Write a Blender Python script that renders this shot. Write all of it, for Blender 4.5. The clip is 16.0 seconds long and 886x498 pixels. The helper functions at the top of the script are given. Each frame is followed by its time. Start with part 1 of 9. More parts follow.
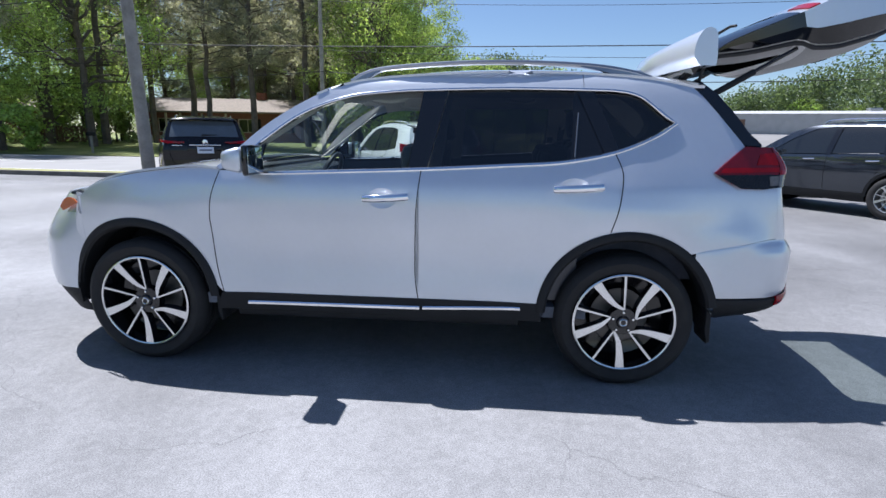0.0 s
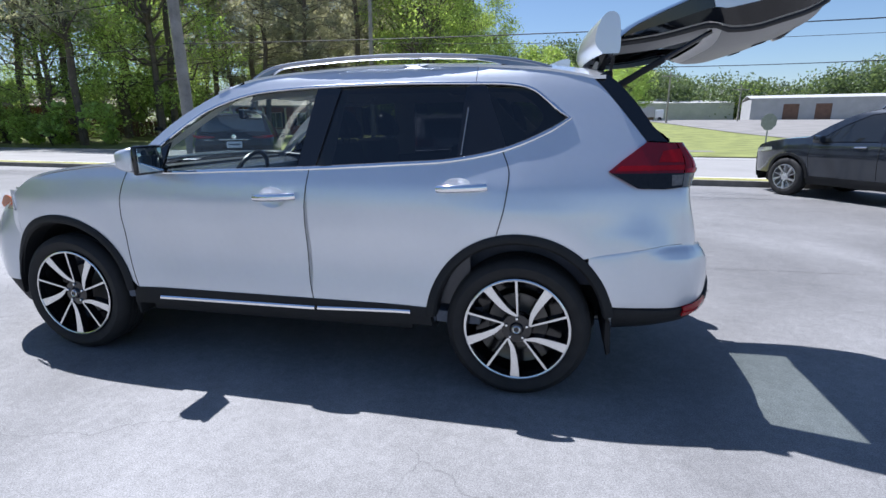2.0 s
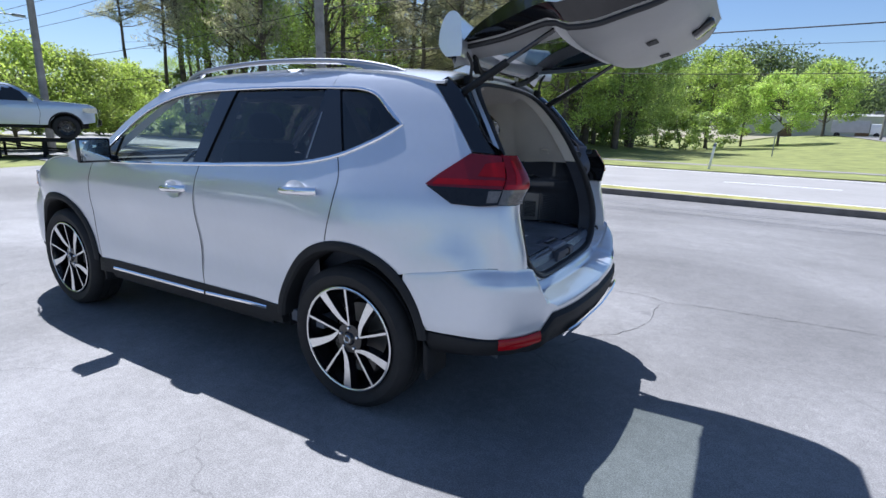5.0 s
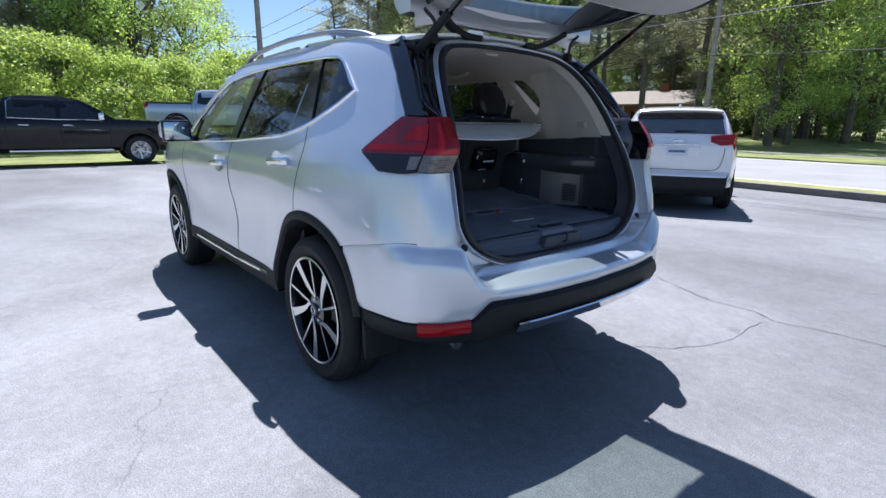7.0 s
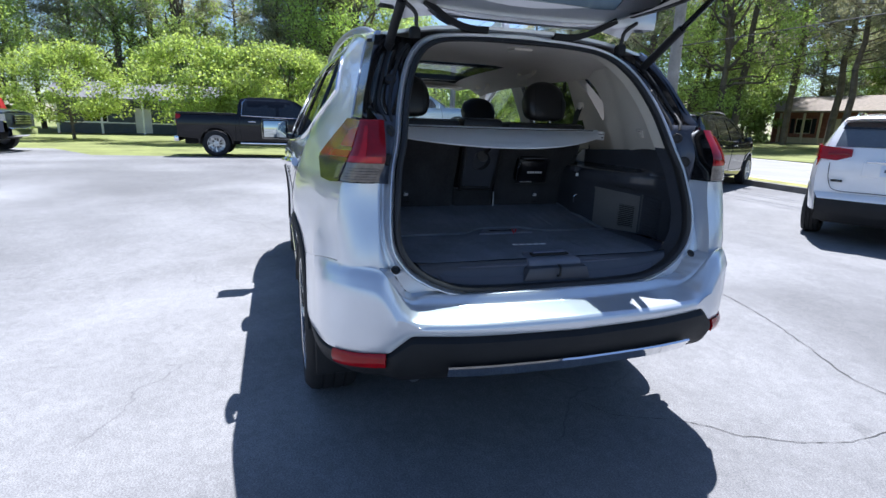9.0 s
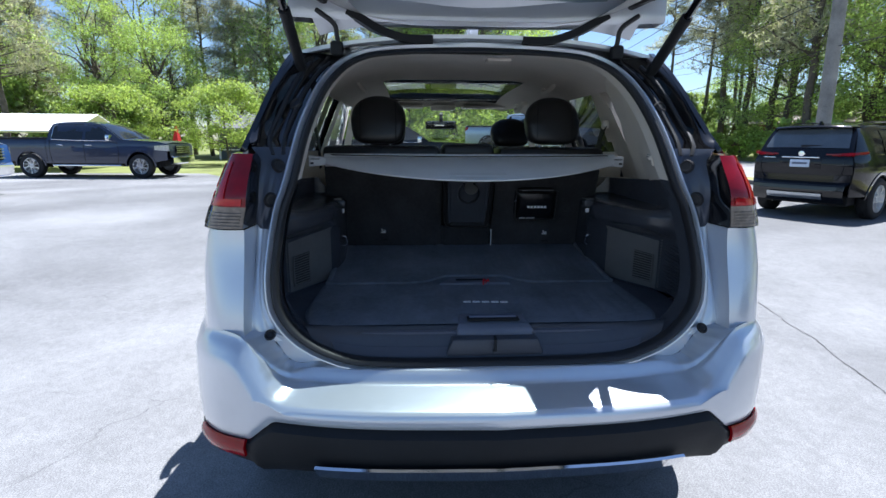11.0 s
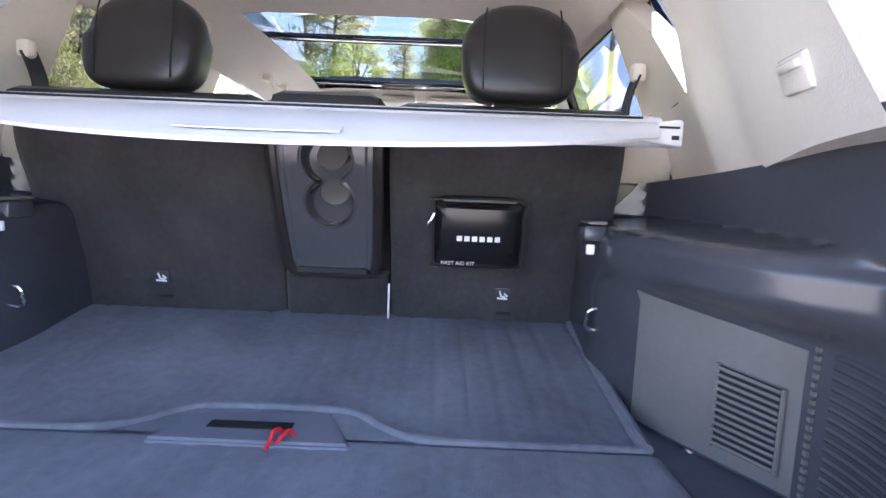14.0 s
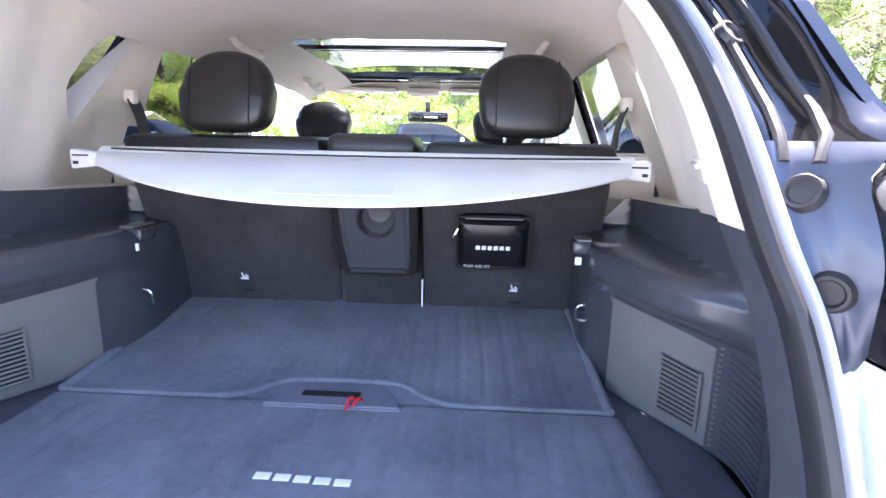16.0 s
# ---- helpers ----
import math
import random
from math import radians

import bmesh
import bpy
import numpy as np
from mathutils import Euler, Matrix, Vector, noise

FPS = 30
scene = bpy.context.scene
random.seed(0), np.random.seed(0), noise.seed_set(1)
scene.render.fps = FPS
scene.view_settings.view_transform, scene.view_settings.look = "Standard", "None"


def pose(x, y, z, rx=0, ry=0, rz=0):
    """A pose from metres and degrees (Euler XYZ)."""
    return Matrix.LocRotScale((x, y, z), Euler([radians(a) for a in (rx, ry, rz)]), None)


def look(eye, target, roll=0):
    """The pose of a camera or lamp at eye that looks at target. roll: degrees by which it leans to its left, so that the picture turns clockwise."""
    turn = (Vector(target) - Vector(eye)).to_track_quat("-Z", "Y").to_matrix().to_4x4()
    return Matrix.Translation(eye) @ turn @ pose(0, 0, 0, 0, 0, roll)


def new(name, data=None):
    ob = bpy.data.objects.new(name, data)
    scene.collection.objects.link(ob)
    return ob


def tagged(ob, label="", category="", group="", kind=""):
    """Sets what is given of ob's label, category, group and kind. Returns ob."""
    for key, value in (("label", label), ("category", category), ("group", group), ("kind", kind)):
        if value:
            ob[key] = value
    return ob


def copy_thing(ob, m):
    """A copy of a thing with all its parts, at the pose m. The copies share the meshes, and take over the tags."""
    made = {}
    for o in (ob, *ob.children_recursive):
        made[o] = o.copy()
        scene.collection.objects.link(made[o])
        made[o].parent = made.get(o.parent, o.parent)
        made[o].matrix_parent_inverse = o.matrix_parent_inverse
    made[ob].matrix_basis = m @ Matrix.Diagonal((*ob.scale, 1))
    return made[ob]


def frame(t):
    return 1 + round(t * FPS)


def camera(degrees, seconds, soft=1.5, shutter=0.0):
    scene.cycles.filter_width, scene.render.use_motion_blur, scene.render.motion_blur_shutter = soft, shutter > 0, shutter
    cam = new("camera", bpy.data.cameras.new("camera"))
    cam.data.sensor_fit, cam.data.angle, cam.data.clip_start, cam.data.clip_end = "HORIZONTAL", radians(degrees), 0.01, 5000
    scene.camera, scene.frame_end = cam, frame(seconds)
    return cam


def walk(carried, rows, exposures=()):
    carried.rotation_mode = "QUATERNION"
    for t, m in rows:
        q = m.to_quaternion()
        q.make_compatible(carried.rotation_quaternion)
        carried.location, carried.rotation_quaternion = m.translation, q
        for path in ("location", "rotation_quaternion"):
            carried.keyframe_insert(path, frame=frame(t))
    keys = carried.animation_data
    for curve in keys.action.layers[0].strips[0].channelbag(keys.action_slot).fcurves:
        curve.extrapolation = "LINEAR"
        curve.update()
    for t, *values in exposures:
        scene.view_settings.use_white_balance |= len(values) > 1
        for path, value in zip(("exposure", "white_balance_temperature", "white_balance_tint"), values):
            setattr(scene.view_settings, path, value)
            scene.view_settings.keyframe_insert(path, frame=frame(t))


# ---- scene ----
cam = camera(82.0, 16.0)
PATH = [
    (0, (0.643, -3.534, 1.328), (0.453, -1.592, 0.892), 0.7),
    (0.5, (0.824, -3.528, 1.323), (0.591, -1.59, 0.888), 0.8),
    (1, (1.067, -3.41, 1.313), (0.78, -1.478, 0.883), 0.6),
    (1.5, (1.246, -3.326, 1.334), (0.9, -1.406, 0.89), 0.3),
    (2, (1.515, -3.309, 1.368), (1.092, -1.412, 0.895), -0.1),
    (2.5, (1.775, -3.336, 1.385), (1.296, -1.451, 0.917), 0.1),
    (3, (2.014, -3.259, 1.336), (1.461, -1.387, 0.901), 0.8),
    (3.2, (2.123, -3.162, 1.392), (1.528, -1.313, 0.915), 0.7),
    (5.3, (3.016, -2.586, 1.382), (1.961, -0.951, 0.923), 1.5),
    (5.5, (3.081, -2.508, 1.374), (1.967, -0.914, 0.909), 1.2),
    (6, (3.307, -2.338, 1.334), (2.052, -0.849, 0.876), 1.0),
    (6.5, (3.496, -2.145, 1.308), (2.113, -0.778, 0.84), 0.7),
    (7, (3.58, -1.893, 1.263), (2.077, -0.663, 0.785), 0.6),
    (7.5, (3.652, -1.675, 1.249), (2.038, -0.595, 0.77), 0.5),
    (8, (3.767, -1.411, 1.265), (2.051, -0.504, 0.783), 0.7),
    (8.5, (3.81, -1.198, 1.266), (2.017, -0.444, 0.799), 1.3),
    (8.7, (3.793, -1.111, 1.273), (1.976, -0.419, 0.801), 1.6),
    (10.8, (3.569, -0.26, 1.318), (1.622, -0.116, 0.882), 0.4),
    (11, (3.502, -0.217, 1.324), (1.549, -0.103, 0.908), 0.3),
    (11.5, (3.368, -0.109, 1.322), (1.404, -0.065, 0.947), 0.2),
    (12, (3.208, 0.037, 1.298), (1.235, 0.032, 0.971), 0.2),
    (12.5, (2.998, 0.183, 1.261), (1.018, 0.15, 0.982), 0.5),
    (13, (2.758, 0.235, 1.203), (0.775, 0.201, 0.95), 1.0),
    (13.5, (2.47, 0.243, 1.167), (0.484, 0.226, 0.933), 1.8),
    (14, (2.293, 0.256, 1.138), (0.308, 0.252, 0.9), 2.3),
    (14.5, (2.226, 0.27, 1.122), (0.242, 0.259, 0.876), 2.4),
    (15, (2.206, 0.266, 1.127), (0.225, 0.228, 0.853), 2.1),
    (15.5, (2.296, 0.259, 1.195), (0.32, 0.2, 0.889), 1.6),
    (16, (2.542, 0.259, 1.295), (0.587, 0.164, 0.885), 1.2),
]
walk(cam, [(t, look(eye, target, roll)) for t, eye, target, roll in PATH],
     exposures=[(t, 0.65 + e, k, g) for t, e, k, g in ((0, 0.14, 5850, 13), (3.0, 0.14, 5850, 13), (7.0, 0.30, 5800, 13), (8.5, 0.46, 5800, 13), (10.8, 0.48, 5800, 10), (11.6, 0.56, 5800, 10), (12.4, 1.12, 5500, 17), (13.0, 2.25, 5600, 21), (13.5, 3.1, 6650, 24), (14.2, 3.55, 6650, 24), (15.4, 3.75, 6500, 24), (16.0, 3.62, 6400, 25))])

# ---- light: a high late-morning sun ahead of the car, blue sky ----
SUN_TO = Vector((-0.42, 0.29, 1.0)).normalized()
sun = new("sun", bpy.data.lights.new("sun", "SUN"))
sun.data.energy, sun.data.angle, sun.data.color = 5.0, radians(0.55), (1.0, 0.965, 0.92)
sun.matrix_world = look((0, 0, 30), tuple(Vector((0, 0, 30)) - SUN_TO))
world = bpy.data.worlds.new("sky")
scene.world = world
world.use_nodes = True
_n = world.node_tree.nodes
_sky = _n.new("ShaderNodeTexSky")
_sky.sky_type, _sky.sun_disc = "NISHITA", False
_sky.sun_elevation = math.asin(SUN_TO.z)
_sky.sun_rotation = math.atan2(SUN_TO.x, SUN_TO.y)
_sky.air_density, _sky.dust_density, _sky.ozone_density = 1.0, 0.3, 3.0
world.node_tree.links.new(_sky.outputs[0], _n["Background"].inputs[0])
_n["Background"].inputs[1].default_value = 0.068


# ---- materials ----
def mat(name, col, rough=0.5, metal=0.0, var=0.15, scale=8.0, bump=0.0, bscale=60.0, coat=0.0, spec=0.5, fine=0.0, alpha=1.0, trans=0.0, emit=None, sheen=0.0, object_random=0.0, ior=1.45):
    """A surface with variation at two scales, and a fine relief."""
    m = bpy.data.materials.new(name)
    m.use_nodes = True
    nt = m.node_tree
    b = nt.nodes["Principled BSDF"]
    b.inputs["Roughness"].default_value, b.inputs["Metallic"].default_value = rough, metal
    b.inputs["Coat Weight"].default_value, b.inputs["Specular IOR Level"].default_value = coat, spec
    b.inputs["Coat Roughness"].default_value = 0.04
    b.inputs["Alpha"].default_value, b.inputs["Transmission Weight"].default_value = alpha, trans
    b.inputs["Sheen Weight"].default_value = sheen
    b.inputs["IOR"].default_value = ior
    b.inputs["Base Color"].default_value = (*col, 1)
    tc = nt.nodes.new("ShaderNodeTexCoord")
    if var > 0:
        n1, n2 = nt.nodes.new("ShaderNodeTexNoise"), nt.nodes.new("ShaderNodeTexNoise")
        n1.inputs["Scale"].default_value, n2.inputs["Scale"].default_value = scale, scale * 11
        n1.inputs["Detail"].default_value = n2.inputs["Detail"].default_value = 4
        add = nt.nodes.new("ShaderNodeMath")
        add.operation = "MULTIPLY_ADD"
        add.inputs[1].default_value = 0.45
        nt.links.new(n2.outputs[0], add.inputs[0])
        nt.links.new(n1.outputs[0], add.inputs[2])
        ramp = nt.nodes.new("ShaderNodeMapRange")
        ramp.inputs[1].default_value, ramp.inputs[2].default_value = 0.45, 1.0
        ramp.inputs[3].default_value, ramp.inputs[4].default_value = 1 - var, 1 + var
        nt.links.new(add.outputs[0], ramp.inputs[0])
        last = ramp.outputs[0]
        if object_random > 0:
            info = nt.nodes.new("ShaderNodeObjectInfo")
            rr = nt.nodes.new("ShaderNodeMapRange")
            rr.inputs[3].default_value, rr.inputs[4].default_value = 1 - object_random, 1 + object_random
            nt.links.new(info.outputs["Random"], rr.inputs[0])
            mm = nt.nodes.new("ShaderNodeMath")
            mm.operation = "MULTIPLY"
            nt.links.new(last, mm.inputs[0])
            nt.links.new(rr.outputs[0], mm.inputs[1])
            last = mm.outputs[0]
        mix = nt.nodes.new("ShaderNodeVectorMath")
        mix.operation = "SCALE"
        mix.inputs[0].default_value = col
        nt.links.new(last, mix.inputs["Scale"])
        nt.links.new(mix.outputs[0], b.inputs["Base Color"])
        for n in (n1, n2):
            nt.links.new(tc.outputs["Object"], n.inputs["Vector"])
    if bump > 0:
        n3, bp = nt.nodes.new("ShaderNodeTexNoise"), nt.nodes.new("ShaderNodeBump")
        n3.inputs["Scale"].default_value, n3.inputs["Detail"].default_value = bscale, 3
        bp.inputs["Strength"].default_value, bp.inputs["Distance"].default_value = bump, 0.004
        nt.links.new(tc.outputs["Object"], n3.inputs["Vector"])
        nt.links.new(n3.outputs[0], bp.inputs["Height"])
        nt.links.new(bp.outputs[0], b.inputs["Normal"])
    if emit:
        b.inputs["Emission Color"].default_value, b.inputs["Emission Strength"].default_value = (*emit[:3], 1), emit[3]
    return m


def glass(name, tint, rough=0.0):
    """A thin pane: tinted see-through and a clear mirror reflection on top."""
    m = bpy.data.materials.new(name)
    m.use_nodes = True
    nt = m.node_tree
    nt.nodes.remove(nt.nodes["Principled BSDF"])
    tr, gl, mx, lw, fr, pw = (nt.nodes.new(k) for k in ("ShaderNodeBsdfTransparent", "ShaderNodeBsdfGlossy", "ShaderNodeMixShader", "ShaderNodeLayerWeight", "ShaderNodeMath", "ShaderNodeMath"))
    pw.operation, pw.inputs[1].default_value = "POWER", 4.0
    fr.operation, fr.inputs[1].default_value, fr.inputs[2].default_value = "MULTIPLY_ADD", 0.93, 0.07
    nt.links.new(lw.outputs["Facing"], pw.inputs[0])
    nt.links.new(pw.outputs[0], fr.inputs[0])
    tr.inputs[0].default_value = (*tint, 1)
    gl.inputs["Roughness"].default_value = rough
    nt.links.new(fr.outputs[0], mx.inputs[0])
    nt.links.new(tr.outputs[0], mx.inputs[1])
    nt.links.new(gl.outputs[0], mx.inputs[2])
    nt.links.new(mx.outputs[0], nt.nodes["Material Output"].inputs[0])
    return m


def paint(name, col, metal=0.75, rough=0.32):
    """Metallic car paint: fine flake sparkle under a clear coat."""
    m = mat(name, col, rough, metal, var=0.03, scale=3, coat=1.0)
    nt = m.node_tree
    b = nt.nodes["Principled BSDF"]
    tc = nt.nodes.new("ShaderNodeTexCoord")
    v, bp = nt.nodes.new("ShaderNodeTexVoronoi"), nt.nodes.new("ShaderNodeBump")
    v.inputs["Scale"].default_value = 1400
    bp.inputs["Strength"].default_value, bp.inputs["Distance"].default_value = 0.06, 0.0005
    nt.links.new(tc.outputs["Object"], v.inputs["Vector"])
    nt.links.new(v.outputs["Color"], bp.inputs["Height"])
    nt.links.new(bp.outputs[0], b.inputs["Normal"])
    return m


M = dict(
    silver=paint("silver_paint", (0.63, 0.66, 0.71), 0.55, 0.30),
    cladding=mat("black_textured_plastic", (0.015, 0.016, 0.018), 0.6, var=0.2, bump=0.3, bscale=400, spec=0.3),
    gloss_black=mat("gloss_black_plastic", (0.006, 0.006, 0.007), 0.08, var=0.05, coat=0.6),
    chrome=mat("chrome", (0.82, 0.83, 0.85), 0.06, 1.0, var=0.03),
    rubber=mat("tyre_rubber", (0.016, 0.016, 0.017), 0.75, var=0.25, scale=20, bump=0.2, bscale=90),
    seal=mat("rubber_seal", (0.02, 0.02, 0.022), 0.5, var=0.2),
    rim_dark=mat("gloss_black_alloy", (0.008, 0.008, 0.01), 0.18, 0.0, var=0.1, coat=0.5),
    rim_face=mat("machined_alloy", (0.72, 0.73, 0.74), 0.22, 1.0, var=0.05, scale=30),
    under=mat("dark_underbody", (0.012, 0.012, 0.013), 0.85, var=0.3),
    tint=glass("privacy_glass", (0.12, 0.125, 0.135)),
    gate_glass=glass("tailgate_glass", (0.46, 0.52, 0.49)),
    clear=glass("clear_glass", (0.80, 0.87, 0.85)),
    red=mat("red_lens", (0.28, 0.002, 0.006), 0.09, 0.0, var=0.15, scale=30, coat=0.1, spec=0.35),
    red_dark=mat("dark_red_lens", (0.15, 0.002, 0.008), 0.08, 0.0, var=0.15, scale=30, coat=0.3),
    lens=mat("clear_lens_over_reflector", (0.26, 0.25, 0.25), 0.1, 0.5, var=0.25, scale=40, coat=1.0),
    smoked=mat("smoked_lens", (0.012, 0.012, 0.013), 0.10, 0.0, var=0.2, scale=60, coat=0.1, spec=0.4),
    amber=mat("amber_lens", (0.5, 0.10, 0.004), 0.15, var=0.1, coat=0.2),
    headlight=mat("headlamp_lens", (0.42, 0.45, 0.48), 0.06, 0.6, var=0.3, scale=25, coat=1.0),
    carpet=mat("black_carpet", (0.165, 0.178, 0.210), 0.95, var=0.3, scale=6, bump=0.7, bscale=700, sheen=0.05, spec=0.2),
    seatback=mat("charcoal_felt", (0.032, 0.032, 0.036), 0.95, var=0.5, scale=7, bump=0.6, bscale=600, sheen=0.12),
    trim_black=mat("black_grained_trim", (0.056, 0.060, 0.072), 0.22, var=0.12, bump=0.05, bscale=800, spec=0.6),
    trim_grey=mat("light_grey_trim", (0.70, 0.645, 0.56), 0.5, var=0.05, bump=0.15, bscale=350),
    headliner=mat("light_grey_headliner_cloth", (0.70, 0.645, 0.575), 0.95, var=0.06, scale=4, bump=0.4, bscale=500),
    cover=mat("pale_grey_vinyl", (0.71, 0.715, 0.725), 0.5, var=0.05, bump=0.2, bscale=300),
    leather=mat("black_leather", (0.017, 0.016, 0.016), 0.33, var=0.15, bump=0.08, bscale=600),
    bag=mat("black_faux_leather", (0.008, 0.008, 0.01), 0.24, var=0.15, bump=0.08, bscale=500),
    white=mat("white_print", (0.8, 0.8, 0.8), 0.5, var=0.05),
    silverprint=mat("silver_badge", (0.7, 0.7, 0.72), 0.35, 0.6, var=0.05),
    redcord=mat("red_cord", (0.6, 0.02, 0.03), 0.6, var=0.15),
    jamb=mat("grey_jamb_primer", (0.055, 0.068, 0.10), 0.4, 0.2, var=0.08, coat=0.3),
    asphalt=None,
)


# ---- mesh tools ----
def finish(name, bm, material, parent=None, label="", smooth=True, normals=True):
    if normals:
        bmesh.ops.recalc_face_normals(bm, faces=bm.faces)
    me = bpy.data.meshes.new(name)
    bm.to_mesh(me)
    bm.free()
    for p in me.polygons:
        p.use_smooth = smooth
    for mm in material if isinstance(material, (list, tuple)) else (material,):
        me.materials.append(mm)
    if smooth:
        me.set_sharp_from_angle(angle=radians(38))
    ob = new(name, me)
    if parent:
        ob.parent = parent
    if label:
        tagged(ob, label)
    return ob


def part(name, bm, material, parent, label="", smooth=True):
    """One mesh object under a thing or under a part."""
    return finish(name, bm, material, parent, label, smooth)


def thing(name, label, category, m=None, group="", kind=""):
    """An empty at a thing's base, which parents its parts."""
    ob = new(name)
    ob.empty_display_size = 0.2
    if m is not None:
        ob.matrix_basis = m
    return tagged(ob, label, category, group, kind)


def box(bm, x0, x1, y0, y1, z0, z1, bev=0.0, m=None, seg=2):
    r = bmesh.ops.create_cube(bm, size=1)
    bmesh.ops.scale(bm, vec=(x1 - x0, y1 - y0, z1 - z0), verts=r["verts"])
    bmesh.ops.translate(bm, vec=((x0 + x1) / 2, (y0 + y1) / 2, (z0 + z1) / 2), verts=r["verts"])
    vs = r["verts"]
    if bev:
        es = list({e for v in vs for e in v.link_edges})
        out = bmesh.ops.bevel(bm, geom=es, offset=bev, segments=seg, affect="EDGES", profile=0.5)
        vs = list({v for f in out["faces"] for v in f.verts} | {v for v in vs if v.is_valid})
    if m is not None:
        bmesh.ops.transform(bm, matrix=m, verts=vs)
    return vs


def boxed(x0, x1, y0, y1, z0, z1, bev=0.0, m=None):
    bm = bmesh.new()
    box(bm, x0, x1, y0, y1, z0, z1, bev, m)
    return bm


def sheet(fn, nu, nv, bm=None, close=False):
    """A grid of fn(u, v), u and v from 0 to 1."""
    bm = bm or bmesh.new()
    g = [[bm.verts.new(fn(i / nu, j / nv)) for j in range(nv + 1)] for i in range(nu + 1)]
    for i in range(nu):
        for j in range(nv):
            vs = [g[i][j], g[i + 1][j], g[i + 1][j + 1], g[i][j + 1]]
            if len({tuple(v.co) for v in vs}) == 4:
                bm.faces.new(vs)
            else:
                seen, u = set(), []
                for v in vs:
                    if tuple(v.co) not in seen:
                        seen.add(tuple(v.co))
                        u.append(v)
                if len(u) == 3:
                    bm.faces.new(u)
    return bm


def thick(bm, d):
    """Gives an open sheet a thickness d against its normals."""
    bmesh.ops.recalc_face_normals(bm, faces=bm.faces)
    bmesh.ops.solidify(bm, geom=bm.faces[:], thickness=d)
    return bm


def smoothline(pts, n=6, closed=False):
    """A Catmull-Rom line through points."""
    p = [Vector(q) for q in pts]
    out = []
    last = len(p) if closed else len(p) - 1
    for i in range(last):
        a, b, c, d = (p[(i + k) % len(p)] if closed else p[min(max(i + k, 0), len(p) - 1)] for k in (-1, 0, 1, 2))
        for j in range(n):
            t = j / n
            out.append(0.5 * (2 * b + (c - a) * t + (2 * a - 5 * b + 4 * c - d) * t * t + (3 * b - a - 3 * c + d) * t**3))
    if not closed:
        out.append(p[-1])
    return out


def sweep(bm, pts, profile, up=(0, 0, 1), closed=False, cap=True):
    """Carries a closed 2D profile (across, up) along a line."""
    pts, up, rings = [Vector(p) for p in pts], Vector(up), []
    n = len(pts)
    for i, p in enumerate(pts):
        a, b = (pts[(i - 1) % n], pts[(i + 1) % n]) if closed else (pts[max(i - 1, 0)], pts[min(i + 1, n - 1)])
        t = (b - a).normalized()
        s = t.cross(up)
        s = s.normalized() if s.length > 1e-5 else t.orthogonal().normalized()
        w = s.cross(t).normalized()
        rings.append([bm.verts.new(p + s * q[0] + w * q[1]) for q in profile])
    k = len(profile)
    for i in range(n if closed else n - 1):
        for j in range(k):
            bm.faces.new([rings[i][j], rings[i][(j + 1) % k], rings[(i + 1) % n][(j + 1) % k], rings[(i + 1) % n][j]])
    if cap and not closed and k > 2:
        bm.faces.new(rings[0][::-1])
        bm.faces.new(rings[-1])
    return bm


def disc(rx, ry=None, n=8, turn=0.0):
    ry = ry or rx
    return [(rx * math.cos(2 * math.pi * i / n + turn), ry * math.sin(2 * math.pi * i / n + turn)) for i in range(n)]


def rect(w, h):
    return [(-w / 2, -h / 2), (w / 2, -h / 2), (w / 2, h / 2), (-w / 2, h / 2)]


def tube(pts, r, n=8, closed=False, up=(0, 0, 1)):
    return sweep(bmesh.new(), pts, disc(r, n=n), up, closed)


def prism(bm, poly, y0, y1, axis="y"):
    """A closed outline in two axes, carried along the third."""
    def at(a, b, c):
        return {"y": (a, c, b), "x": (c, a, b), "z": (a, b, c)}[axis]
    lo, hi = [bm.verts.new(at(a, b, y0)) for a, b in poly], [bm.verts.new(at(a, b, y1)) for a, b in poly]
    n = len(poly)
    bm.faces.new(lo[::-1])
    bm.faces.new(hi)
    for i in range(n):
        bm.faces.new([lo[i], lo[(i + 1) % n], hi[(i + 1) % n], hi[i]])
    return bm


def revolve(bm, prof, n=48, m=None, a0=0.0, a1=2 * math.pi):
    """A profile (radius, along) turned about the y axis."""
    full = abs(a1 - a0 - 2 * math.pi) < 1e-6
    rings = []
    for i in range(n if full else n + 1):
        a = a0 + (a1 - a0) * i / n
        rings.append([bm.verts.new((r * math.cos(a), h, r * math.sin(a))) for r, h in prof])
    for i in range(n):
        p, q = rings[i], rings[(i + 1) % len(rings)]
        for j in range(len(prof) - 1):
            bm.faces.new([p[j], p[j + 1], q[j + 1], q[j]])
    if m is not None:
        bmesh.ops.transform(bm, matrix=m, verts=[v for r in rings for v in r])
    return bm


def lettering(name, text, size, material, parent, m, depth=0.0015, label="", xscale=1.0):
    """Raised letters in the built-in font, as a mesh."""
    cu = bpy.data.curves.new(name, "FONT")
    cu.body, cu.size, cu.extrude, cu.align_x, cu.align_y = text, size, depth, "CENTER", "CENTER"
    tmp = new(name, cu)
    me = bpy.data.meshes.new_from_object(tmp.evaluated_get(bpy.context.evaluated_depsgraph_get()))
    bpy.data.objects.remove(tmp)
    bpy.data.curves.remove(cu)
    me.transform(Matrix.Diagonal((xscale, 1, 1, 1)))
    me.materials.clear()
    me.materials.append(material)
    ob = new(name, me)
    ob.parent, ob.matrix_basis = parent, m
    return tagged(ob, label) if label else ob


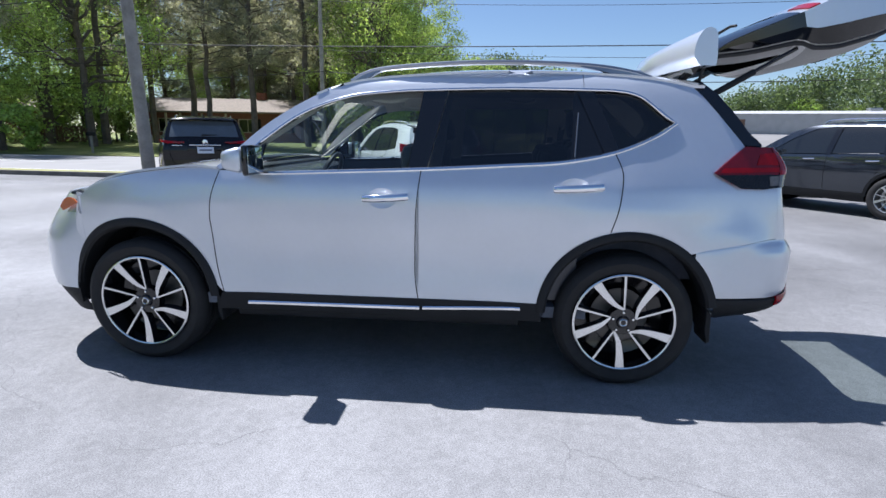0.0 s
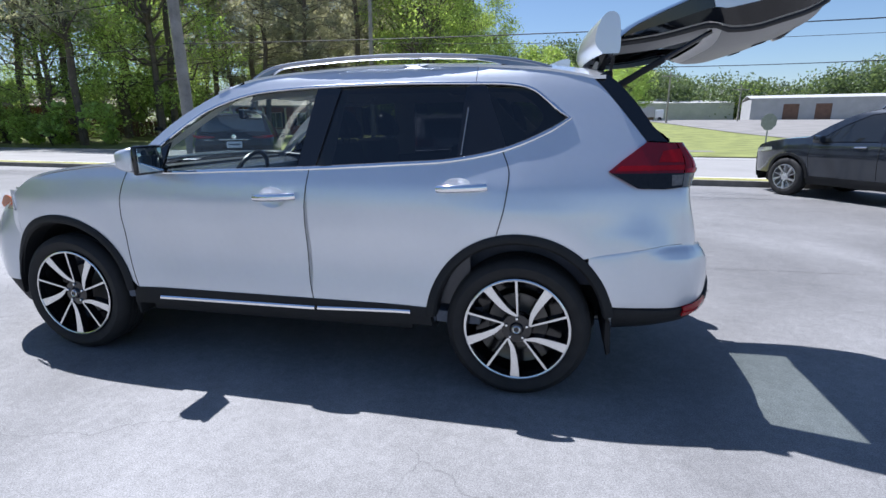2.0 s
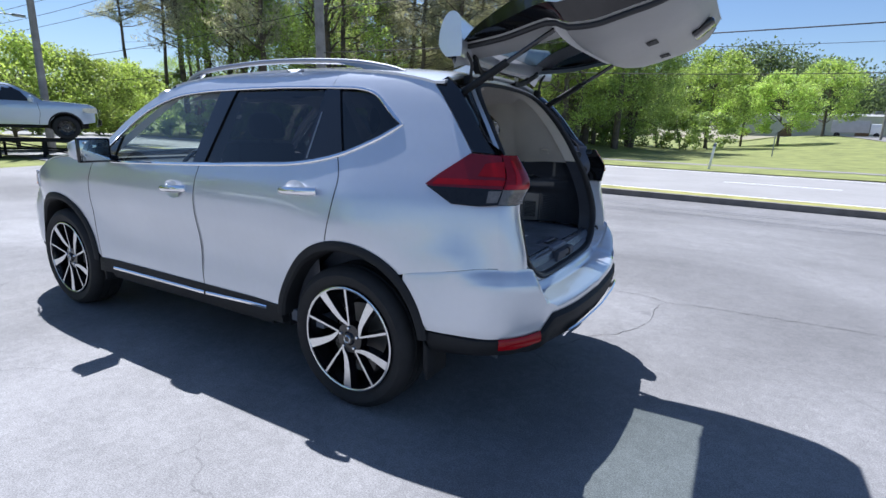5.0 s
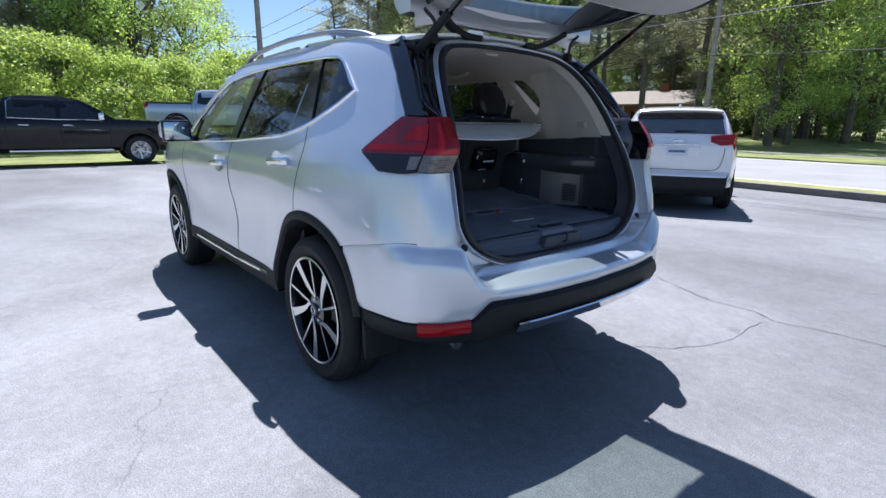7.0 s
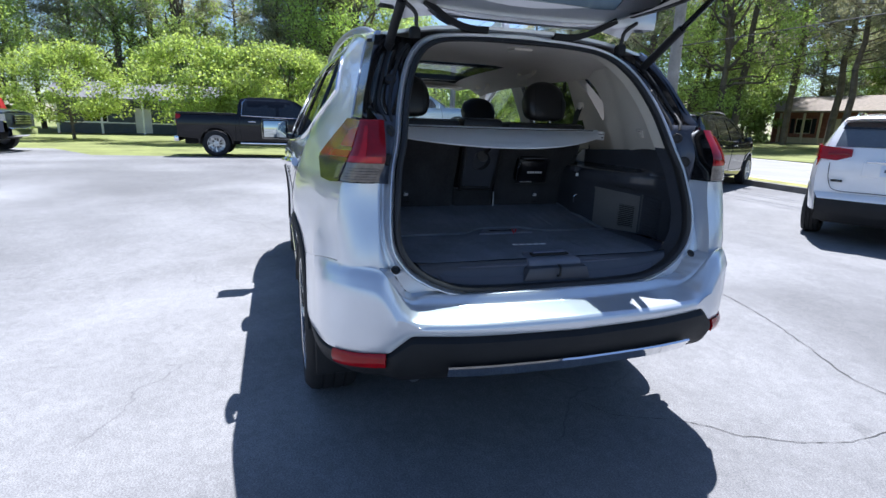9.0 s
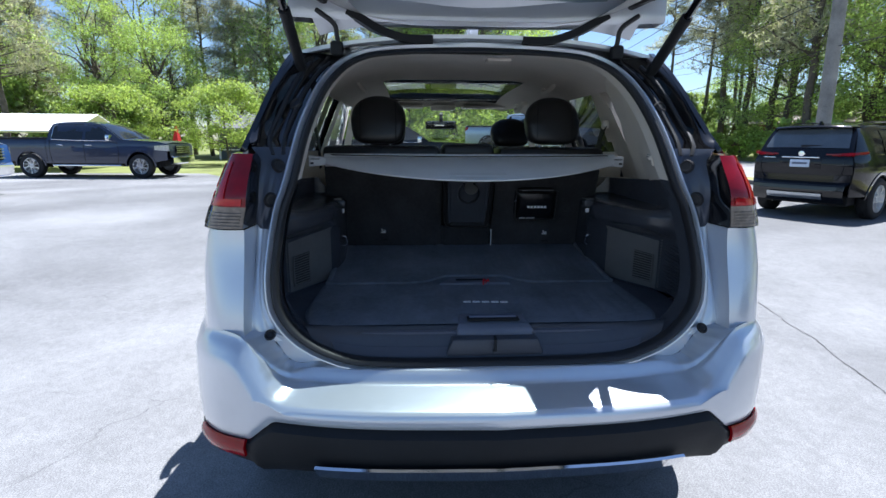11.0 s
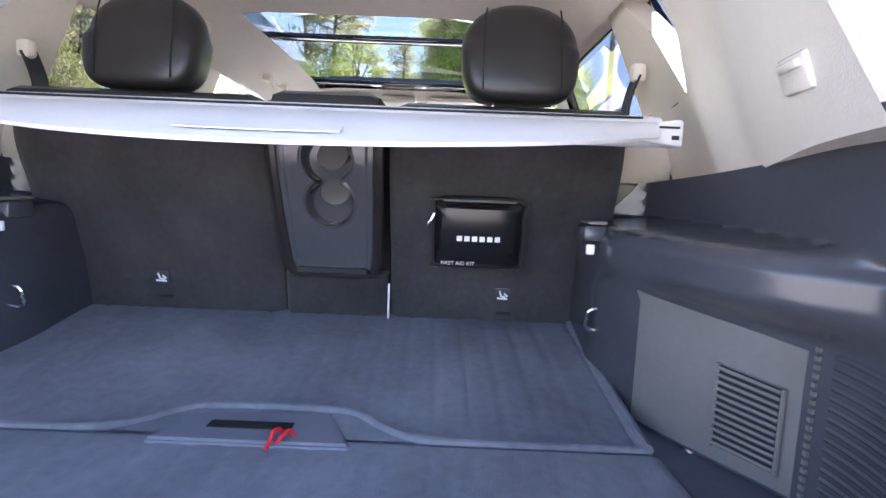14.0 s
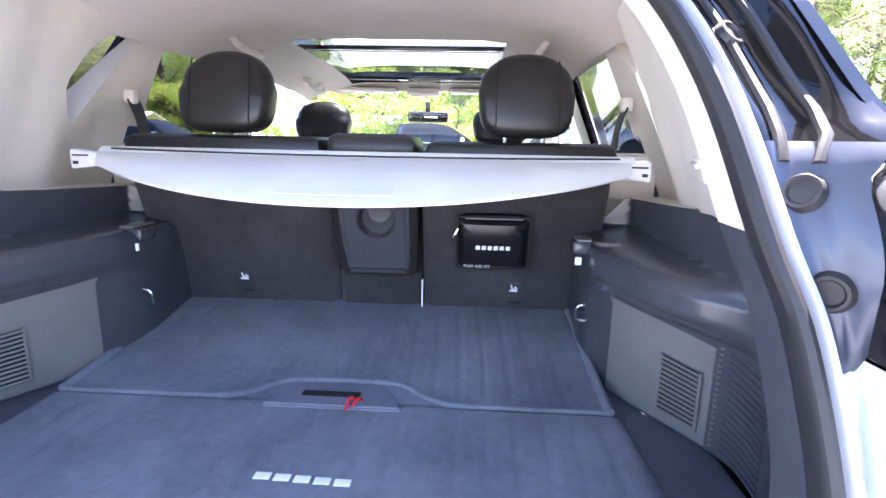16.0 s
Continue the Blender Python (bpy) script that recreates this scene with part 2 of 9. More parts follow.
def lerp(xs, ys, x):
    """Smooth interpolation of a table (monotone cubic)."""
    xs, ys = list(xs), list(ys)
    if x <= xs[0]:
        return ys[0]
    if x >= xs[-1]:
        return ys[-1]
    i = max(k for k in range(len(xs) - 1) if xs[k] <= x)
    d = [(ys[k + 1] - ys[k]) / (xs[k + 1] - xs[k]) for k in range(len(xs) - 1)]

    def slope(k):
        if k == 0 or k == len(xs) - 1:
            return d[min(k, len(d) - 1)]
        return 0.0 if d[k - 1] * d[k] <= 0 else 2 * d[k - 1] * d[k] / (d[k - 1] + d[k])
    h = xs[i + 1] - xs[i]
    t = (x - xs[i]) / h
    a, b = slope(i) * h, slope(i + 1) * h
    return (2 * t**3 - 3 * t**2 + 1) * ys[i] + (t**3 - 2 * t**2 + t) * a + (3 * t**2 - 2 * t**3) * ys[i + 1] + (t**3 - t**2) * b


# ---- ground, road and lawn ----
def asphalt_mat():
    """Old sealed asphalt: pale grey-blue, worn aggregate, blotches and hairline cracks."""
    m = mat("weathered_sealed_asphalt", (0.262, 0.260, 0.262), 0.72, var=0.2, scale=0.5, spec=0.22)
    nt = m.node_tree
    b = nt.nodes["Principled BSDF"]
    tc = nt.nodes.new("ShaderNodeTexCoord")
    base = b.inputs["Base Color"].links[0].from_socket
    grit = nt.nodes.new("ShaderNodeTexNoise")
    grit.inputs["Scale"].default_value, grit.inputs["Detail"].default_value, grit.inputs["Roughness"].default_value = 150, 3, 0.65
    gr = nt.nodes.new("ShaderNodeMapRange")
    gr.inputs[1].default_value, gr.inputs[2].default_value, gr.inputs[3].default_value, gr.inputs[4].default_value = 0.36, 0.64, 0.72, 1.25
    warp = nt.nodes.new("ShaderNodeTexNoise")
    warp.inputs["Scale"].default_value, warp.inputs["Detail"].default_value = 1.1, 6
    wadd = nt.nodes.new("ShaderNodeVectorMath")
    wadd.operation = "MULTIPLY_ADD"
    wadd.inputs[1].default_value = (0.9, 0.9, 0)
    vor = nt.nodes.new("ShaderNodeTexVoronoi")
    vor.feature = "DISTANCE_TO_EDGE"
    vor.inputs["Scale"].default_value = 0.42
    cr = nt.nodes.new("ShaderNodeMapRange")
    cr.inputs[1].default_value, cr.inputs[2].default_value, cr.inputs[3].default_value, cr.inputs[4].default_value = 0.0, 0.0020, 0.72, 1.0
    gate = nt.nodes.new("ShaderNodeTexNoise")
    gate.inputs["Scale"].default_value, gate.inputs["Detail"].default_value = 0.55, 3
    gm = nt.nodes.new("ShaderNodeMapRange")
    gm.inputs[1].default_value, gm.inputs[2].default_value = 0.44, 0.5
    keep = nt.nodes.new("ShaderNodeMath")
    keep.operation = "MAXIMUM"
    mul, mul2 = nt.nodes.new("ShaderNodeMath"), nt.nodes.new("ShaderNodeVectorMath")
    mul.operation, mul2.operation = "MULTIPLY", "SCALE"
    blot = nt.nodes.new("ShaderNodeTexNoise")
    blot.inputs["Scale"].default_value, blot.inputs["Detail"].default_value, blot.inputs["Distortion"].default_value = 0.16, 5, 1.2
    bl = nt.nodes.new("ShaderNodeMapRange")
    bl.inputs[1].default_value, bl.inputs[2].default_value, bl.inputs[3].default_value, bl.inputs[4].default_value = 0.38, 0.66, 0.74, 1.28
    mul3 = nt.nodes.new("ShaderNodeMath")
    mul3.operation = "MULTIPLY"
    # pale worn flakes of aggregate, a few centimetres across
    flake = nt.nodes.new("ShaderNodeTexNoise")
    flake.inputs["Scale"].default_value, flake.inputs["Detail"].default_value, flake.inputs["Roughness"].default_value, flake.inputs["Distortion"].default_value = 22, 6, 0.72, 0.8
    fl = nt.nodes.new("ShaderNodeMapRange")
    fl.inputs[1].default_value, fl.inputs[2].default_value, fl.inputs[3].default_value, fl.inputs[4].default_value = 0.40, 0.64, 0.90, 1.08
    mul4 = nt.nodes.new("ShaderNodeMath")
    mul4.operation = "MULTIPLY"
    bump = nt.nodes.new("ShaderNodeBump")
    bump.inputs["Strength"].default_value, bump.inputs["Distance"].default_value = 0.15, 0.003
    L = nt.links.new
    for n in (grit, warp, gate, blot, flake):
        L(tc.outputs["Object"], n.inputs["Vector"])
    L(warp.outputs["Color"], wadd.inputs[0])
    L(tc.outputs["Object"], wadd.inputs[2])
    L(wadd.outputs[0], vor.inputs["Vector"])
    L(vor.outputs["Distance"], cr.inputs[0])
    L(gate.outputs[0], gm.inputs[0])
    L(cr.outputs[0], keep.inputs[0])
    L(gm.outputs[0], keep.inputs[1])
    L(grit.outputs[0], gr.inputs[0])
    L(gr.outputs[0], mul.inputs[0])
    L(keep.outputs[0], mul.inputs[1])
    L(blot.outputs[0], bl.inputs[0])
    L(bl.outputs[0], mul3.inputs[0])
    L(flake.outputs[0], fl.inputs[0])
    L(fl.outputs[0], mul4.inputs[0])
    L(mul.outputs[0], mul4.inputs[1])
    L(mul4.outputs[0], mul3.inputs[1])
    # paler, ragged-edged stretch: sunlight thrown back at the viewer, put into the colour
    lightened, wr, wsum, wmul = nt.nodes.new("ShaderNodeVectorMath"), nt.nodes.new("ShaderNodeMapRange"), nt.nodes.new("ShaderNodeMath"), nt.nodes.new("ShaderNodeMath")
    lightened.operation, lightened.inputs[1].default_value = "DISTANCE", (1.2, -2.2, 0.0)
    wsum.operation, wsum.inputs[1].default_value = "MULTIPLY_ADD", 2.4
    wr.interpolation_type = "SMOOTHSTEP"
    wr.inputs[1].default_value, wr.inputs[2].default_value, wr.inputs[3].default_value, wr.inputs[4].default_value = 1.6, 4.4, 1.04, 0.84
    wmul.operation = "MULTIPLY"
    L(tc.outputs["Object"], lightened.inputs[0])
    L(warp.outputs[0], wsum.inputs[0])
    L(lightened.outputs["Value"], wsum.inputs[2])
    L(wsum.outputs[0], wr.inputs[0])
    L(wr.outputs[0], wmul.inputs[0])
    L(mul3.outputs[0], wmul.inputs[1])
    L(base, mul2.inputs[0])
    L(wmul.outputs[0], mul2.inputs["Scale"])
    L(mul2.outputs[0], b.inputs["Base Color"])
    L(mul4.outputs[0], bump.inputs["Height"])
    L(bump.outputs[0], b.inputs["Normal"])
    return m


M["asphalt"] = asphalt_mat()
M["road"] = mat("pale_road_asphalt", (0.27, 0.265, 0.26), 0.85, var=0.12, scale=0.6, bump=0.3, bscale=70)
M["line"] = mat("white_road_paint", (0.75, 0.75, 0.72), 0.6, var=0.15, scale=6)
M["grass"] = mat("mown_grass", (0.185, 0.205, 0.06), 0.9, var=0.45, scale=0.8, bump=0.8, bscale=40)
M["drygrass"] = mat("dry_verge_grass", (0.26, 0.25, 0.08), 0.9, var=0.4, scale=1.5, bump=0.8, bscale=40)
M["kerb"] = mat("concrete_kerb", (0.17, 0.16, 0.15), 0.85, var=0.3, scale=4, bump=0.4)
M["concrete"] = mat("pale_concrete_drive", (0.21, 0.20, 0.19), 0.85, var=0.25, scale=0.5, bump=0.3)

ROAD_TURN = radians(-4.0)


def along(x, y, z=0.0):
    """A place by its run along the road and its distance out from the lot's kerb."""
    c, s = math.cos(ROAD_TURN), math.sin(ROAD_TURN)
    return (x * c - y * s, 9.75 + x * s + y * c, z)


def strip(name, x0, x1, y0, y1, z0, z1, material, label, category, step=6.0, wobble=0.0):
    """A long flat slab beside the road."""
    bm = bmesh.new()
    n = max(1, int((x1 - x0) / step))

    def w(i, k):
        return wobble * noise.noise((i * 0.7, k * 9.1, 0.3))
    rows = []
    for i in range(n + 1):
        x = x0 + (x1 - x0) * i / n
        a, b = along(x, y0 + w(i, 1)), along(x, y1 + w(i, 2))
        rows.append([bm.verts.new((a[0], a[1], z0)), bm.verts.new((a[0], a[1], z1)), bm.verts.new((b[0], b[1], z1)), bm.verts.new((b[0], b[1], z0))])
    for p, q in zip(rows, rows[1:]):
        for j in range(3):
            bm.faces.new([p[j], q[j], q[j + 1], p[j + 1]])
    ob = finish(name, bm, material, smooth=False)
    return tagged(ob, label, category, kind="structure")


bm = bmesh.new()
for ring in [((-400, -400), (400, -400), (400, 600), (-400, 600))]:
    bm.faces.new([bm.verts.new((x, y, -0.03)) for x, y in ring])
tagged(finish("ground", bm, M["grass"], smooth=False), "wide green grass ground reaching the horizon", "ground", kind="structure")
# the lot ends at a grass bank ahead of the car and at the kerb by the road
bm = bmesh.new()
lot = [(60, -60), (60, along(60, 0)[1]), (-24, along(-24, 0)[1]), (-24, 5.8), (-15.0, 5.2), (-13.9, 1.0), (-14.4, -6.4), (-17.4, -8.4), (-19, -60)]
bm.faces.new([bm.verts.new((x, y, 0.0)) for x, y in lot])
tagged(finish("pavement", bm, M["asphalt"], smooth=False), "pale weathered asphalt car lot with hairline cracks", "parking lot", kind="structure")
# open cracks across the lot
M["crack"] = mat("dirt_filled_crack", (0.075, 0.072, 0.07), 0.95, var=0.4, scale=20)


def crack(pts, w, seed):
    """A thin ragged ribbon of dirt along a line on the ground."""
    rng = np.random.default_rng(seed)
    line = []
    for a, b in zip(pts, pts[1:]):
        n = max(2, int(math.hypot(b[0] - a[0], b[1] - a[1]) / 0.035))
        line += [(a[0] + (b[0] - a[0]) * k / n, a[1] + (b[1] - a[1]) * k / n) for k in range(n)]
    line.append(pts[-1])
    off, rows, bm = np.cumsum(rng.normal(size=len(line)) * 0.006), [], bmesh.new()
    off -= np.linspace(0, off[-1], len(line))
    for k, (x, y) in enumerate(line):
        a, b = line[max(0, k - 1)], line[min(len(line) - 1, k + 1)]
        d = Vector((b[0] - a[0], b[1] - a[1])).normalized()
        h = w * (0.25 + 0.75 * rng.random()) * min(1, 0.2 + k / 4, 0.2 + (len(line) - 1 - k) / 4)
        c = Vector((x - d.y * off[k], y + d.x * off[k]))
        rows.append([bm.verts.new((c.x - d.y * e, c.y + d.x * e, 0.003)) for e in (-h, h)])
    for a, b in zip(rows, rows[1:]):
        bm.faces.new([a[0], a[1], b[1], b[0]])
    tagged(finish("pavement_crack", bm, M["crack"], smooth=False), "dark ragged crack across the asphalt lot", "crack", kind="structure")


crack([(-0.9, 2.75), (0.4, 2.5), (1.347, 2.245), (1.833, 2.026), (2.05, 1.94), (2.379, 1.926), (2.504, 1.849), (2.838, 1.912), (3.081, 1.913), (4.4, 2.02)], 0.0045, 1)
crack([(2.504, 1.849), (2.447, 1.60), (2.467, 1.335), (2.415, 1.108), (2.279, 0.87), (2.117, 0.687), (2.025, 0.457), (1.85, 0.34)], 0.0028, 2)
strip("road", -150, 150, 1.5, 11.2, -0.02, 0.012, M["road"], "pale grey two-lane asphalt road", "road")
strip("verge", -60, 60, 0.16, 1.5, -0.02, 0.06, M["drygrass"], "narrow dry grass strip between kerb and road", "verge", 2.0, 0.12)
strip("kerb", -60, 60, 0.0, 0.16, -0.02, 0.13, M["kerb"], "dark weathered concrete kerb along the lot", "kerb", 2.0, 0.02)
strip("road_edge_line", -150, 150, 1.95, 2.07, 0.0, 0.017, M["line"], "white painted edge line on the road", "road marking")
strip("road_far_edge_line", -150, 150, 10.5, 10.62, 0.0, 0.017, M["line"], "white painted edge line on the road", "road marking")
for k in range(-6, 7):
    strip("lane_dash", k * 12 + 2.0, k * 12 + 5.0, 6.2, 6.32, 0.0, 0.017, M["line"], "white painted lane dash on the road", "road marking")


def ground_z(x, y):
    """The land beyond the road rises towards the houses and the warehouses."""
    k = min(1, max(0, (-3 - x) / 9)) * min(1, max(0, (y - 22.5) / 17))
    j = min(1, max(0, (x + 3) / 16)) * min(1, max(0, (y - 34) / 70))
    return 0.05 + 0.45 * k * k * (3 - 2 * k) + 2.1 * j * j * (3 - 2 * j)


def lawn_at(u, v):
    x, y = -150 + 300 * u, 11.2 + 260 * v**2
    p = Vector(along(x, y))
    p.z = ground_z(p.x, p.y) + 0.02 * noise.noise((p.x * 0.3, p.y * 0.3, 0))
    return p


tagged(finish("lawn", sheet(lawn_at, 150, 40), M["grass"]), "mown green lawn rising beyond the road", "lawn", kind="structure")


def yard_at(u, v):
    p = Vector(along(20 + 130 * u - 18 * v, 25 + 95 * v))
    p.z = ground_z(p.x, p.y) + 0.05
    return p


tagged(finish("yard", sheet(yard_at, 60, 40), M["concrete"]), "worn paved yard sloping up to the warehouses", "yard", kind="structure")


# ---- the silver car: front towards -x, its left side towards -y ----
AXF, AXR, WR = -1.353, 1.353, 0.365
_ZS = [0.2, 0.32, 0.45, 0.6, 0.75, 0.86, 0.96, 1.05, 1.13, 1.25, 1.4, 1.55, 1.62, 1.68]
_YS = [0.84, 0.872, 0.884, 0.882, 0.888, 0.903, 0.909, 0.898, 0.872, 0.822, 0.757, 0.688, 0.645, 0.58]


BUMP_PLAN = ([1.35, 1.68, 1.9, 2.0, 2.06, 2.12, 2.165, 2.24], [0.882, 0.878, 0.875, 0.864, 0.853, 0.822, 0.795, 0.69])


def SY(x, z):
    """Half the body's width at a length and a height."""
    y = lerp(_ZS, _YS, z)
    if x < -1.25:
        y -= 0.26 * ((-1.25 - x) / 0.95) ** 2.4
    if x > 1.35:
        y0 = y
        y -= 0.165 * (x - 1.35) ** 1.35
        # low down the panel flares out to meet the bumper
        t, w = min(1, max(0, (1.0 - z) / 0.19)) * (1 - 0.55 * min(1, max(0, (x - 1.9) / 0.2))), min(1, (x - 1.35) / 0.4)
        t, w = t * t * (3 - 2 * t), w * w * (3 - 2 * w)
        y += (y0 + (lerp(*BUMP_PLAN, x) - 0.004 - y0) * w - y) * t
    for ax in (AXF, AXR):
        d = math.hypot(x - ax, z - 0.42)
        if 0.3 < d < 0.75:
            y += 0.014 * math.exp(-(((d - 0.47) / 0.12) ** 2))
    # hollow of the door below the shoulder line
    if -0.9 < x < 1.3:
        y -= 0.013 * math.exp(-(((z - 0.66) / 0.13) ** 2)) * min(1, (x + 0.9) / 0.3, (1.3 - x) / 0.3)
    return y


def SN(x, z, s, fn=None):
    e, fn = 0.006, fn or SY
    dx, dz = (fn(x + e, z) - fn(x - e, z)) / (2 * e), (fn(x, z + e) - fn(x, z - e)) / (2 * e)
    return Vector((-dx, s, -dz)).normalized()


def inset(poly, d):
    """Moves a closed outline inwards."""
    p = [Vector(q) for q in poly]
    area = sum(a.x * b.y - b.x * a.y for a, b in zip(p, p[1:] + p[:1]))
    out = []
    for i, q in enumerate(p):
        a, b = (q - p[i - 1]), (p[(i + 1) % len(p)] - q)
        if a.length < 1e-6 or b.length < 1e-6:
            out.append(q)
            continue
        na, nb = Vector((-a.y, a.x)).normalized(), Vector((-b.y, b.x)).normalized()
        n = (na + nb)
        n = n.normalized() / max(0.4, n.normalized().dot(na)) if n.length > 1e-4 else na
        out.append(q + n * d * (1 if area > 0 else -1))
    return out


def skin(name, poly, s, material, parent, gap=0.0028, off=0.0, flange=0.018, grid=0.055, label="", fn=None):
    """A body panel: an outline in (x, z) laid on the body's side surface, with turned-in edges."""
    fn = fn or SY
    poly = [Vector((q[0], q[1])) for q in (inset(poly, gap) if gap else poly)]
    bm = bmesh.new()
    bm.faces.new([bm.verts.new((q.x, 0, q.y)) for q in poly])
    bmesh.ops.triangulate(bm, faces=bm.faces[:])
    xs, zs = [q.x for q in poly], [q.y for q in poly]
    for axis, lo, hi in ((0, min(xs), max(xs)), (2, min(zs), max(zs))):
        k = math.ceil(lo / grid) * grid
        while k < hi:
            co, no = [0, 0, 0], [0, 0, 0]
            co[axis], no[axis] = k, 1
            bmesh.ops.bisect_plane(bm, geom=bm.verts[:] + bm.edges[:] + bm.faces[:], dist=1e-5, plane_co=co, plane_no=no)
            k += grid
    bmesh.ops.remove_doubles(bm, verts=bm.verts[:], dist=1e-5)
    rim = [e for e in bm.edges if len(e.link_faces) == 1]
    for v in bm.verts:
        v.co.y = s * (fn(v.co.x, v.co.z) + off)
    for f in bm.faces:
        f.normal_update()
        if f.normal.y * s < 0:
            f.normal_flip()
    if flange:
        new_of = {}
        for e in rim:
            for v in e.verts:
                if v not in new_of:
                    new_of[v] = (bm.verts.new(v.co), bm.verts.new(v.co + Vector((0, -s * flange, 0))))
            a, b = e.verts
            bm.faces.new([new_of[a][0], new_of[b][0], new_of[b][1], new_of[a][1]])
    bm.normal_update()
    count = len(bm.verts)
    me = bpy.data.meshes.new(name)
    edge_of = {v.index for p in (new_of.values() if flange else ()) for v in p}
    bm.verts.index_update()
    edge_of = {v.index for p in (new_of.values() if flange else ()) for v in p}
    normals = [v.normal.copy() if v.index in edge_of else SN(v.co.x, v.co.z, s, fn) for v in bm.verts]
    bm.to_mesh(me)
    bm.free()
    for p in me.polygons:
        p.use_smooth = True
    me.normals_split_custom_set_from_vertices(normals)
    me.materials.append(material)
    ob = new(name, me)
    ob.parent = parent
    return tagged(ob, label) if label else ob


def band(name, pts, s, w, h, material, parent, off=0.0, label=""):
    """A moulding along a line (x, z) on the body's side."""
    line = [Vector((x, s * (SY(x, z) + off), z)) for x, z in pts]
    bm = bmesh.new()
    rings = []
    for i, p in enumerate(line):
        t = (line[min(i + 1, len(line) - 1)] - line[max(i - 1, 0)]).normalized()
        n = SN(p.x, p.z, s)
        c = t.cross(n).normalized()
        rings.append([bm.verts.new(p + c * a + n * b) for a, b in ((-w / 2, -0.006), (-w / 2, h * 0.5), (-w / 4, h), (w / 4, h), (w / 2, h * 0.5), (w / 2, -0.006))])
    for p, q in zip(rings, rings[1:]):
        for j in range(6):
            bm.faces.new([p[j], p[(j + 1) % 6], q[(j + 1) % 6], q[j]])
    bm.faces.new(rings[0])
    bm.faces.new(rings[-1][::-1])
    return part(name, bm, material, parent, label)


def sm(pts, n=5):
    """A smooth line through points of the (x, z) plane."""
    return [(q.x, q.y) for q in smoothline([(a, b, 0) for a, b in pts], n)]


def arc(cx, cz, r, a0, a1, n=20):
    return [(cx + r * math.cos(radians(a0 + (a1 - a0) * i / n)), cz + r * math.sin(radians(a0 + (a1 - a0) * i / n))) for i in range(n + 1)]


M["rail_foot"] = mat("rail_foot_grey", (0.34, 0.35, 0.37), 0.35, 0.9, var=0.05)
car = thing("silver_suv", "silver compact SUV with open tailgate parked on asphalt", "car")

M["lens_rear"] = mat("brownish_clear_lens", (0.17, 0.15, 0.13), 0.12, 0.25, var=0.3, scale=60, coat=0.6)
# lines of the side, (x, z)
CANT = sm([(-0.90, 1.13), (-0.835, 1.175), (-0.619, 1.37), (-0.409, 1.505), (-0.224, 1.585), (0.0, 1.63), (0.5, 1.662), (1.0, 1.662), (1.4, 1.635), (1.62, 1.60), (1.665, 1.585)])
WIN_UP = sm([(-0.80, 1.132), (-0.61, 1.296), (-0.403, 1.441), (-0.156, 1.528), (0.093, 1.557), (0.309, 1.567), (0.704, 1.575), (1.103, 1.570), (1.28, 1.562), (1.38, 1.537), (1.45, 1.487), (1.555, 1.398)])
WIN_LO = sm([(1.555, 1.398), (1.457, 1.333), (1.259, 1.251), (1.004, 1.199), (0.715, 1.178), (0.273, 1.152), (-0.182, 1.133), (-0.588, 1.118), (-0.80, 1.132)])
ARCH_R = 0.462
FARCH, RARCH = (AXF - 0.005, 0.39), (AXR + 0.0, 0.392)
FDOOR = sm([(-0.845, 1.122), (-0.885, 1.0), (-0.902, 0.9), (-0.903, 0.82), (-0.89, 0.6), (-0.86, 0.44)])
BDOOR = sm([(0.262, 1.152), (0.245, 1.0), (0.236, 0.86), (0.229, 0.6), (0.25, 0.44)])
RDOOR = sm([(1.252, 1.25), (1.283, 1.18), (1.292, 1.12), (1.276, 0.98), (1.244, 0.856)])


def xz_at(line, z):
    return min(line, key=lambda q: abs(q[1] - z))[0]


def under(line, x):
    """The height of a line at x."""
    q = sorted(line)
    return float(np.interp(x, [a for a, _ in q], [b for _, b in q]))


SILL_Z = 0.44


def wl(x0, x1, n=14):
    return [(x0 + (x1 - x0) * i / n, under(WIN_LO, x0 + (x1 - x0) * i / n)) for i in range(n + 1)]


def wu(x0, x1, n=14):
    return [(x0 + (x1 - x0) * i / n, under(WIN_UP, x0 + (x1 - x0) * i / n)) for i in range(n + 1)]


FEND_TOP = sm([(-0.845, 1.135), (-1.0, 1.145), (-1.2, 1.125), (-1.4, 1.093), (-1.55, 1.05), (-1.66, 0.995)])
front_panel = FEND_TOP + sm([(-1.66, 0.995), (-1.72, 0.93), (-1.76, 0.8), (-1.815, 0.56)])[1:] + arc(*FARCH, ARCH_R, 160, 12, 26) + FDOOR[::-1]
door1 = wl(-0.845, 0.262) + BDOOR[1:] + [(-0.86, 0.44)] + FDOOR[::-1][1:]
door2 = wl(0.262, 1.252) + RDOOR[1:] + arc(*RARCH, ARCH_R, 104, 174, 16) + BDOOR[::-1]
LAMP = [(1.742, 1.156), (1.80, 1.205), (1.915, 1.292), (2.05, 1.287), (2.09, 1.19), (2.078, 1.088), (2.0, 1.078), (1.88, 1.08)]
QB = sm([(1.672, 0.758), (1.85, 0.79), (2.02, 0.822), (2.10, 0.828)])
PILLAR = sm([(1.915, 1.292), (1.80, 1.435), (1.72, 1.53), (1.665, 1.585)])
TIP = (1.555, 1.398)
_pil_hi = [q for q in PILLAR[::-1] if q[1] > 1.40]
quarter_upper = [(1.10, under(CANT, 1.10))] + [q for q in CANT if q[0] > 1.11][:-1] + _pil_hi + [(1.83, 1.398), TIP] + wu(1.545, 1.10)
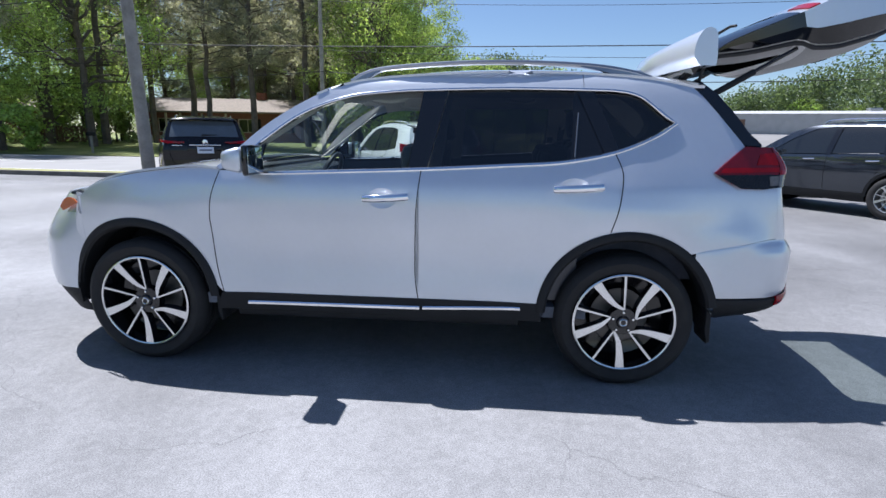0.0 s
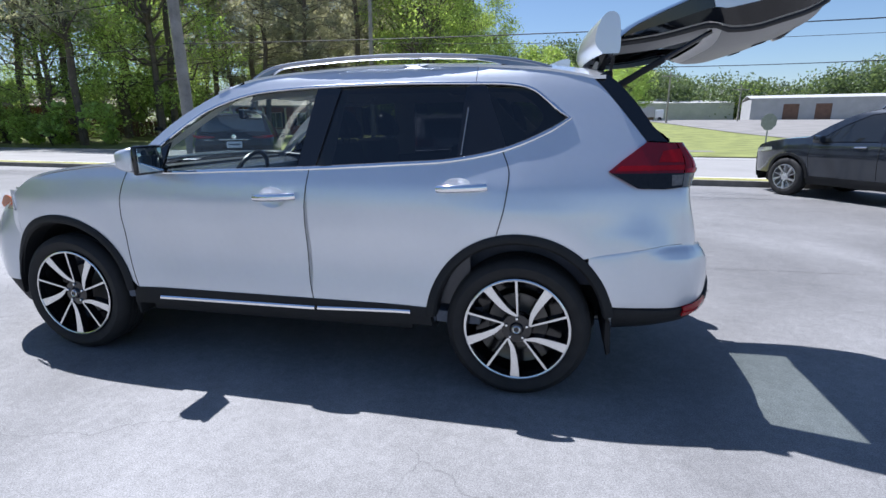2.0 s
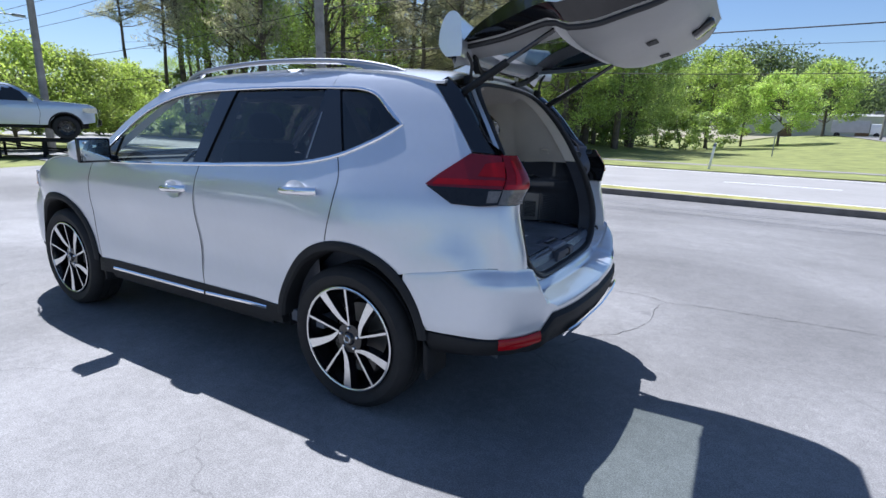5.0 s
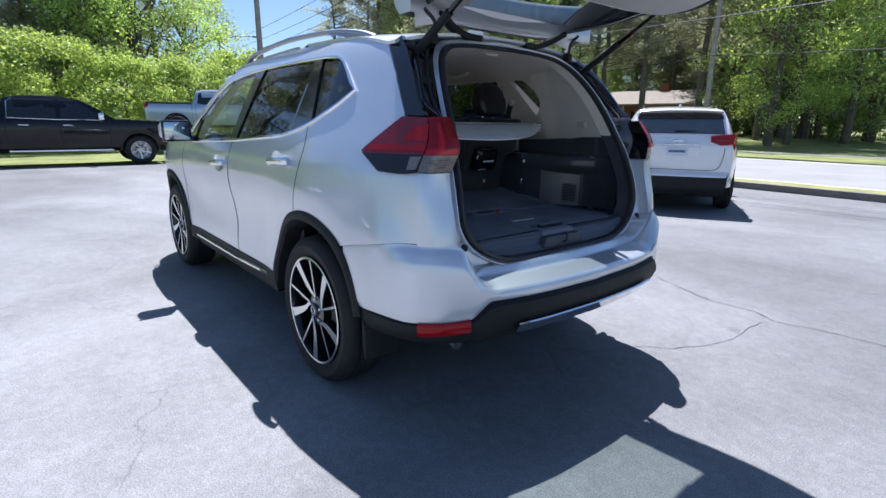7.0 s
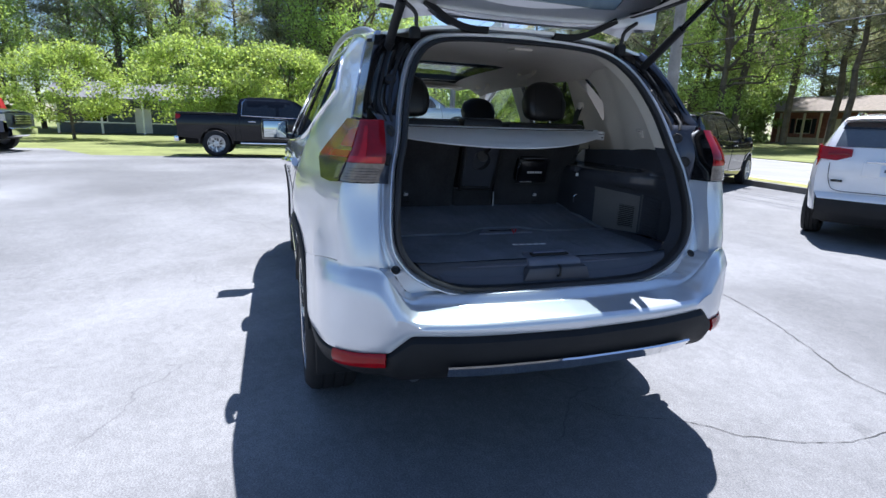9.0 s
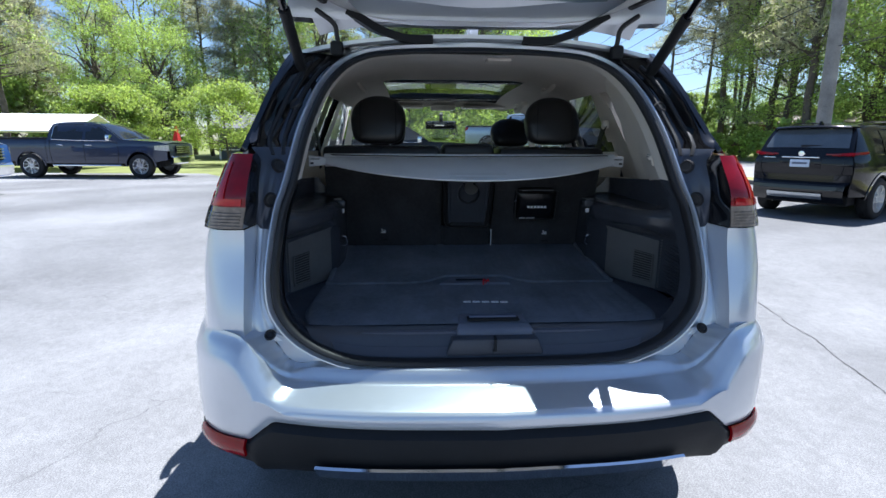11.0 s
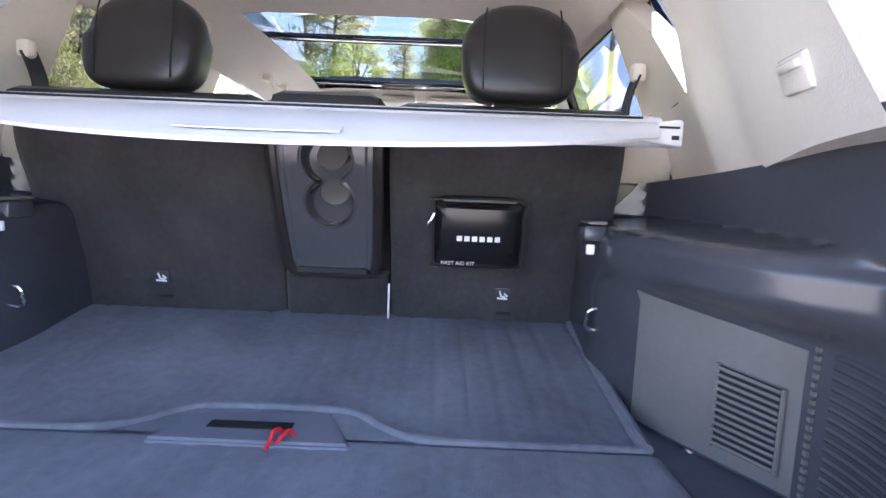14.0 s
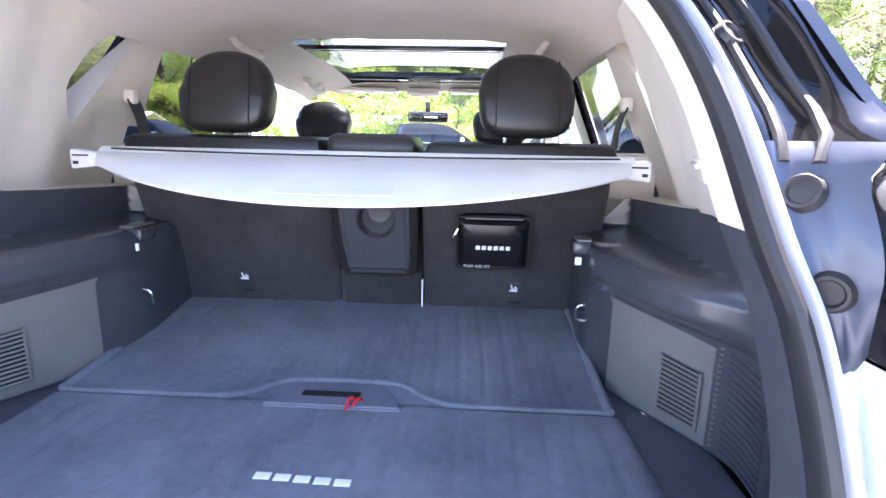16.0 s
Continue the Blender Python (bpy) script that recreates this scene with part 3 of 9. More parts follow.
quarter = ([TIP, (1.83, 1.398)] + [q for q in PILLAR[::-1] if q[1] < 1.395] + [(1.80, 1.205), (1.742, 1.156), (1.88, 1.08), (2.0, 1.078), (2.075, 1.087)]
           + QB[::-1] + arc(*RARCH, ARCH_R, 50, 104, 14) + RDOOR[::-1][1:] + wl(1.252, 1.545)[1:])
rail_strip = [q for q in CANT if q[0] < 1.09] + [(1.10, under(CANT, 1.10))] + wu(1.10, -0.79, 40) + [(-0.86, 1.128)]

for s in (-1, 1):
    shell = [(-0.86, 0.44), (0.9, 0.44)] + arc(*RARCH, ARCH_R - 0.01, 174, 50, 20) + [(2.05, 0.8), (2.05, 1.08), (1.88, 1.08), (1.742, 1.156), (1.60, 1.30)] + [(1.457, 1.32)] + wl(1.40, -0.80, 24) + [(-0.87, 1.1)]
    skin("inner_panel", shell, s, M["under"], car, off=-0.03, flange=0, gap=0.0, grid=0.12)
    skin("front_fender", front_panel, s, M["silver"], car)
    d1 = skin("front_door", door1, s, M["silver"], car)
    d2 = skin("rear_door", door2, s, M["silver"], car)
    skin("quarter_panel", quarter, s, M["silver"], car, gap=0)
    skin("quarter_pillar", quarter_upper, s, M["silver"], car, gap=0)
    skin("roof_side_rail", rail_strip, s, M["silver"], car)
    skin("pillar_trim", PILLAR + [(1.715, 1.62), (1.79, 1.56), (1.87, 1.47), (1.95, 1.36), (2.02, 1.287)], s, M["gloss_black"], car, off=-0.004, label="gloss black rear pillar trim")
    # thin dark strips laid over the panel gaps, drawing the shade in them
    for line in (FDOOR, BDOOR + [(0.25, 0.445)], RDOOR):
        band("panel_gap", line, s, 0.0055, 0.0020, M["under"], car, off=-0.0009)
    # glass: clear in front, privacy tint behind
    skin("front_window", [(-0.66, 1.125)] + wl(-0.62, 0.185, 20) + [(0.25, 1.548)] + wu(0.22, -0.60, 20), s, M["clear"], d1, off=-0.012, flange=0, gap=0.006)
    skin("mirror_sail", [(-0.80, 1.134), (-0.62, 1.118), (-0.595, 1.29)], s, M["gloss_black"], d1, off=-0.002, gap=0.006)
    skin("window_pillar", [(0.19, 1.147), (0.262, 1.15), (0.29, 1.152), (0.385, 1.565), (0.309, 1.565), (0.25, 1.56)], s, M["gloss_black"], d1, off=-0.002, gap=0.0)
    skin("rear_window", wl(0.29, 1.035) + wu(1.06, 0.385), s, M["tint"], d2, off=-0.012, flange=0, gap=0.004)
    skin("quarter_light", wl(1.03, 1.24) + [(1.10, 1.56), (1.05, 1.566)], s, M["gloss_black"], d2, off=-0.010, flange=0, gap=0.0, label="small dark fixed pane")
    band("window_divider", [(1.052, 1.225), (1.062, 1.35), (1.07, 1.45)], s, 0.006, 0.004, M["rail_foot"], d2, off=-0.010)
    skin("window_frame", [(1.205, 1.236), (1.275, 1.256), (1.15, 1.562), (1.06, 1.567)], s, M["gloss_black"], d2, off=-0.002, gap=0.0)
    skin("quarter_window", wl(1.265, 1.545) + wu(1.545, 1.14), s, M["tint"], car, off=-0.012, flange=0, gap=0.006)
    band("window_chrome_strip", WIN_UP[2:-3], s, 0.016, 0.007, M["chrome"], car, label="satin chrome window surround")
    band("window_chrome_strip", [WIN_UP[-5]] + [WIN_UP[-3], (1.562, 1.398)] + WIN_LO[3:-3], s, 0.02, 0.009, M["chrome"], car, label="satin chrome window surround")
    # black cladding round the arches and along the sill
    for (cx, cz), a0, a1 in ((FARCH, 172, 4), (RARCH, 178, 10)):
        bm = bmesh.new()
        n, rings = 36, []
        for i in range(n + 1):
            a = radians(a0 + (a1 - a0) * i / n)
            ring = []
            for r, d in ((ARCH_R + 0.006, -0.012), (ARCH_R + 0.006, 0.006), (ARCH_R - 0.008, 0.016), (ARCH_R - 0.034, 0.018), (ARCH_R - 0.046, 0.006), (ARCH_R - 0.05, -0.09)):
                x, z = cx + r * math.cos(a), cz + r * math.sin(a)
                ring.append(bm.verts.new((x, s * (SY(x, z) + d), z)))
            rings.append(ring)
        for p, q in zip(rings, rings[1:]):
            for j in range(5):
                bm.faces.new([p[j], p[j + 1], q[j + 1], q[j]])
        part("wheel_arch_trim", bm, M["cladding"], car, "black plastic wheel arch moulding")
    lo = [(-0.87, 0.445), (0.90, 0.452), (0.92, 0.352), (-0.90, 0.345)]
    skin("sill_cladding", lo, s, M["cladding"], car, gap=0, off=0.006, flange=0.05, label="black plastic sill moulding")
    band("sill_chrome", [(-0.722 + 0.98 * i / 10, 0.388 + 0.01 * i / 10) for i in range(11)], s, 0.024, 0.012, M["chrome"], car, off=0.006, label="chrome sill strip")
    band("sill_chrome", [(0.275 + 0.53 * i / 6, 0.399 + 0.022 * i / 6) for i in range(7)], s, 0.022, 0.012, M["chrome"], car, off=0.006, label="chrome sill strip")
    bm = bmesh.new()
    sweep(bm, [(-0.80, s * 0.80, 0.315), (0.80, s * 0.80, 0.325)], [(-0.06, -0.016), (0.05, -0.016), (0.06, 0.0), (0.06, 0.02), (-0.06, 0.03)])
    part("side_step", bm, M["cladding"], car)
    # door handles with chrome bows
    for door, x0, x1, z0, z1 in ((d1, -0.035, 0.197, 0.997, 1.012), (d2, 0.952, 1.188, 1.066, 1.08)):
        bm = bmesh.new()
        pts = []
        for i in range(13):
            t = i / 12
            x, z = x0 + (x1 - x0) * t, z0 + (z1 - z0) * t
            pts.append((x, s * (SY(x, z) + 0.012 + 0.022 * math.sin(math.pi * t) ** 0.6), z))
        sweep(bm, pts, disc(0.021, 0.017, 12), up=(0, s, 0))
        part("door_handle", bm, M["chrome"], door, "chrome door handle")
        bm = bmesh.new()
        cx, cz = (x0 + x1) / 2 - 0.02, (z0 + z1) / 2
        rings = []
        for k in range(5):
            r = 1 - k / 5
            rings.append([bm.verts.new((cx + 0.078 * r * math.cos(a), s * (SY(cx, cz) + 0.001 + 0.009 * r**3), cz - 0.004 + 0.054 * r * math.sin(a))) for a in [2 * math.pi * j / 20 for j in range(20)]])
        for p, q in zip(rings, rings[1:]):
            for j in range(20):
                bm.faces.new([p[j], p[(j + 1) % 20], q[(j + 1) % 20], q[j]])
        bm.faces.new(rings[-1])
        part("handle_cup", bm, M["silver"], door)
    # tail lamp: dark red over red over clear
    lamp = skin("tail_lamp", LAMP, s, M["red_dark"], car, off=0.012, flange=0.05, gap=0.003, label="dark red wraparound tail lamp")
    skin("lamp_bar", [(1.775, 1.158), (2.085, 1.166), (2.088, 1.188), (1.80, 1.182)], s, M["red"], lamp, off=0.015, flange=0.004, gap=0, label="bright red light bar")
    skin("lamp_bar", [(1.97, 1.2), (2.085, 1.2), (2.066, 1.262), (1.99, 1.25)], s, M["red"], lamp, off=0.015, flange=0.004, gap=0, label="bright red light bar")
    skin("reversing_lens", [(1.882, 1.0815), (2.0, 1.0795), (2.0775, 1.089), (2.086, 1.152), (1.80, 1.148), (1.755, 1.150)], s, M["smoked"], lamp, off=0.0145, flange=0.004, gap=0.0, label="smoked lower lens")
    skin("reversing_lens", [(2.03, 1.095), (2.074, 1.10), (2.082, 1.146), (2.03, 1.143)], s, M["lens_rear"], lamp, off=0.0175, flange=0.004, gap=0.0, label="clear reversing lens")
    # mirror
    bm = bmesh.new()
    box(bm, -0.715, -0.60, s * 0.90, s * 1.095, 1.118, 1.27, 0.035, seg=3)
    for v in bm.verts:
        k = (v.co.x + 0.64) / 0.06
        v.co.z = 1.19 + (v.co.z - 1.19) * (0.82 + 0.18 * k)
        v.co.x -= 0.04 * (abs(v.co.y) - 0.9)
    mir = part("wing_mirror", bm, M["silver"], car, "silver door mirror with black back frame")
    bm = bmesh.new()
    box(bm, -0.606, -0.578, s * 0.897, s * 1.092, 1.116, 1.268, 0.012, seg=2)
    part("mirror_frame", bm, M["gloss_black"], mir, "black mirror housing")
    bm = bmesh.new()
    box(bm, -0.58, -0.5755, s * 0.912, s * 1.078, 1.13, 1.254, 0.002)
    part("mirror_glass", bm, mat("mirror_glass", (0.55, 0.6, 0.6), 0.02, 1.0, var=0), mir)
    bm = bmesh.new()
    box(bm, -0.70, -0.60, s * 0.84, s * 0.93, 1.115, 1.16, 0.015)
    part("mirror_foot", bm, M["gloss_black"], mir)
    # roof rail
    bm = bmesh.new()
    rl = smoothline([(-0.17, s * 0.60, 1.615), (-0.08, s * 0.605, 1.66), (0.08, s * 0.61, 1.688), (0.45, s * 0.61, 1.712), (0.8, s * 0.605, 1.714), (1.15, s * 0.59, 1.698), (1.36, s * 0.575, 1.668), (1.46, s * 0.57, 1.64)], 5)
    sweep(bm, rl, disc(0.016, 0.014, 8))
    rr = part("roof_rail", bm, mat("satin_silver_rail", (0.36, 0.37, 0.39), 0.34, 1.0, var=0.04), car, "satin silver roof rail")
    for pts in (rl[:9][::-1], rl[-12:]):
        bm = bmesh.new()
        rows = []
        for i, q in enumerate(pts):
            h = 0.012 + 0.045 * min(1, i / (len(pts) - 1) * 1.3)
            rows.append([bm.verts.new(q + Vector((0, a, -b))) for a, b in ((-0.014, 0.004), (0.014, 0.004), (0.018, h), (-0.018, h))])
        for p, q in zip(rows, rows[1:]):
            for j in range(4):
                bm.faces.new([p[j], p[(j + 1) % 4], q[(j + 1) % 4], q[j]])
        bm.faces.new(rows[0])
        bm.faces.new(rows[-1][::-1])
        part("rail_foot", bm, M["rail_foot"], rr)

# roof
ROOF_C = ([-0.45, -0.2, 0.1, 0.5, 0.9, 1.3, 1.6, 1.74], [1.55, 1.622, 1.672, 1.702, 1.703, 1.69, 1.668, 1.652])


def roof_at(x, t):
    zg = under(CANT, min(max(x, -0.35), 1.66)) - 0.005
    yg = SY(min(x, 1.665), zg)
    zc = lerp(*ROOF_C, x)
    return Vector((x, t * yg, zg + (max(zc, zg) - zg) * (1 - abs(t) ** 2.6)))


SUNROOF = (-0.27, 0.78, 0.40)


def roof_piece(x0, x1, t0, t1, nx=24, nt=16):
    return sheet(lambda u, v: roof_at(x0 + (x1 - x0) * u, t0 + (t1 - t0) * v), nx, nt)


bm = roof_piece(-0.34, SUNROOF[0], -1, 1, 6, 24)
roof_piece2 = [(SUNROOF[1], 1.72, -1, 1, 18, 24), (SUNROOF[0], SUNROOF[1], -1, -SUNROOF[2] / 0.62, 14, 8), (SUNROOF[0], SUNROOF[1], SUNROOF[2] / 0.62, 1, 14, 8)]
for x0, x1, t0, t1, nx, nt in roof_piece2:
    sheet(lambda u, v: roof_at(x0 + (x1 - x0) * u, t0 + (t1 - t0) * v), nx, nt, bm)
bmesh.ops.remove_doubles(bm, verts=bm.verts[:], dist=0.001)
thick(bm, -0.012)
part("roof", bm, M["silver"], car)
bm = sheet(lambda u, v: roof_at(SUNROOF[0] + 0.004 + (SUNROOF[1] - SUNROOF[0] - 0.008) * u, (2 * v - 1) * (SUNROOF[2] / 0.62 - 0.006)) + Vector((0, 0, 0.001)), 12, 12)
part("sunroof_glass", bm, glass("sunroof_tint", (0.24, 0.26, 0.255)), car, "dark panoramic sunroof glass")
# shark-fin aerial
bm = bmesh.new()
prism(bm, [(1.32, 1.685), (1.40, 1.70), (1.50, 1.745), (1.56, 1.75), (1.55, 1.672)], -0.02, 0.02)
bmesh.ops.bevel(bm, geom=bm.edges[:], offset=0.008, segments=2, affect="EDGES")
part("aerial_fin", bm, M["silver"], car)
# bonnet, windscreen, nose
HOOD = ([-2.12, -2.0, -1.8, -1.5, -1.2, -0.95], [0.90, 0.97, 1.04, 1.10, 1.145, 1.165])


def hood_at(u, v):
    x, t = -2.12 + 1.17 * u, 2 * v - 1
    xf = x + 0.42 * (abs(t) ** 2.2) * (1 - u) + 0.10 * (abs(t) ** 2) * u
    yb = SY(xf, 1.05) - 0.012 - 0.05 * (1 - u) * 0
    ze = under(FEND_TOP, min(max(xf, -1.66), -0.85))
    zc = lerp(*HOOD, x)
    return Vector((xf, t * yb, ze + (zc - ze) * (1 - abs(t) ** 2.2)))


part("bonnet", thick(sheet(hood_at, 24, 28), -0.012), M["silver"], car)
part("cowl", boxed(-1.02, -0.82, -0.74, 0.74, 1.02, 1.13, 0.02), M["cladding"], car)


def screen_at(u, v):
    t = 2 * v - 1
    xb, zb, yb = -1.0 + 0.12 * t * t, 1.14, 0.80
    xt, zt = -0.36 + 0.05 * t * t, 1.592 - 0.02 * t * t
    return Vector((xb + (xt - xb) * u, t * (yb + (0.62 - yb) * u), zb + (zt - zb) * u + 0.035 * math.sin(math.pi * u)))


part("windscreen", sheet(screen_at, 12, 20), M["clear"], car, "clear windscreen")


def nose_at(u, v):
    t = 2 * v - 1
    a = abs(t)
    lines = smoothline([(-2.25, 0, 0), (-2.23, 0.35, 0), (-2.15, 0.62, 0), (-2.0, 0.79, 0), (-1.82, 0.862, 0), (-1.70, 0.872, 0)], 6)
    k = a * (len(lines) - 1)
    i = min(int(k), len(lines) - 2)
    p = lines[i].lerp(lines[i + 1], k - i)
    z = 0.30 + (0.965 - 0.30) * u
    dx = lerp([0.3, 0.4, 0.55, 0.68, 0.8, 0.965], [0.06, 0.02, 0.0, 0.0, 0.05, 0.16], z)
    q = 1 - a**6
    return Vector((min(p.x + dx * q, FARCH[0] - math.sqrt(max(0, 0.458**2 - (z - FARCH[1]) ** 2))), math.copysign(p.y - dx * 0.25 * q + (SY(max(p.x, -1.95), z) + 0.001 - p.y) * min(1, max(0, (a - 0.72) / 0.2)), t), z))


part("front_bumper", thick(sheet(lambda u, v: nose_at(0.17 + 0.83 * u, v), 14, 40), 0.01), M["silver"], car)
part("front_skirt", thick(sheet(lambda u, v: nose_at(0.17 * u, v) + Vector((0.012 + 0.06 * (1 - u), 0, -0.03 * (1 - u))), 6, 40), 0.01), M["cladding"], car, "black plastic lower front bumper")
for s in (-1, 1):
    bm = sheet(lambda u, v: Vector((nose_at(0.86 + 0.14 * u, 0.5 + s * (0.36 + 0.135 * v)).x - 0.012, nose_at(0.86 + 0.14 * u, 0.5 + s * (0.36 + 0.135 * v)).y + s * 0.006, 0.868 + 0.125 * u * (0.6 + 0.4 * v))), 5, 10)
    hl = part("headlamp", thick(bm, 0.01), M["headlight"], car, "clear headlamp")
    bm = sheet(lambda u, v: Vector((-1.845 + 0.135 * v - 0.02 * u, s * (SY(-1.845 + 0.135 * v - 0.02 * u, 0.9) + 0.006), 0.875 + 0.055 * v + 0.05 * u * math.sin(math.pi * (0.15 + 0.75 * v)))), 5, 10)
    part("turn_signal", thick(bm, 0.006), M["amber"], hl, "amber side marker lens")

# rear bumper
_PB = smoothline([(1.68, 0.878, 0), (1.9, 0.875, 0), (2.06, 0.853, 0), (2.165, 0.795, 0), (2.24, 0.69, 0), (2.29, 0.545, 0), (2.325, 0.33, 0), (2.34, 0, 0)], 6)


def plan_at(a):
    """The bumper's plan line: a from 0 (side) over 0.5 (middle) to 1."""
    m = 1 - abs(2 * a - 1)
    k = m * (len(_PB) - 1)
    i = min(int(k), len(_PB) - 2)
    p, d = _PB[i].lerp(_PB[i + 1], k - i), (_PB[i + 1] - _PB[i]).normalized()
    n = Vector((d.y, -d.x, 0)) if Vector((d.y, -d.x, 0)).x + Vector((d.y, -d.x, 0)).y > 0 else Vector((-d.y, d.x, 0))
    sgn = -1 if a < 0.5 else 1
    return Vector((p.x, sgn * p.y, 0)), Vector((n.x, sgn * n.y, 0)), m


def bump_top(m):
    """Height of the bumper's crest from its end to the middle."""
    ms, zs = [0, 0.143, 0.286, 0.43, 0.571, 0.60, 0.64, 0.68, 0.73, 1], [0.757, 0.798, 0.824, 0.825, 0.818, 0.799, 0.744, 0.69, 0.662, 0.656]
    return sum(lerp(ms, zs, min(1, max(0, m + 0.010 * k))) for k in range(-4, 5)) / 9


def bump_low(m):
    """Where silver gives way to black: low over the reflectors, stepping up to the middle."""
    return float(np.interp(m, [0, 0.3, 0.5, 0.605, 0.612, 0.675, 0.685, 1], [0.515, 0.52, 0.531, 0.540, 0.544, 0.600, 0.604, 0.598]))


def bumper_rows(m):
    """The bumper's section as offsets and heights: face, crest, ledge, groove and the band up to the opening."""
    zl, top = bump_low(m), bump_top(m)
    mid = [(-0.022, zl), (-0.004, zl + 0.003), (0.0, zl + 0.014), (0.0, 0.628), (-0.004, 0.639), (-0.016, 0.647), (-0.034, 0.651), (-0.104, 0.664), (-0.124, 0.667), (-0.131, 0.672), (-0.142, 0.690), (-0.150, 0.698), (-0.176, 0.705)]
    end = [(-0.022, zl), (-0.004, zl + 0.003), (0.002, zl + 0.03), (0.005, zl + 0.12), (0.002, top - 0.07), (-0.016, top - 0.034), (-0.029, top - 0.010), (-0.037, top), (-0.044, top - 0.004), (-0.049, top - 0.012), (-0.055, top - 0.013), (-0.095, top - 0.018), (-0.14, top - 0.022)]
    # along the side the face runs straight up to the seam
    c = min(1, max(0, (m - 0.16) / 0.22))
    for i, o in ((3, 0.001), (4, -0.001), (5, -0.002)):
        end[i] = (o + (end[i][0] - o) * c, end[i][1])
    # the crest lies flush under the panels above it
    g = lerp([0, 0.08, 0.12, 0.16, 0.2, 0.24, 0.28, 0.32, 0.36, 0.40, 0.44, 0.48, 0.56], [-0.003, -0.005, -0.0048, -0.0042, -0.0105, -0.019, -0.0257, -0.0294, -0.030, -0.0256, -0.0249, -0.0303, -0.036], m)
    for i, o in ((5, 0.45), (6, 1.0)):
        end[i] = (g * o, end[i][1])
    end[7] = (g - 0.0025, top)
    w = min(1, max(0, (m - 0.56) / 0.17))
    w = w * w * (3 - 2 * w)
    return [(a[0] + (b[0] - a[0]) * w, a[1] + (b[1] - a[1]) * w) for a, b in zip(end, mid)]


def bumper_at(u, v):
    p, n, m = plan_at(v)
    rows = bumper_rows(m)
    k = u * (len(rows) - 1)
    i = min(int(k), len(rows) - 2)
    o, z = (rows[i][j] + (rows[i + 1][j] - rows[i][j]) * (k - i) for j in (0, 1))
    q = p + n * o + Vector((0, 0, z))
    d = math.hypot(q.x - RARCH[0], z - 0.42)
    if d < 0.75:
        # the arch's flare runs on into the bumper
        q.y += math.copysign(0.014 * math.exp(-(((d - 0.47) / 0.12) ** 2)), q.y)
    if abs(q.x - RARCH[0]) < 0.46:
        q.x = max(q.x, RARCH[0] + math.sqrt(max(0, 0.458**2 - (z - RARCH[1]) ** 2)))
    return q


part("rear_bumper", sheet(bumper_at, 36, 320), M["silver"], car)
# ledge from the bumper's edge in to the opening
OPEN_X = ([0.60, 0.70, 0.8, 0.95, 1.1, 1.25, 1.4, 1.55, 1.64], [2.17, 2.16, 2.14, 2.115, 2.065, 1.995, 1.905, 1.79, 1.70])
OPEN = [(0.0, 0.705), (0.33, 0.712), (0.45, 0.738), (0.54, 0.79), (0.592, 0.86), (0.603, 0.94), (0.597, 1.03), (0.583, 1.13), (0.56, 1.21), (0.527, 1.37), (0.475, 1.50), (0.395, 1.578), (0.27, 1.606), (0.0, 1.617)]
_ring = smoothline([(a, b, 0) for a, b in OPEN] + [(-a, b, 0) for a, b in OPEN[-2:0:-1]], 5, True)
_half = [(q.x, q.y) for q in _ring[:5 * (len(OPEN) - 1) + 1]]
RING = [(y, z) for y, z in _half] + [(-y, z) for y, z in _half[::-1][1:-1]]


def open_pt(y, z, out=0.0, grow=0.0):
    """A place on the tailgate opening's slanting plane; grow moves it away from the middle."""
    d = Vector((y, z - 1.12))
    d = d.normalized() * grow if d.length else d
    return Vector((lerp(*OPEN_X, z + d.y) + out, y + d.x, z + d.y))


def ledge_at(u, v):
    a = 0.19 + 0.62 * v
    p, n, m = plan_at(a)
    e = bumper_at(1.0, a)
    y = max(-0.63, min(0.63, e.y * 0.98))
    zi = lerp([0, 0.33, 0.45, 0.56, 0.63], [0.698, 0.704, 0.728, 0.775, 0.797], abs(y))
    return e.lerp(Vector((2.125, y, zi)), u)


part("bumper_ledge", sheet(ledge_at, 6, 64), M["silver"], car)


def valance_at(u, v):
    p, n, m = plan_at(v)
    z1, z0 = bump_low(m), lerp([0, 0.3, 0.6, 0.75, 1], [0.36, 0.40, 0.40, 0.41, 0.41], m)
    o = lerp([0, 0.35, 0.8, 0.94, 1], [-0.10, -0.02, 0.004, -0.004, -0.022], u) + 0.010 * min(1, max(0, (m - 0.60) / 0.03)) * min(1, (1 - u) / 0.1) - 0.020 * min(1, max(0, (m - 0.25) / 0.1)) * min(1, max(0, (0.62 - m) / 0.04)) * (1 - u)
    q = p + n * o + Vector((0, 0, z0 + (z1 + 0.008 - z0) * u))
    q.x = max(q.x, RARCH[0] + math.sqrt(max(0, 0.455**2 - (q.z - RARCH[1]) ** 2)))
    return q


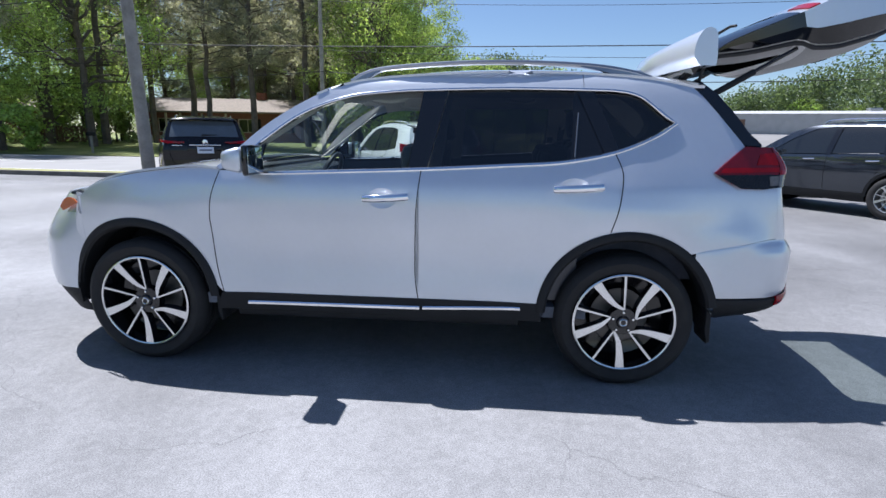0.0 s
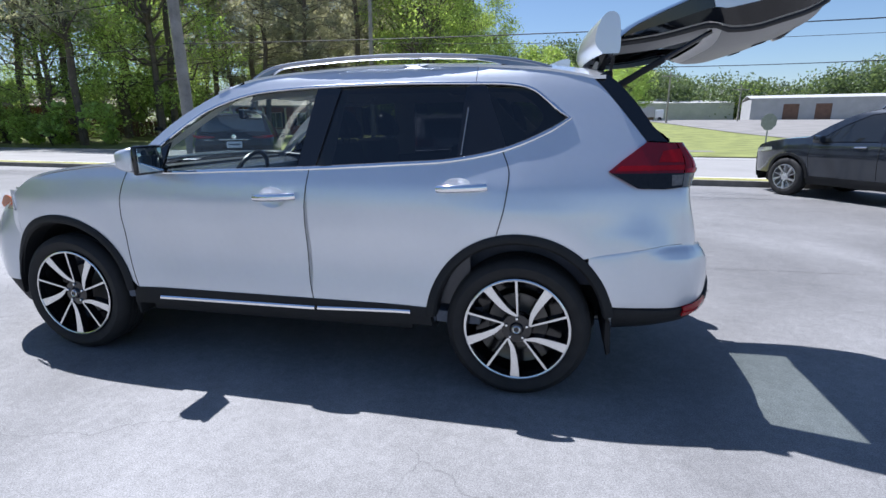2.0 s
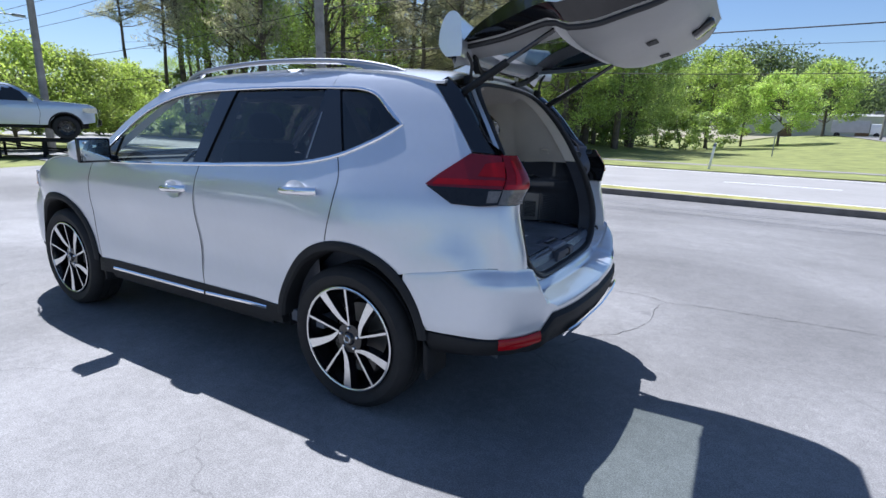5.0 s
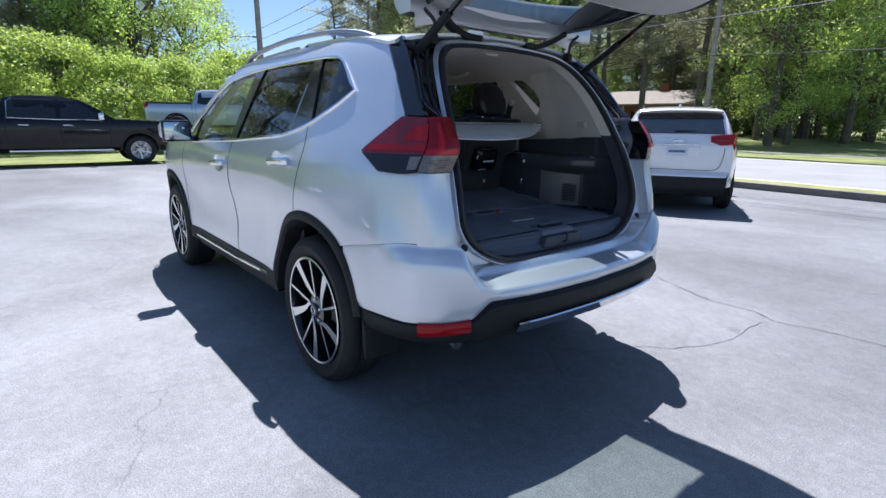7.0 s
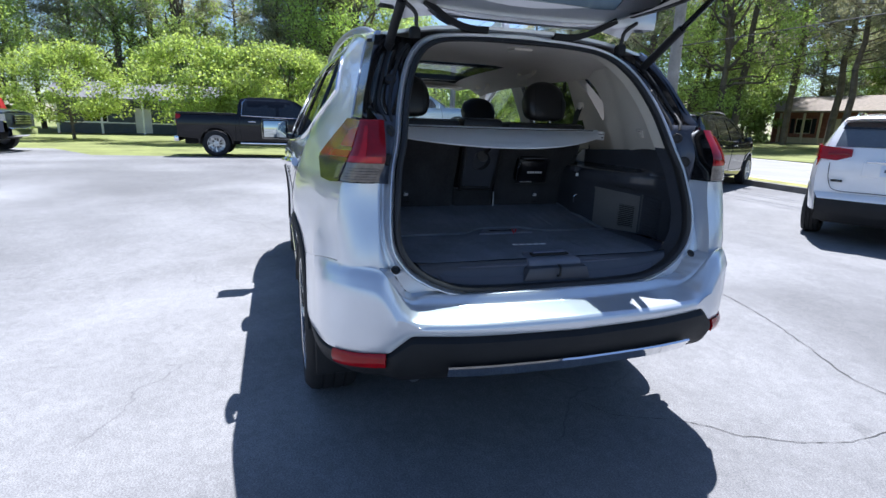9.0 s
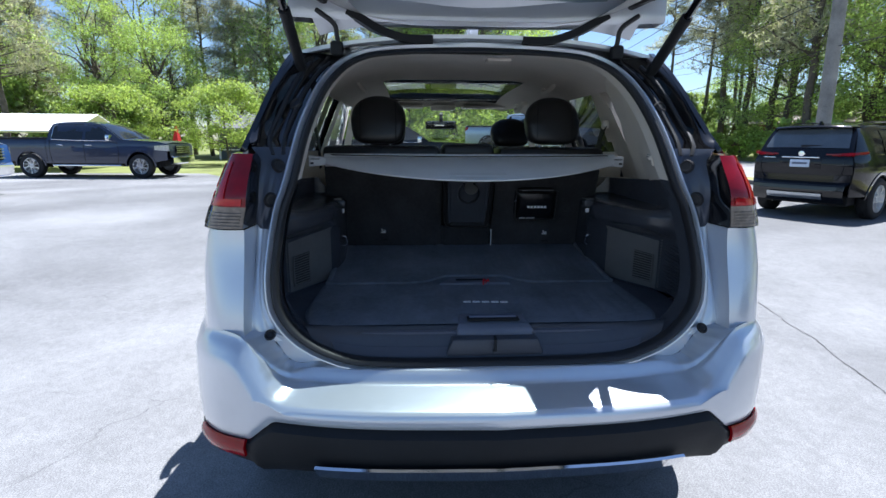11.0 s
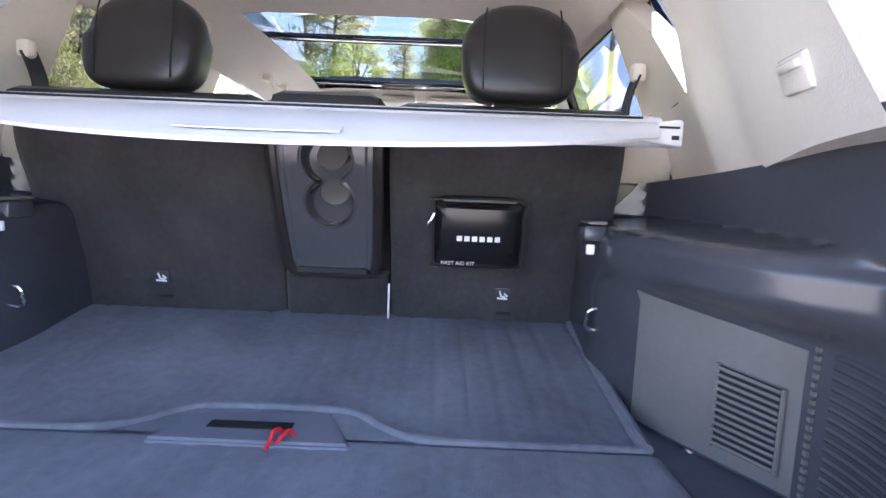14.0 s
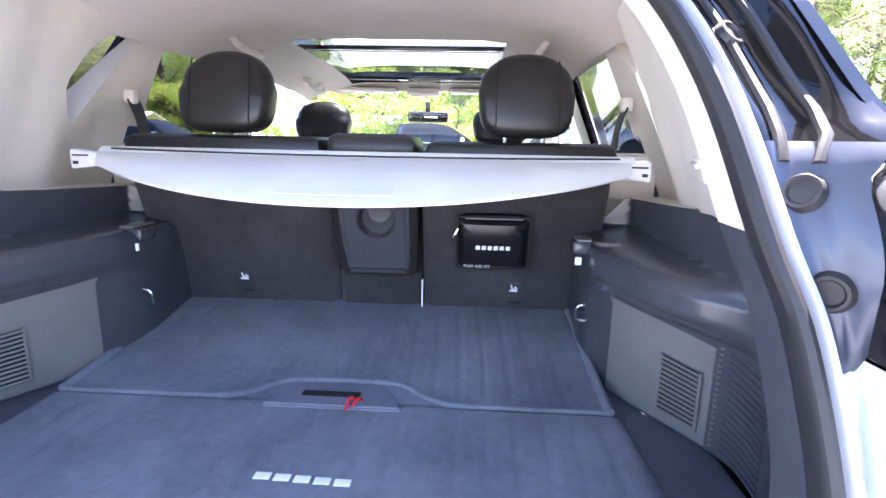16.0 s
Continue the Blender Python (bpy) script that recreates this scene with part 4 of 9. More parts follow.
part("rear_skirt", sheet(valance_at, 8, 160), M["cladding"], car, "black plastic lower rear bumper")
for s in (-1, 1):
    a0, a1 = (0.185, 0.299) if s < 0 else (0.815, 0.701)
    bm = sheet(lambda u, v: valance_at(0.60 + 0.35 * u + 0.06 * v * (1 - u), a0 + (a1 - a0) * v) + plan_at(a0 + (a1 - a0) * v)[1] * 0.003, 4, 12)
    part("rear_reflector", thick(bm, -0.008), M["red"], car, "red bumper reflector")
    p, n, _ = plan_at(0.286 if s < 0 else 0.714)
    bm = revolve(bmesh.new(), [(0.0001, 0.003), (0.005, 0.003), (0.006, 0.001), (0.008, 0.001), (0.009, 0.003), (0.0095, 0.0)], 20)
    ob = part("parking_sensor", bm, M["silver"], car)
    ob.matrix_basis = Matrix.Translation(p + n * -0.001 + Vector((0, 0, 0.60))) @ Vector((0, 1, 0)).rotation_difference(n).to_matrix().to_4x4()
    # rubber stop on the ledge
    bm = revolve(bmesh.new(), [(0.0001, 0.004), (0.006, 0.004), (0.008, 0.001), (0.013, 0.005), (0.016, 0.0)], 20)
    ob = part("rubber_stop", bm, M["seal"], car)
    ob.matrix_basis = pose(2.15, s * 0.615, 0.797, 0, 0, -90) @ pose(0, 0, 0, 35, 0, 0)
bm = sheet(lambda u, v: plan_at(0.385 + 0.24 * v)[0] + plan_at(0.385 + 0.24 * v)[1] * (0.018 - 0.026 * (1 - u)) + Vector((0, 0, 0.466 + 0.040 * u - 0.004 * math.sin(math.pi * v) * (1 - u))), 4, 40)
part("bumper_chrome_strip", thick(bm, -0.008), M["chrome"], car, "bright chrome strip under the rear bumper")
part("exhaust_tip", tube([(1.70, -0.50, 0.33), (1.92, -0.50, 0.315), (1.99, -0.50, 0.30)], 0.022, 14), M["rail_foot"], car, "dull metal exhaust tip")
part("underbody", boxed(-1.9, 1.75, -0.66, 0.66, 0.27, 0.42, 0.05), M["under"], car)


# ---- wheels ----
def wheel_meshes(R=WR, rim=0.262, width=0.225):
    """Meshes of one wheel with its outer face towards -y and its hub at the origin."""
    hw = width / 2
    tyre = revolve(bmesh.new(), [(rim - 0.004, -hw + 0.012), (rim + 0.018, -hw - 0.002), (rim + 0.05, -hw - 0.006), (R - 0.025, -hw + 0.004), (R - 0.008, -hw + 0.02), (R, -hw + 0.045),
                                 (R, -0.055), (R - 0.007, -0.052), (R - 0.007, -0.044), (R, -0.041), (R, -0.006), (R - 0.007, -0.004), (R - 0.007, 0.004), (R, 0.006), (R, 0.041), (R - 0.007, 0.044), (R - 0.007, 0.052), (R, 0.055),
                                 (R, hw - 0.045), (R - 0.008, hw - 0.02), (R - 0.025, hw - 0.004), (rim + 0.05, hw), (rim - 0.01, hw - 0.01)], 72)
    barrel = revolve(bmesh.new(), [(rim - 0.004, -hw + 0.012), (rim - 0.006, -hw - 0.001), (rim - 0.016, -hw - 0.001), (rim - 0.02, -hw + 0.012), (rim - 0.028, -hw + 0.05), (rim - 0.04, 0.03), (0.13, 0.06), (0.0001, 0.06)], 72)
    brake = revolve(bmesh.new(), [(0.155, 0.01), (0.155, 0.02), (0.06, 0.02), (0.0001, 0.02)], 40)
    lip = revolve(bmesh.new(), [(rim - 0.006, -hw - 0.0015), (rim - 0.012, -hw - 0.004), (rim - 0.018, -hw - 0.0015), (rim - 0.018, -hw + 0.01)], 72)

    def spoke(line, ang, y0, face):
        """A spoke along (radius share, degrees, width): its dark body, or the machined face on it."""
        bm = bmesh.new()
        cs = [Vector((r * rim * math.cos(radians(d)), r * rim * math.sin(radians(d)))) for r, d, _ in line]
        vs = []
        for i, c in enumerate(cs):
            t = (cs[min(i + 1, len(cs) - 1)] - cs[max(i - 1, 0)]).normalized()
            n, w = Vector((-t.y, t.x)), line[i][2] * rim / 2
            y = -hw + 0.020 - 0.018 * (c.length - 0.05) / (rim - 0.05) + y0
            if face:
                w, ya, yb, wb = w - 0.0015, y - 0.0022, y + 0.004, w - 0.0015
            else:
                ya, yb, wb = y, y + 0.04, w + 0.006
            vs.append([bm.verts.new((q.x, h, q.y)) for q, h in ((c - n * w, ya), (c + n * w, ya), (c + n * wb, yb), (c - n * wb, yb))])
        for p, q in zip(vs, vs[1:]):
            for j in range(4):
                bm.faces.new([p[j], p[(j + 1) % 4], q[(j + 1) % 4], q[j]])
        bm.faces.new(vs[0])
        bm.faces.new(vs[-1])
        bmesh.ops.rotate(bm, cent=(0, 0, 0), matrix=Matrix.Rotation(-ang, 3, "Y"), verts=bm.verts[:])
        return bm
    # each of five forks: a broad bent arm and a thin straight one, meeting near the hub
    broad = [(0.955, 0, 0.185), (0.80, -0.5, 0.16), (0.62, -2, 0.135), (0.50, -4.5, 0.12), (0.41, -8, 0.10), (0.345, -14, 0.085), (0.30, -22, 0.07), (0.265, -31, 0.055), (0.25, -37, 0.04)]
    thin = [(0.955, -34, 0.055), (0.6, -35, 0.05), (0.4, -36, 0.045), (0.25, -38, 0.04)]
    spokes = []
    for k in range(5):
        a = radians(-90 + 72 * k)
        spokes.append((spoke(broad, a, 0.0, False), spoke(broad, a, 0.0, True)))
        spokes.append((spoke(thin, a, 0.0005, False), spoke(thin, a, 0.0005, True)))
    hub = revolve(bmesh.new(), [(0.0001, -hw + 0.004), (0.028, -hw + 0.005), (0.033, -hw + 0.012), (0.036, -hw + 0.018), (0.075, -hw + 0.022), (0.085, -hw + 0.06)], 36)
    cap = revolve(bmesh.new(), [(0.014, -hw + 0.002), (0.018, -hw + 0.0005), (0.021, -hw + 0.003), (0.021, -hw + 0.006)], 28)
    nuts = []
    for k in range(5):
        a = radians(-90 + 36 + 72 * k)
        bm = revolve(bmesh.new(), [(0.0001, -hw + 0.010), (0.006, -hw + 0.010), (0.008, -hw + 0.013), (0.009, -hw + 0.022)], 8)
        bmesh.ops.translate(bm, vec=(0.054 * math.cos(a), 0, 0.054 * math.sin(a)), verts=bm.verts[:])
        nuts.append(bm)
    return tyre, barrel, brake, lip, spokes, hub, cap, nuts


def build_wheel(parent, R=WR, rim=0.262, width=0.225, face=None, dark=None):
    tyre, barrel, brake, lip, spokes, hub, cap, nuts = wheel_meshes(R, rim, width)
    face, dark = face or M["rim_face"], dark or M["rim_dark"]
    w = new("wheel")
    w.parent = parent
    part("tyre", tyre, M["rubber"], w, "black rubber tyre")
    part("rim", barrel, dark, w)
    part("brake_disc", brake, mat("brake_steel", (0.2, 0.19, 0.18), 0.45, 0.8), w)
    part("rim_lip", lip, face, w)
    for a, b in spokes:
        part("spoke", a, dark, w)
        part("spoke_face", b, face, w)
    part("hub", hub, dark, w)
    part("cap_ring", cap, face, w)
    for b in nuts:
        part("wheel_nut", b, M["chrome"], w)
    return w


def clone_under(ob, parent, m):
    """A copy of a part with its pieces, under a parent, sharing meshes."""
    made = copy_thing(ob, m)
    made.parent = parent
    return made


w0 = build_wheel(car, rim=0.274)
HUBY = 0.89 - 0.1125 + 0.004
w0.matrix_basis = pose(AXR, -HUBY, WR, 0, 0, 0)
clone_under(w0, car, pose(AXF, -HUBY, WR, 0, 0, 0))
clone_under(w0, car, pose(AXF, HUBY, WR, 0, 0, 180))
clone_under(w0, car, pose(AXR, HUBY, WR, 0, 0, 180))
# dark wells over the wheels, and mud flaps
for s in (-1, 1):
    for ax in (AXF, AXR):
        bm = bmesh.new()
        rings = []
        for i in range(21):
            a = radians(-8 + 196 * i / 20)
            x, z = ax + 0.425 * math.cos(a), 0.39 + 0.425 * math.sin(a)
            rings.append((bm.verts.new((x, s * 0.86, z)), bm.verts.new((x, s * 0.50, z))))
        for p, q in zip(rings, rings[1:]):
            bm.faces.new([p[0], q[0], q[1], p[1]])
        bm.faces.new([r[1] for r in rings])
        part("wheel_well", bm, M["under"], car)
        bm = bmesh.new()
        fx = ax + 0.44
        prism(bm, [(fx - 0.02, 0.46), (fx + 0.012, 0.42), (fx + 0.02, 0.27), (fx + 0.0, 0.255), (fx - 0.012, 0.33)], s * 0.70, s * 0.865)
        bmesh.ops.bevel(bm, geom=bm.edges[:], offset=0.006, segments=1, affect="EDGES")
        part("mud_flap", bm, M["cladding"], car)

# ---- tailgate, swung up ----
GO, GS, GN = Vector((1.70, 0, 1.655)), Vector((0.957, 0, 0.29)), Vector((-0.29, 0, 0.957))
G_W = ([0, 0.08, 0.2, 0.35, 0.5, 0.62, 0.75, 0.9, 1.0, 1.06], [0.52, 0.56, 0.595, 0.63, 0.655, 0.66, 0.655, 0.635, 0.59, 0.52])
G_OUT = ([0, 0.06, 0.2, 0.45, 0.55, 0.65, 0.8, 0.95, 1.06], [0.05, 0.11, 0.165, 0.19, 0.2, 0.215, 0.2, 0.16, 0.07])
G_IN = ([0, 0.1, 0.3, 0.5, 0.56, 0.7, 0.85, 0.97, 1.06], [0.045, 0.02, -0.02, -0.04, -0.085, -0.115, -0.115, -0.095, -0.02])


def gate_pt(s, t, n):
    return GO + GS * s + GN * n + Vector((0, t, 0))


def gate_out(s, t):
    w = lerp(*G_W, s)
    return gate_pt(s, t * w, lerp(*G_OUT, s) - 0.045 * abs(t) ** 4)


def gate_in(s, t):
    w = lerp(*G_W, s) - 0.05
    return gate_pt(s, t * w, lerp(*G_IN, s) + 0.07 * abs(t) ** 5)


gate = new("tailgate")
gate.parent = car
tagged(gate, "raised silver tailgate")
WIN = (0.06, 0.49, 0.75)


def gate_skin(fn, ds, mat_, name, label=""):
    """A frame round the rear window, and the panel below it."""
    bm = bmesh.new()
    for a, b, c, d, n, k in ((0, WIN[0], -1, 1, 4, 112), (WIN[1], 1.06, -1, 1, 18, 112), (WIN[0], WIN[1], -1, -WIN[2], 12, 14), (WIN[0], WIN[1], WIN[2], 1, 12, 14)):
        sheet(lambda u, v: fn(a + (b - a) * u, c + (d - c) * v), n, k, bm)
    bmesh.ops.remove_doubles(bm, verts=bm.verts[:], dist=0.0008)
    return part(name, bm, mat_, gate, label)


gate_skin(gate_out, 0, M["silver"], "gate_panel")
for t in (-1, 1):
    bm = sheet(lambda u, v: gate_out(WIN[0] + (WIN[1] - WIN[0]) * u, t * (WIN[2] + (1 - WIN[2]) * v)) + GN * 0.002, 12, 10)
    part("window_side", bm, M["gloss_black"], gate, "gloss black band beside the rear window")
M["gate_trim"] = mat("grey_gate_trim", (0.34, 0.336, 0.33), 0.40, var=0.06, bump=0.2, bscale=300)
bm = bmesh.new()
sheet(lambda u, v: gate_in(0.54 + 0.52 * u, 2 * v - 1), 18, 28, bm)
part("inner_trim", bm, M["gate_trim"], gate, "grey plastic inner tailgate trim")
bm = bmesh.new()
for a, b, c, d, n, k in ((0, WIN[0], -1, 1, 4, 28), (WIN[1], 0.54, -1, 1, 3, 28)):
    sheet(lambda u, v: gate_in(a + (b - a) * u, c + (d - c) * v), n, k, bm)
bmesh.ops.remove_doubles(bm, verts=bm.verts[:], dist=0.0008)
part("inner_frame", bm, mat("pale_gate_frame", (0.78, 0.77, 0.755), 0.4, var=0.05), gate, "pale grey window surround trim")
for s in (-1, 1):
    bm = sheet(lambda u, v: gate_in(WIN[0] + (WIN[1] - WIN[0]) * u, s * (WIN[2] + (1 - WIN[2]) * v)), 12, 6)
    part("window_side_trim", bm, M["gate_trim"], gate, "grey plastic side of the rear window surround")
# the edges that join both skins
bm = bmesh.new()
def gate_side(u, v, t):
    """The gate's flank: upright silver above, drawn in to the inner trim below."""
    a, b = gate_out(1.06 * u, t), gate_in(1.06 * u, t)
    c = a + (b - a).dot(GN) * 0.6 * GN
    return a.lerp(c, v * 2) if v < 0.5 else c.lerp(b, v * 2 - 1)


for t in (-1, 1):
    part("gate_flank", sheet(lambda u, v: gate_side(0.48 * u, v * 0.5, t), 12, 3), M["gloss_black"], gate, "gloss black tailgate flank beside the window")
    part("gate_flank", sheet(lambda u, v: gate_side(0.48 + 0.52 * u, v * 0.5, t), 12, 3), M["silver"], gate)
    sheet(lambda u, v: gate_side(u, 0.5 + 0.5 * v, t), 24, 3, bm)
sheet(lambda u, v: gate_out(1.06, 2 * u - 1).lerp(gate_in(1.06, 2 * u - 1), v), 28, 2, bm)
sheet(lambda u, v: gate_out(0, 2 * u - 1).lerp(gate_in(0, 2 * u - 1), v), 28, 2, bm)
part("gate_edge", bm, M["gloss_black"], gate, "gloss black tailgate edge")
bm = sheet(lambda u, v: gate_out(WIN[0] + (WIN[1] - WIN[0]) * u, WIN[2] * (2 * v - 1)) - GN * 0.004, 10, 16)
part("rear_window", bm, M["gate_glass"], gate)
bm = bmesh.new()
edge = [gate_in(0.02 + 1.0 * i / 24, -0.97) - GN * 0.006 for i in range(25)]
sweep(bm, edge, disc(0.012, n=8))
part("gate_seal", bm, M["seal"], gate)
bm = bmesh.new()
sweep(bm, [gate_in(0.02 + 1.0 * i / 24, 0.97) - GN * 0.006 for i in range(25)], disc(0.012, n=8))
part("gate_seal", bm, M["seal"], gate)
for s in (-1, 1):
    bm = sheet(lambda u, v: gate_out(0.53 + 0.055 * u, s * (0.72 + 0.27 * v)) + GN * 0.006, 5, 8)
    part("gate_lamp", thick(bm, 0.012), M["red"], gate, "red inner tail lamp")
    bm = bmesh.new()
    for k in range(4):
        c = gate_in(0.80, 0.28 + 0.035 * k) if s > 0 else gate_in(0.80, -0.28 - 0.035 * k)
        box(bm, -0.022, 0.022, -0.006, 0.006, -0.004, 0.001, 0.001, Matrix.Translation(c - GN * 0.002) @ pose(0, 0, 0, 0, -17, 0))
    part("trim_vent", bm, M["seal"], gate)
bm = bmesh.new()
box(bm, -0.05, 0.05, -0.06, 0.06, -0.02, 0.012, 0.012, Matrix.Translation(gate_in(0.99, 0) - GN * 0.003) @ pose(0, 0, 0, 0, -40, 0))
part("gate_latch", bm, M["gloss_black"], gate)
# spoiler over the window, now standing on edge


def spoiler_at(u, v):
    t = 2 * v - 1
    prof = smoothline([(1.70, 0, 1.70), (1.662, 0, 1.75), (1.672, 0, 1.83), (1.70, 0, 1.878), (1.735, 0, 1.888), (1.765, 0, 1.865), (1.775, 0, 1.80), (1.78, 0, 1.73), (1.775, 0, 1.70)], 4)
    k = u * (len(prof) - 1)
    i = min(int(k), len(prof) - 2)
    p = prof[i].lerp(prof[i + 1], k - i)
    return Vector((p.x - 0.07 * (1 - t * t), 0.60 * t, 1.70 + (p.z - 1.70) * (0.86 + 0.14 * t * t)))


bm = sheet(spoiler_at, 36, 30)
for v in (0, 1):
    bm.faces.new([bm.verts.new(spoiler_at(i / 36, v)) for i in range(37)])
bmesh.ops.remove_doubles(bm, verts=bm.verts[:], dist=0.0005)
part("spoiler", bm, M["silver"], gate)
bm = bmesh.new()
box(bm, -0.006, 0.006, -0.2, 0.2, -0.012, 0.012, 0.004, pose(1.695, 0, 1.77))
part("high_brake_light", bm, M["red_dark"], gate)
# rear wiper on the outer glass
bm = bmesh.new()
sweep(bm, [gate_out(0.50, 0.05) + GN * 0.03, gate_out(0.485, 0.12) + GN * 0.04, gate_out(0.47, 0.4) + GN * 0.03, gate_out(0.465, 0.6) + GN * 0.022], disc(0.009, n=6))
part("wiper", bm, M["cladding"], gate)
for s in (-1, 1):
    st = new("gas_strut")
    st.parent = car
    a, b = Vector((1.77, s * 0.57, 1.545)), gate_in(0.50, s * 0.93) - GN * 0.02
    mid = a.lerp(b, 0.52)
    bm = tube([a, mid], 0.017, 10)
    part("strut_body", bm, M["cladding"], st)
    part("strut_rod", tube([mid, b], 0.011, 8), M["gloss_black"], st)
    # hinge arm and cable from the roof to the gate
    bm = bmesh.new()
    sweep(bm, smoothline([(1.71, s * 0.15, 1.650), (1.715, s * 0.245, 1.652), (1.72, s * 0.33, 1.678), (1.735, s * 0.385, 1.706), (1.74, s * 0.425, 1.728)], 4), rect(0.034, 0.024), up=(0, 0, 1))
    part("gate_hinge", bm, M["cladding"], car)
    bm = tube(smoothline([(1.75, s * 0.453, 1.61), (1.755, s * 0.457, 1.645), (1.76, s * 0.465, 1.685), (1.76, s * 0.52, 1.725)], 4), 0.008, 8)
    part("gate_cable", bm, M["seal"], car)
    part("cable_boot", boxed(1.725, 1.765, s * 0.46 - 0.02, s * 0.46 + 0.02, 1.59, 1.635, 0.01), M["cladding"], car)

# ---- body behind the tailgate: jamb, seal, channel ----
def ring_surface(profile, closed_pts=RING):
    """Carries (grow, out) round the opening."""
    bm = bmesh.new()
    n = len(closed_pts)
    rows = [[bm.verts.new(open_pt(y, z, o, g)) for g, o in profile] for y, z in closed_pts]
    for i in range(n):
        for j in range(len(profile) - 1):
            bm.faces.new([rows[i][j], rows[i][j + 1], rows[(i + 1) % n][j + 1], rows[(i + 1) % n][j]])
    return bm


bm = ring_surface([(-0.008, -0.022), (-0.010, -0.012), (-0.0085, -0.006), (-0.0095, 0.004), (-0.005, 0.012), (0.002, 0.015), (0.008, 0.012), (0.011, 0.004), (0.010, -0.02)])
part("opening_seal", bm, M["seal"], car, "black rubber seal round the opening")
for name, material, hi in (("opening_liner_lower", M["trim_black"], False), ("opening_liner_upper", M["trim_grey"], True)):
    bm = ring_surface([(-0.006, 0.0), (-0.006, -0.035), (-0.004, -0.09)])
    bmesh.ops.delete(bm, geom=[f for f in bm.faces if (f.calc_center_median().z > 1.202) != hi], context="FACES")
    part(name, bm, material, car)
bm = ring_surface([(0.012, -0.01), (0.024, 0.004), (0.028, 0.004), (0.034, -0.012)])
part("opening_lip", bm, M["silver"], car)


def corner_edge(z):
    """Where the corner panel's rear edge runs: length and half width at a height."""
    return lerp([0.80, 0.821, 1.087, 1.168, 1.29], [2.178, 2.177, 2.125, 2.143, 2.075], z), lerp([0.82, 1.087, 1.168, 1.29], [0.676, 0.672, 0.652, 0.645], z)


def corner_at(z, s, v, x0, grow=0.0):
    """The rounded corner from the side panel's end at x0 to the rear edge."""
    ex, ey = corner_edge(z)
    y0 = SY(x0, z) + grow
    a, c, b = Vector((x0, y0)), Vector((ex + 0.012, y0 - 0.22 * (ex - x0) - 0.012)), Vector((ex + grow, ey))
    q = a * (1 - v) ** 2 + c * 2 * v * (1 - v) + b * v * v
    return Vector((q.x, s * q.y, z))


def jamb_outer(z, s):
    """The outer end of the recessed jamb on one side at a height."""
    x = lerp([1.287, 1.36, 1.47, 1.56, 1.62], [2.06, 1.95, 1.87, 1.79, 1.715], z)
    hi = Vector((x - 0.006, s * (SY(x, z) - 0.012), z))
    ex, ey = corner_edge(z)
    lo = Vector((ex - lerp([0.80, 1.087, 1.29], [0.05, 0.09, 0.06], z), s * (ey - 0.006), z))
    k = min(1, max(0, (z - 1.26) / 0.08))
    return lo.lerp(hi, k * k * (3 - 2 * k))


def jamb_inner(z, s):
    q = sorted((zz, y) for y, zz in _half if zz > 0.75)
    hw = float(np.interp(z, [a for a, _ in q], [b for _, b in q]))
    return open_pt(s * (hw + 0.03), z, -0.015)


